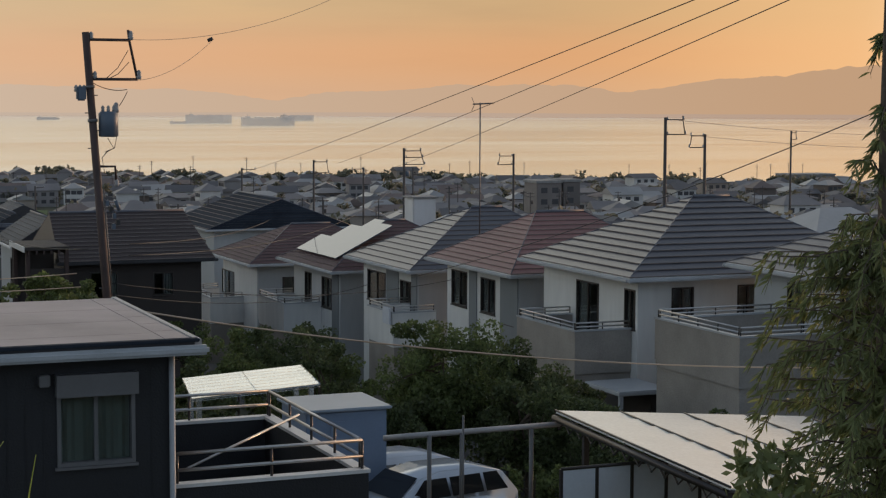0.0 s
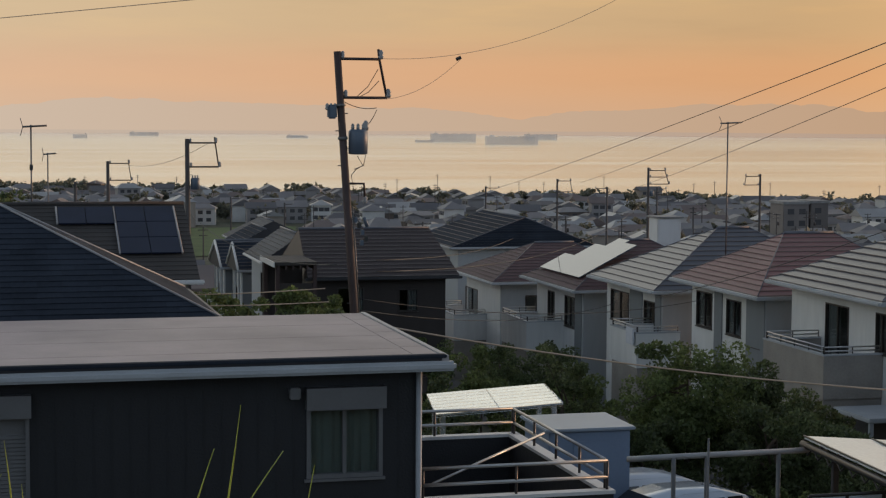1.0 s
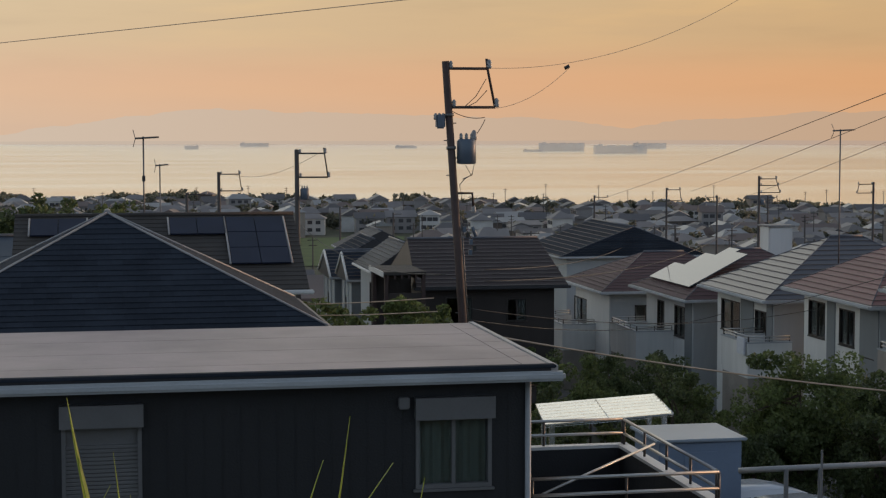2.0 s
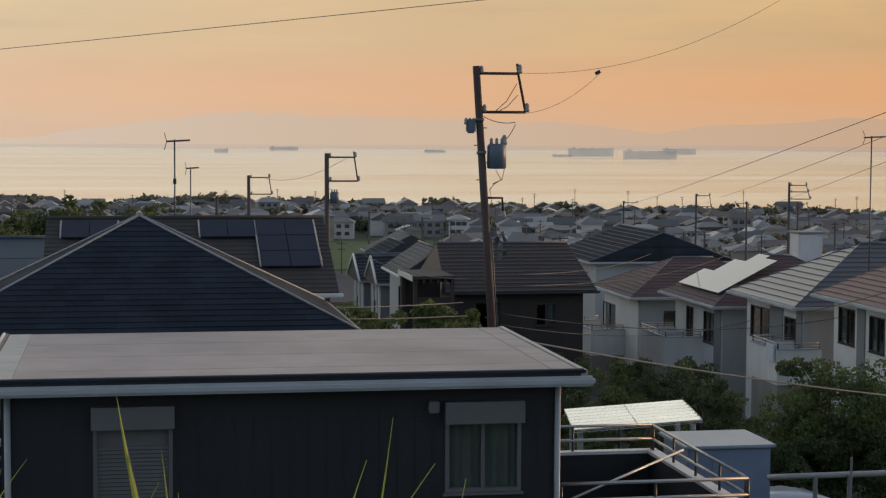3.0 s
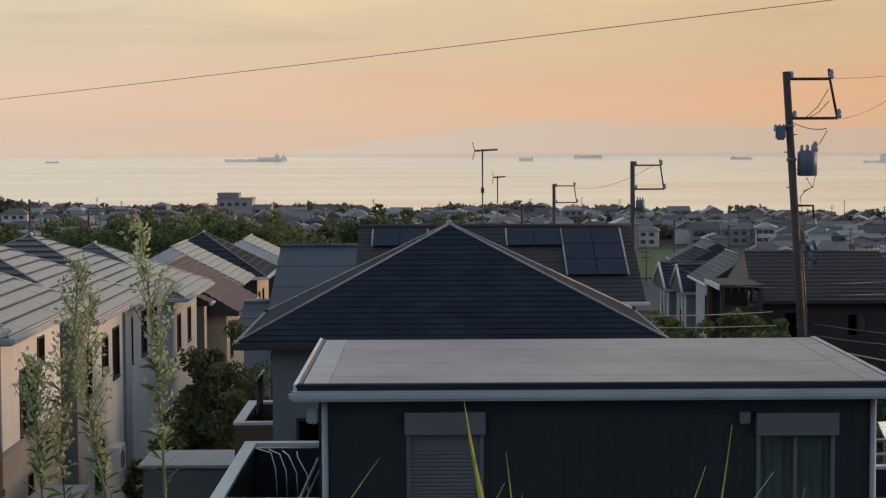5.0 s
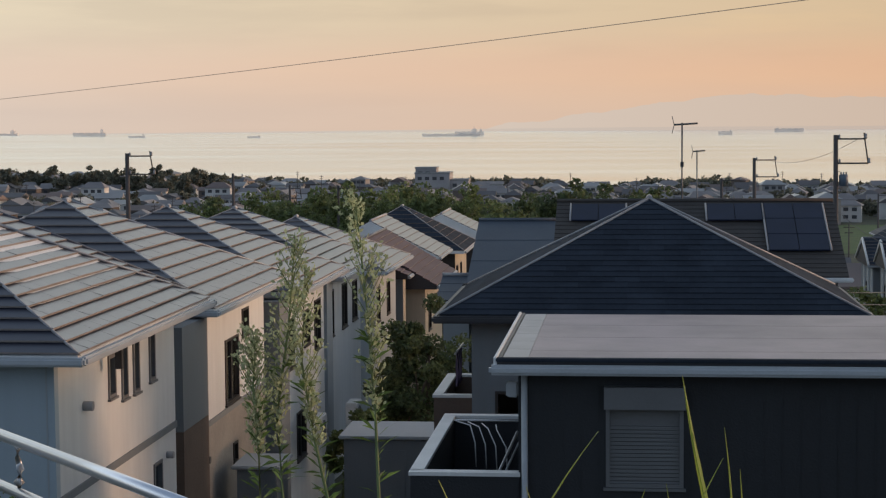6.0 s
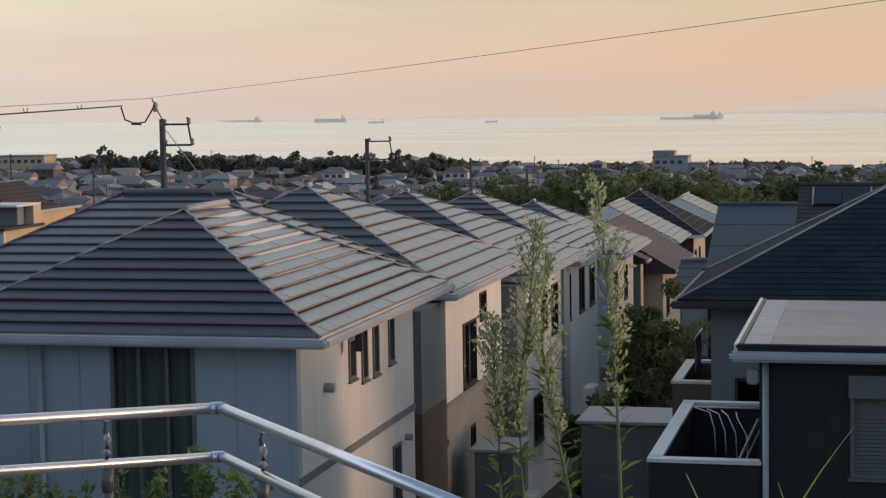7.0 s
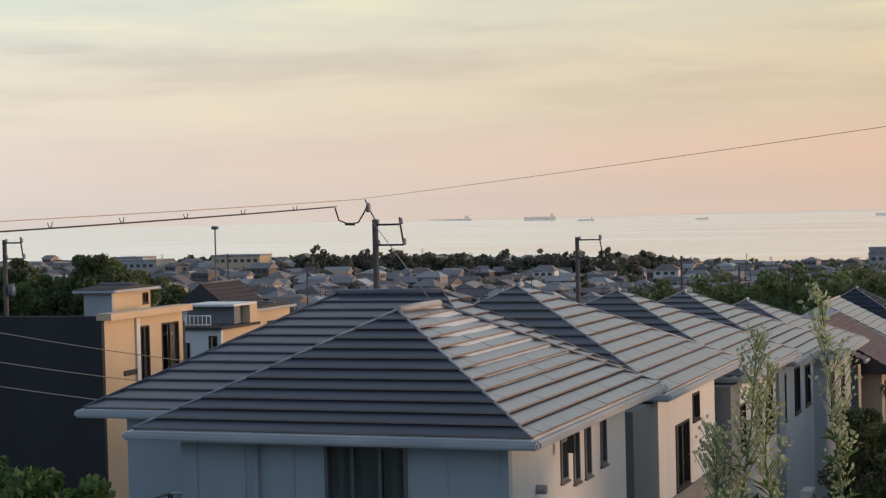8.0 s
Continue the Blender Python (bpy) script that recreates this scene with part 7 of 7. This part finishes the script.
def weed(pts, seed, head, label):
    """A tall flowering weed: stalk, narrow leaves and a branching panicle of small heads."""
    rng = random.Random(seed)
    w = thing("tall_weed", pts[0], label, "weed", "tall weeds")
    n = len(pts)
    part("stalk", tubed(pts, [0.0075 - 0.005 * i / (n - 1) for i in range(n)], 7), STALK, w)
    v, f = [], []

    def leaf(p, d, ln, wd):
        d = Vector(d).normalized()
        s = d.cross(Vector((rng.uniform(-1, 1), rng.uniform(-1, 1), rng.uniform(-1, 1)))).normalized() * wd
        k = len(v)
        p = Vector(p)
        m = p + d * ln * 0.5 + Vector((0, 0, ln * 0.08))
        v.extend([tuple(p), tuple(m + s), tuple(p + d * ln), tuple(m - s)])
        f.append((k, k + 1, k + 2, k + 3))

    def point(t):
        t *= n - 1
        i = min(int(t), n - 2)
        return Vector(lerp(pts[i], pts[i + 1], t - i))
    twigs = bmesh.new()
    sv, sf = [], []
    for k in range(64):
        t = rng.uniform(0.02, head + 0.25)
        a = rng.uniform(0, 6.28)
        leaf(point(t), (math.cos(a), math.sin(a), rng.uniform(0.1, 0.9)), rng.uniform(0.05, 0.12) * (1.15 - t * 0.6), 0.006)
    part_leaves = (v, f)
    v, f = sv, sf
    for k in range(58):
        t = head + (1 - head) * (k + rng.random()) / 58
        a = rng.uniform(0, 6.28)
        ln = 0.135 * math.sin(math.pi * min(0.12 + (1 - t) / (1 - head) * 0.80, 0.95)) * rng.uniform(0.55, 1.15)
        p = point(t)
        e = p + Vector((math.cos(a) * ln * 0.55, math.sin(a) * ln * 0.55, ln * 0.9))
        tube(twigs, [p, p.lerp(e, 0.5) + Vector((0, 0, -0.004)), e], [0.002, 0.0015, 0.001], 4, False)
        for j in range(11):
            q = p.lerp(e, rng.uniform(0.25, 1.05)) + Vector((rng.gauss(0, 0.009), rng.gauss(0, 0.009), rng.gauss(0, 0.011)))
            leaf(q, (rng.uniform(-1, 1), rng.uniform(-1, 1), rng.uniform(0.0, 1.4)), rng.uniform(0.014, 0.026), rng.uniform(0.0045, 0.0075))
    tagged(part("branching", twigs, STALK, w), kind="stuff")
    pieces("foliage", *part_leaves, LEAF_FRESH, w)
    tagged(pieces("panicle", sv, sf, SEED, w), kind="stuff")


weed([(-1.27, 5.8, 37.9), (-1.27, 5.8, 38.66), (-1.29, 5.8, 39.0), (-1.245, 5.8, 39.3), (-1.22, 5.8, 39.58)], 1, 0.40, "tall pale-headed weed on a roadside bank")
weed([(-1.10, 5.9, 37.9), (-1.13, 5.9, 38.66), (-1.18, 5.9, 38.9), (-1.22, 5.9, 39.16), (-1.205, 5.9, 39.46)], 2, 0.45, "tall pale-headed weed leaning on a roadside bank")
weed([(-1.36, 5.75, 37.9), (-1.34, 5.75, 38.66), (-1.345, 5.75, 38.9), (-1.36, 5.75, 39.1), (-1.35, 5.75, 39.25)], 3, 0.45, "shorter pale-headed weed on a roadside bank")
weed([(-0.93, 5.8, 37.9), (-0.94, 5.8, 38.67), (-0.95, 5.8, 39.0), (-0.975, 5.8, 39.36), (-1.01, 5.8, 39.72)], 4, 0.50, "tallest pale-headed weed on a roadside bank")


def low_plant(x, y, z, h, n, seed):
    rng = np.random.default_rng(seed)
    t = thing("roadside_plant", (x, y, z), "fresh green leafy plant behind a handrail", "plant", "roadside plants")
    st = bmesh.new()
    cen = []
    for k in range(n):
        tip = (x + rng.uniform(-0.16, 0.16), y + rng.uniform(-0.1, 0.1), z + h * rng.uniform(0.75, 1.05))
        tube(st, [(x + rng.uniform(-0.05, 0.05), y, z), tip], [0.005, 0.002], 5, False)
        cen += [lerp((x, y, z), tip, q) for q in (0.55, 0.7, 0.85, 1.0)]
    part("stems", st, STALK, t)
    v, f = leaf_cloud(rng, cen, [0.05] * len(cen), 12, 0.018, long=2.6)
    pieces("leaves", v, f, LEAF_FRESH, t)


for k, (x, h) in enumerate(((-3.62, 0.50), (-3.05, 0.50), (-2.80, 0.56), (-2.62, 0.62), (-2.45, 0.52), (-3.3, 0.46))):
    low_plant(x, 6.5, 38.0, h, 7, 100 + k)


def near_tree():
    """A young tree at the roadside with drooping narrow leaves."""
    rng = random.Random(8)
    t = thing("roadside_tree", (4.75, 6.1, 37.2), "young roadside tree with drooping narrow green leaves", "tree")
    part("trunk", tubed([(4.75, 6.1, 37.0), (4.72, 6.1, 38.4), (4.66, 6.08, 39.2), (4.62, 6.05, 39.9), (4.58, 6.0, 40.5)], [0.05, 0.04, 0.028, 0.015, 0.004], 9), BARK, t)
    v, f = [], []
    limbs = bmesh.new()

    def leaf(p, d, ln, wd):
        d = Vector(d).normalized()
        s = d.cross(Vector((rng.uniform(-1, 1), rng.uniform(-1, 1), rng.uniform(-0.3, 0.3))))
        s = s.normalized() * wd
        up = d.cross(s).normalized() * wd * 0.35
        p = Vector(p)
        m1, m2, e = p + d * ln * 0.35, p + d * ln * 0.7 + Vector((0, 0, -ln * 0.06)), p + d * ln + Vector((0, 0, -ln * 0.16))
        k = len(v)
        v.extend(tuple(q) for q in (p, m1 + s + up, m1, m1 - s + up, m2 + s * 0.8 + up, m2, m2 - s * 0.8 + up, e))
        f.extend([(k, k + 1, k + 2), (k, k + 2, k + 3), (k + 1, k + 4, k + 5, k + 2), (k + 2, k + 5, k + 6, k + 3), (k + 4, k + 7, k + 5), (k + 5, k + 7, k + 6)])
    for b in range(310):
        z = 37.8 + 1.62 * rng.random() ** 0.85 if b < 296 else rng.uniform(39.35, 40.3)
        q = Vector((4.74 - max(z - 38.4, 0) * 0.045, 6.08, z))
        a = rng.uniform(0, 6.28)
        reach = float(np.interp(z, (38.2, 39.25, 39.7, 40.3), (0.64, 0.55, 0.20, 0.10))) * rng.uniform(0.35, 1.05)
        e = q + Vector((math.cos(a) * reach, math.sin(a) * reach, rng.uniform(-0.05, 0.16)))
        mid = q.lerp(e, 0.55) + Vector((0, 0, 0.06))
        e2 = e + Vector((math.cos(a) * 0.05, math.sin(a) * 0.05, -0.12))
        tube(limbs, [q, mid, e, e2], [0.006, 0.004, 0.0025, 0.0015], 5, False)
        for j in range(58):
            s = rng.random()
            p = q.lerp(mid, s * 2.5) if s < 0.4 else (mid.lerp(e, (s - 0.4) / 0.4) if s < 0.8 else e.lerp(e2, (s - 0.8) / 0.2))
            aa = a + rng.uniform(-1.4, 1.4)
            leaf(p, (math.cos(aa), math.sin(aa), rng.uniform(-1.8, 0.1)), rng.uniform(0.04, 0.072), rng.uniform(0.0045, 0.0075))
    part("limb", limbs, BARK, t)
    pieces("crown", v, f, LEAF_NEAR, t)


near_tree()
lp = thing("roadside_shrub", (4.0, 6.0, 38.0), "leafy green shrub at the roadside", "shrub")
_rng = np.random.default_rng(77)
_c = [(4.02 + _rng.uniform(-0.14, 0.2), 6.0 + _rng.uniform(-0.1, 0.1), 38.15 + 0.45 * _rng.random()) for _ in range(40)]
_v, _f = leaf_cloud(_rng, _c, [0.07] * 40, 14, 0.03, long=2.4, droop=0.5)
pieces("leaves", _v, _f, LEAF_NEAR, lp)
part("stems", tubed([(4.05, 6, 37.9), (4.02, 6, 38.55)], [0.008, 0.003], 6), STALK, lp)
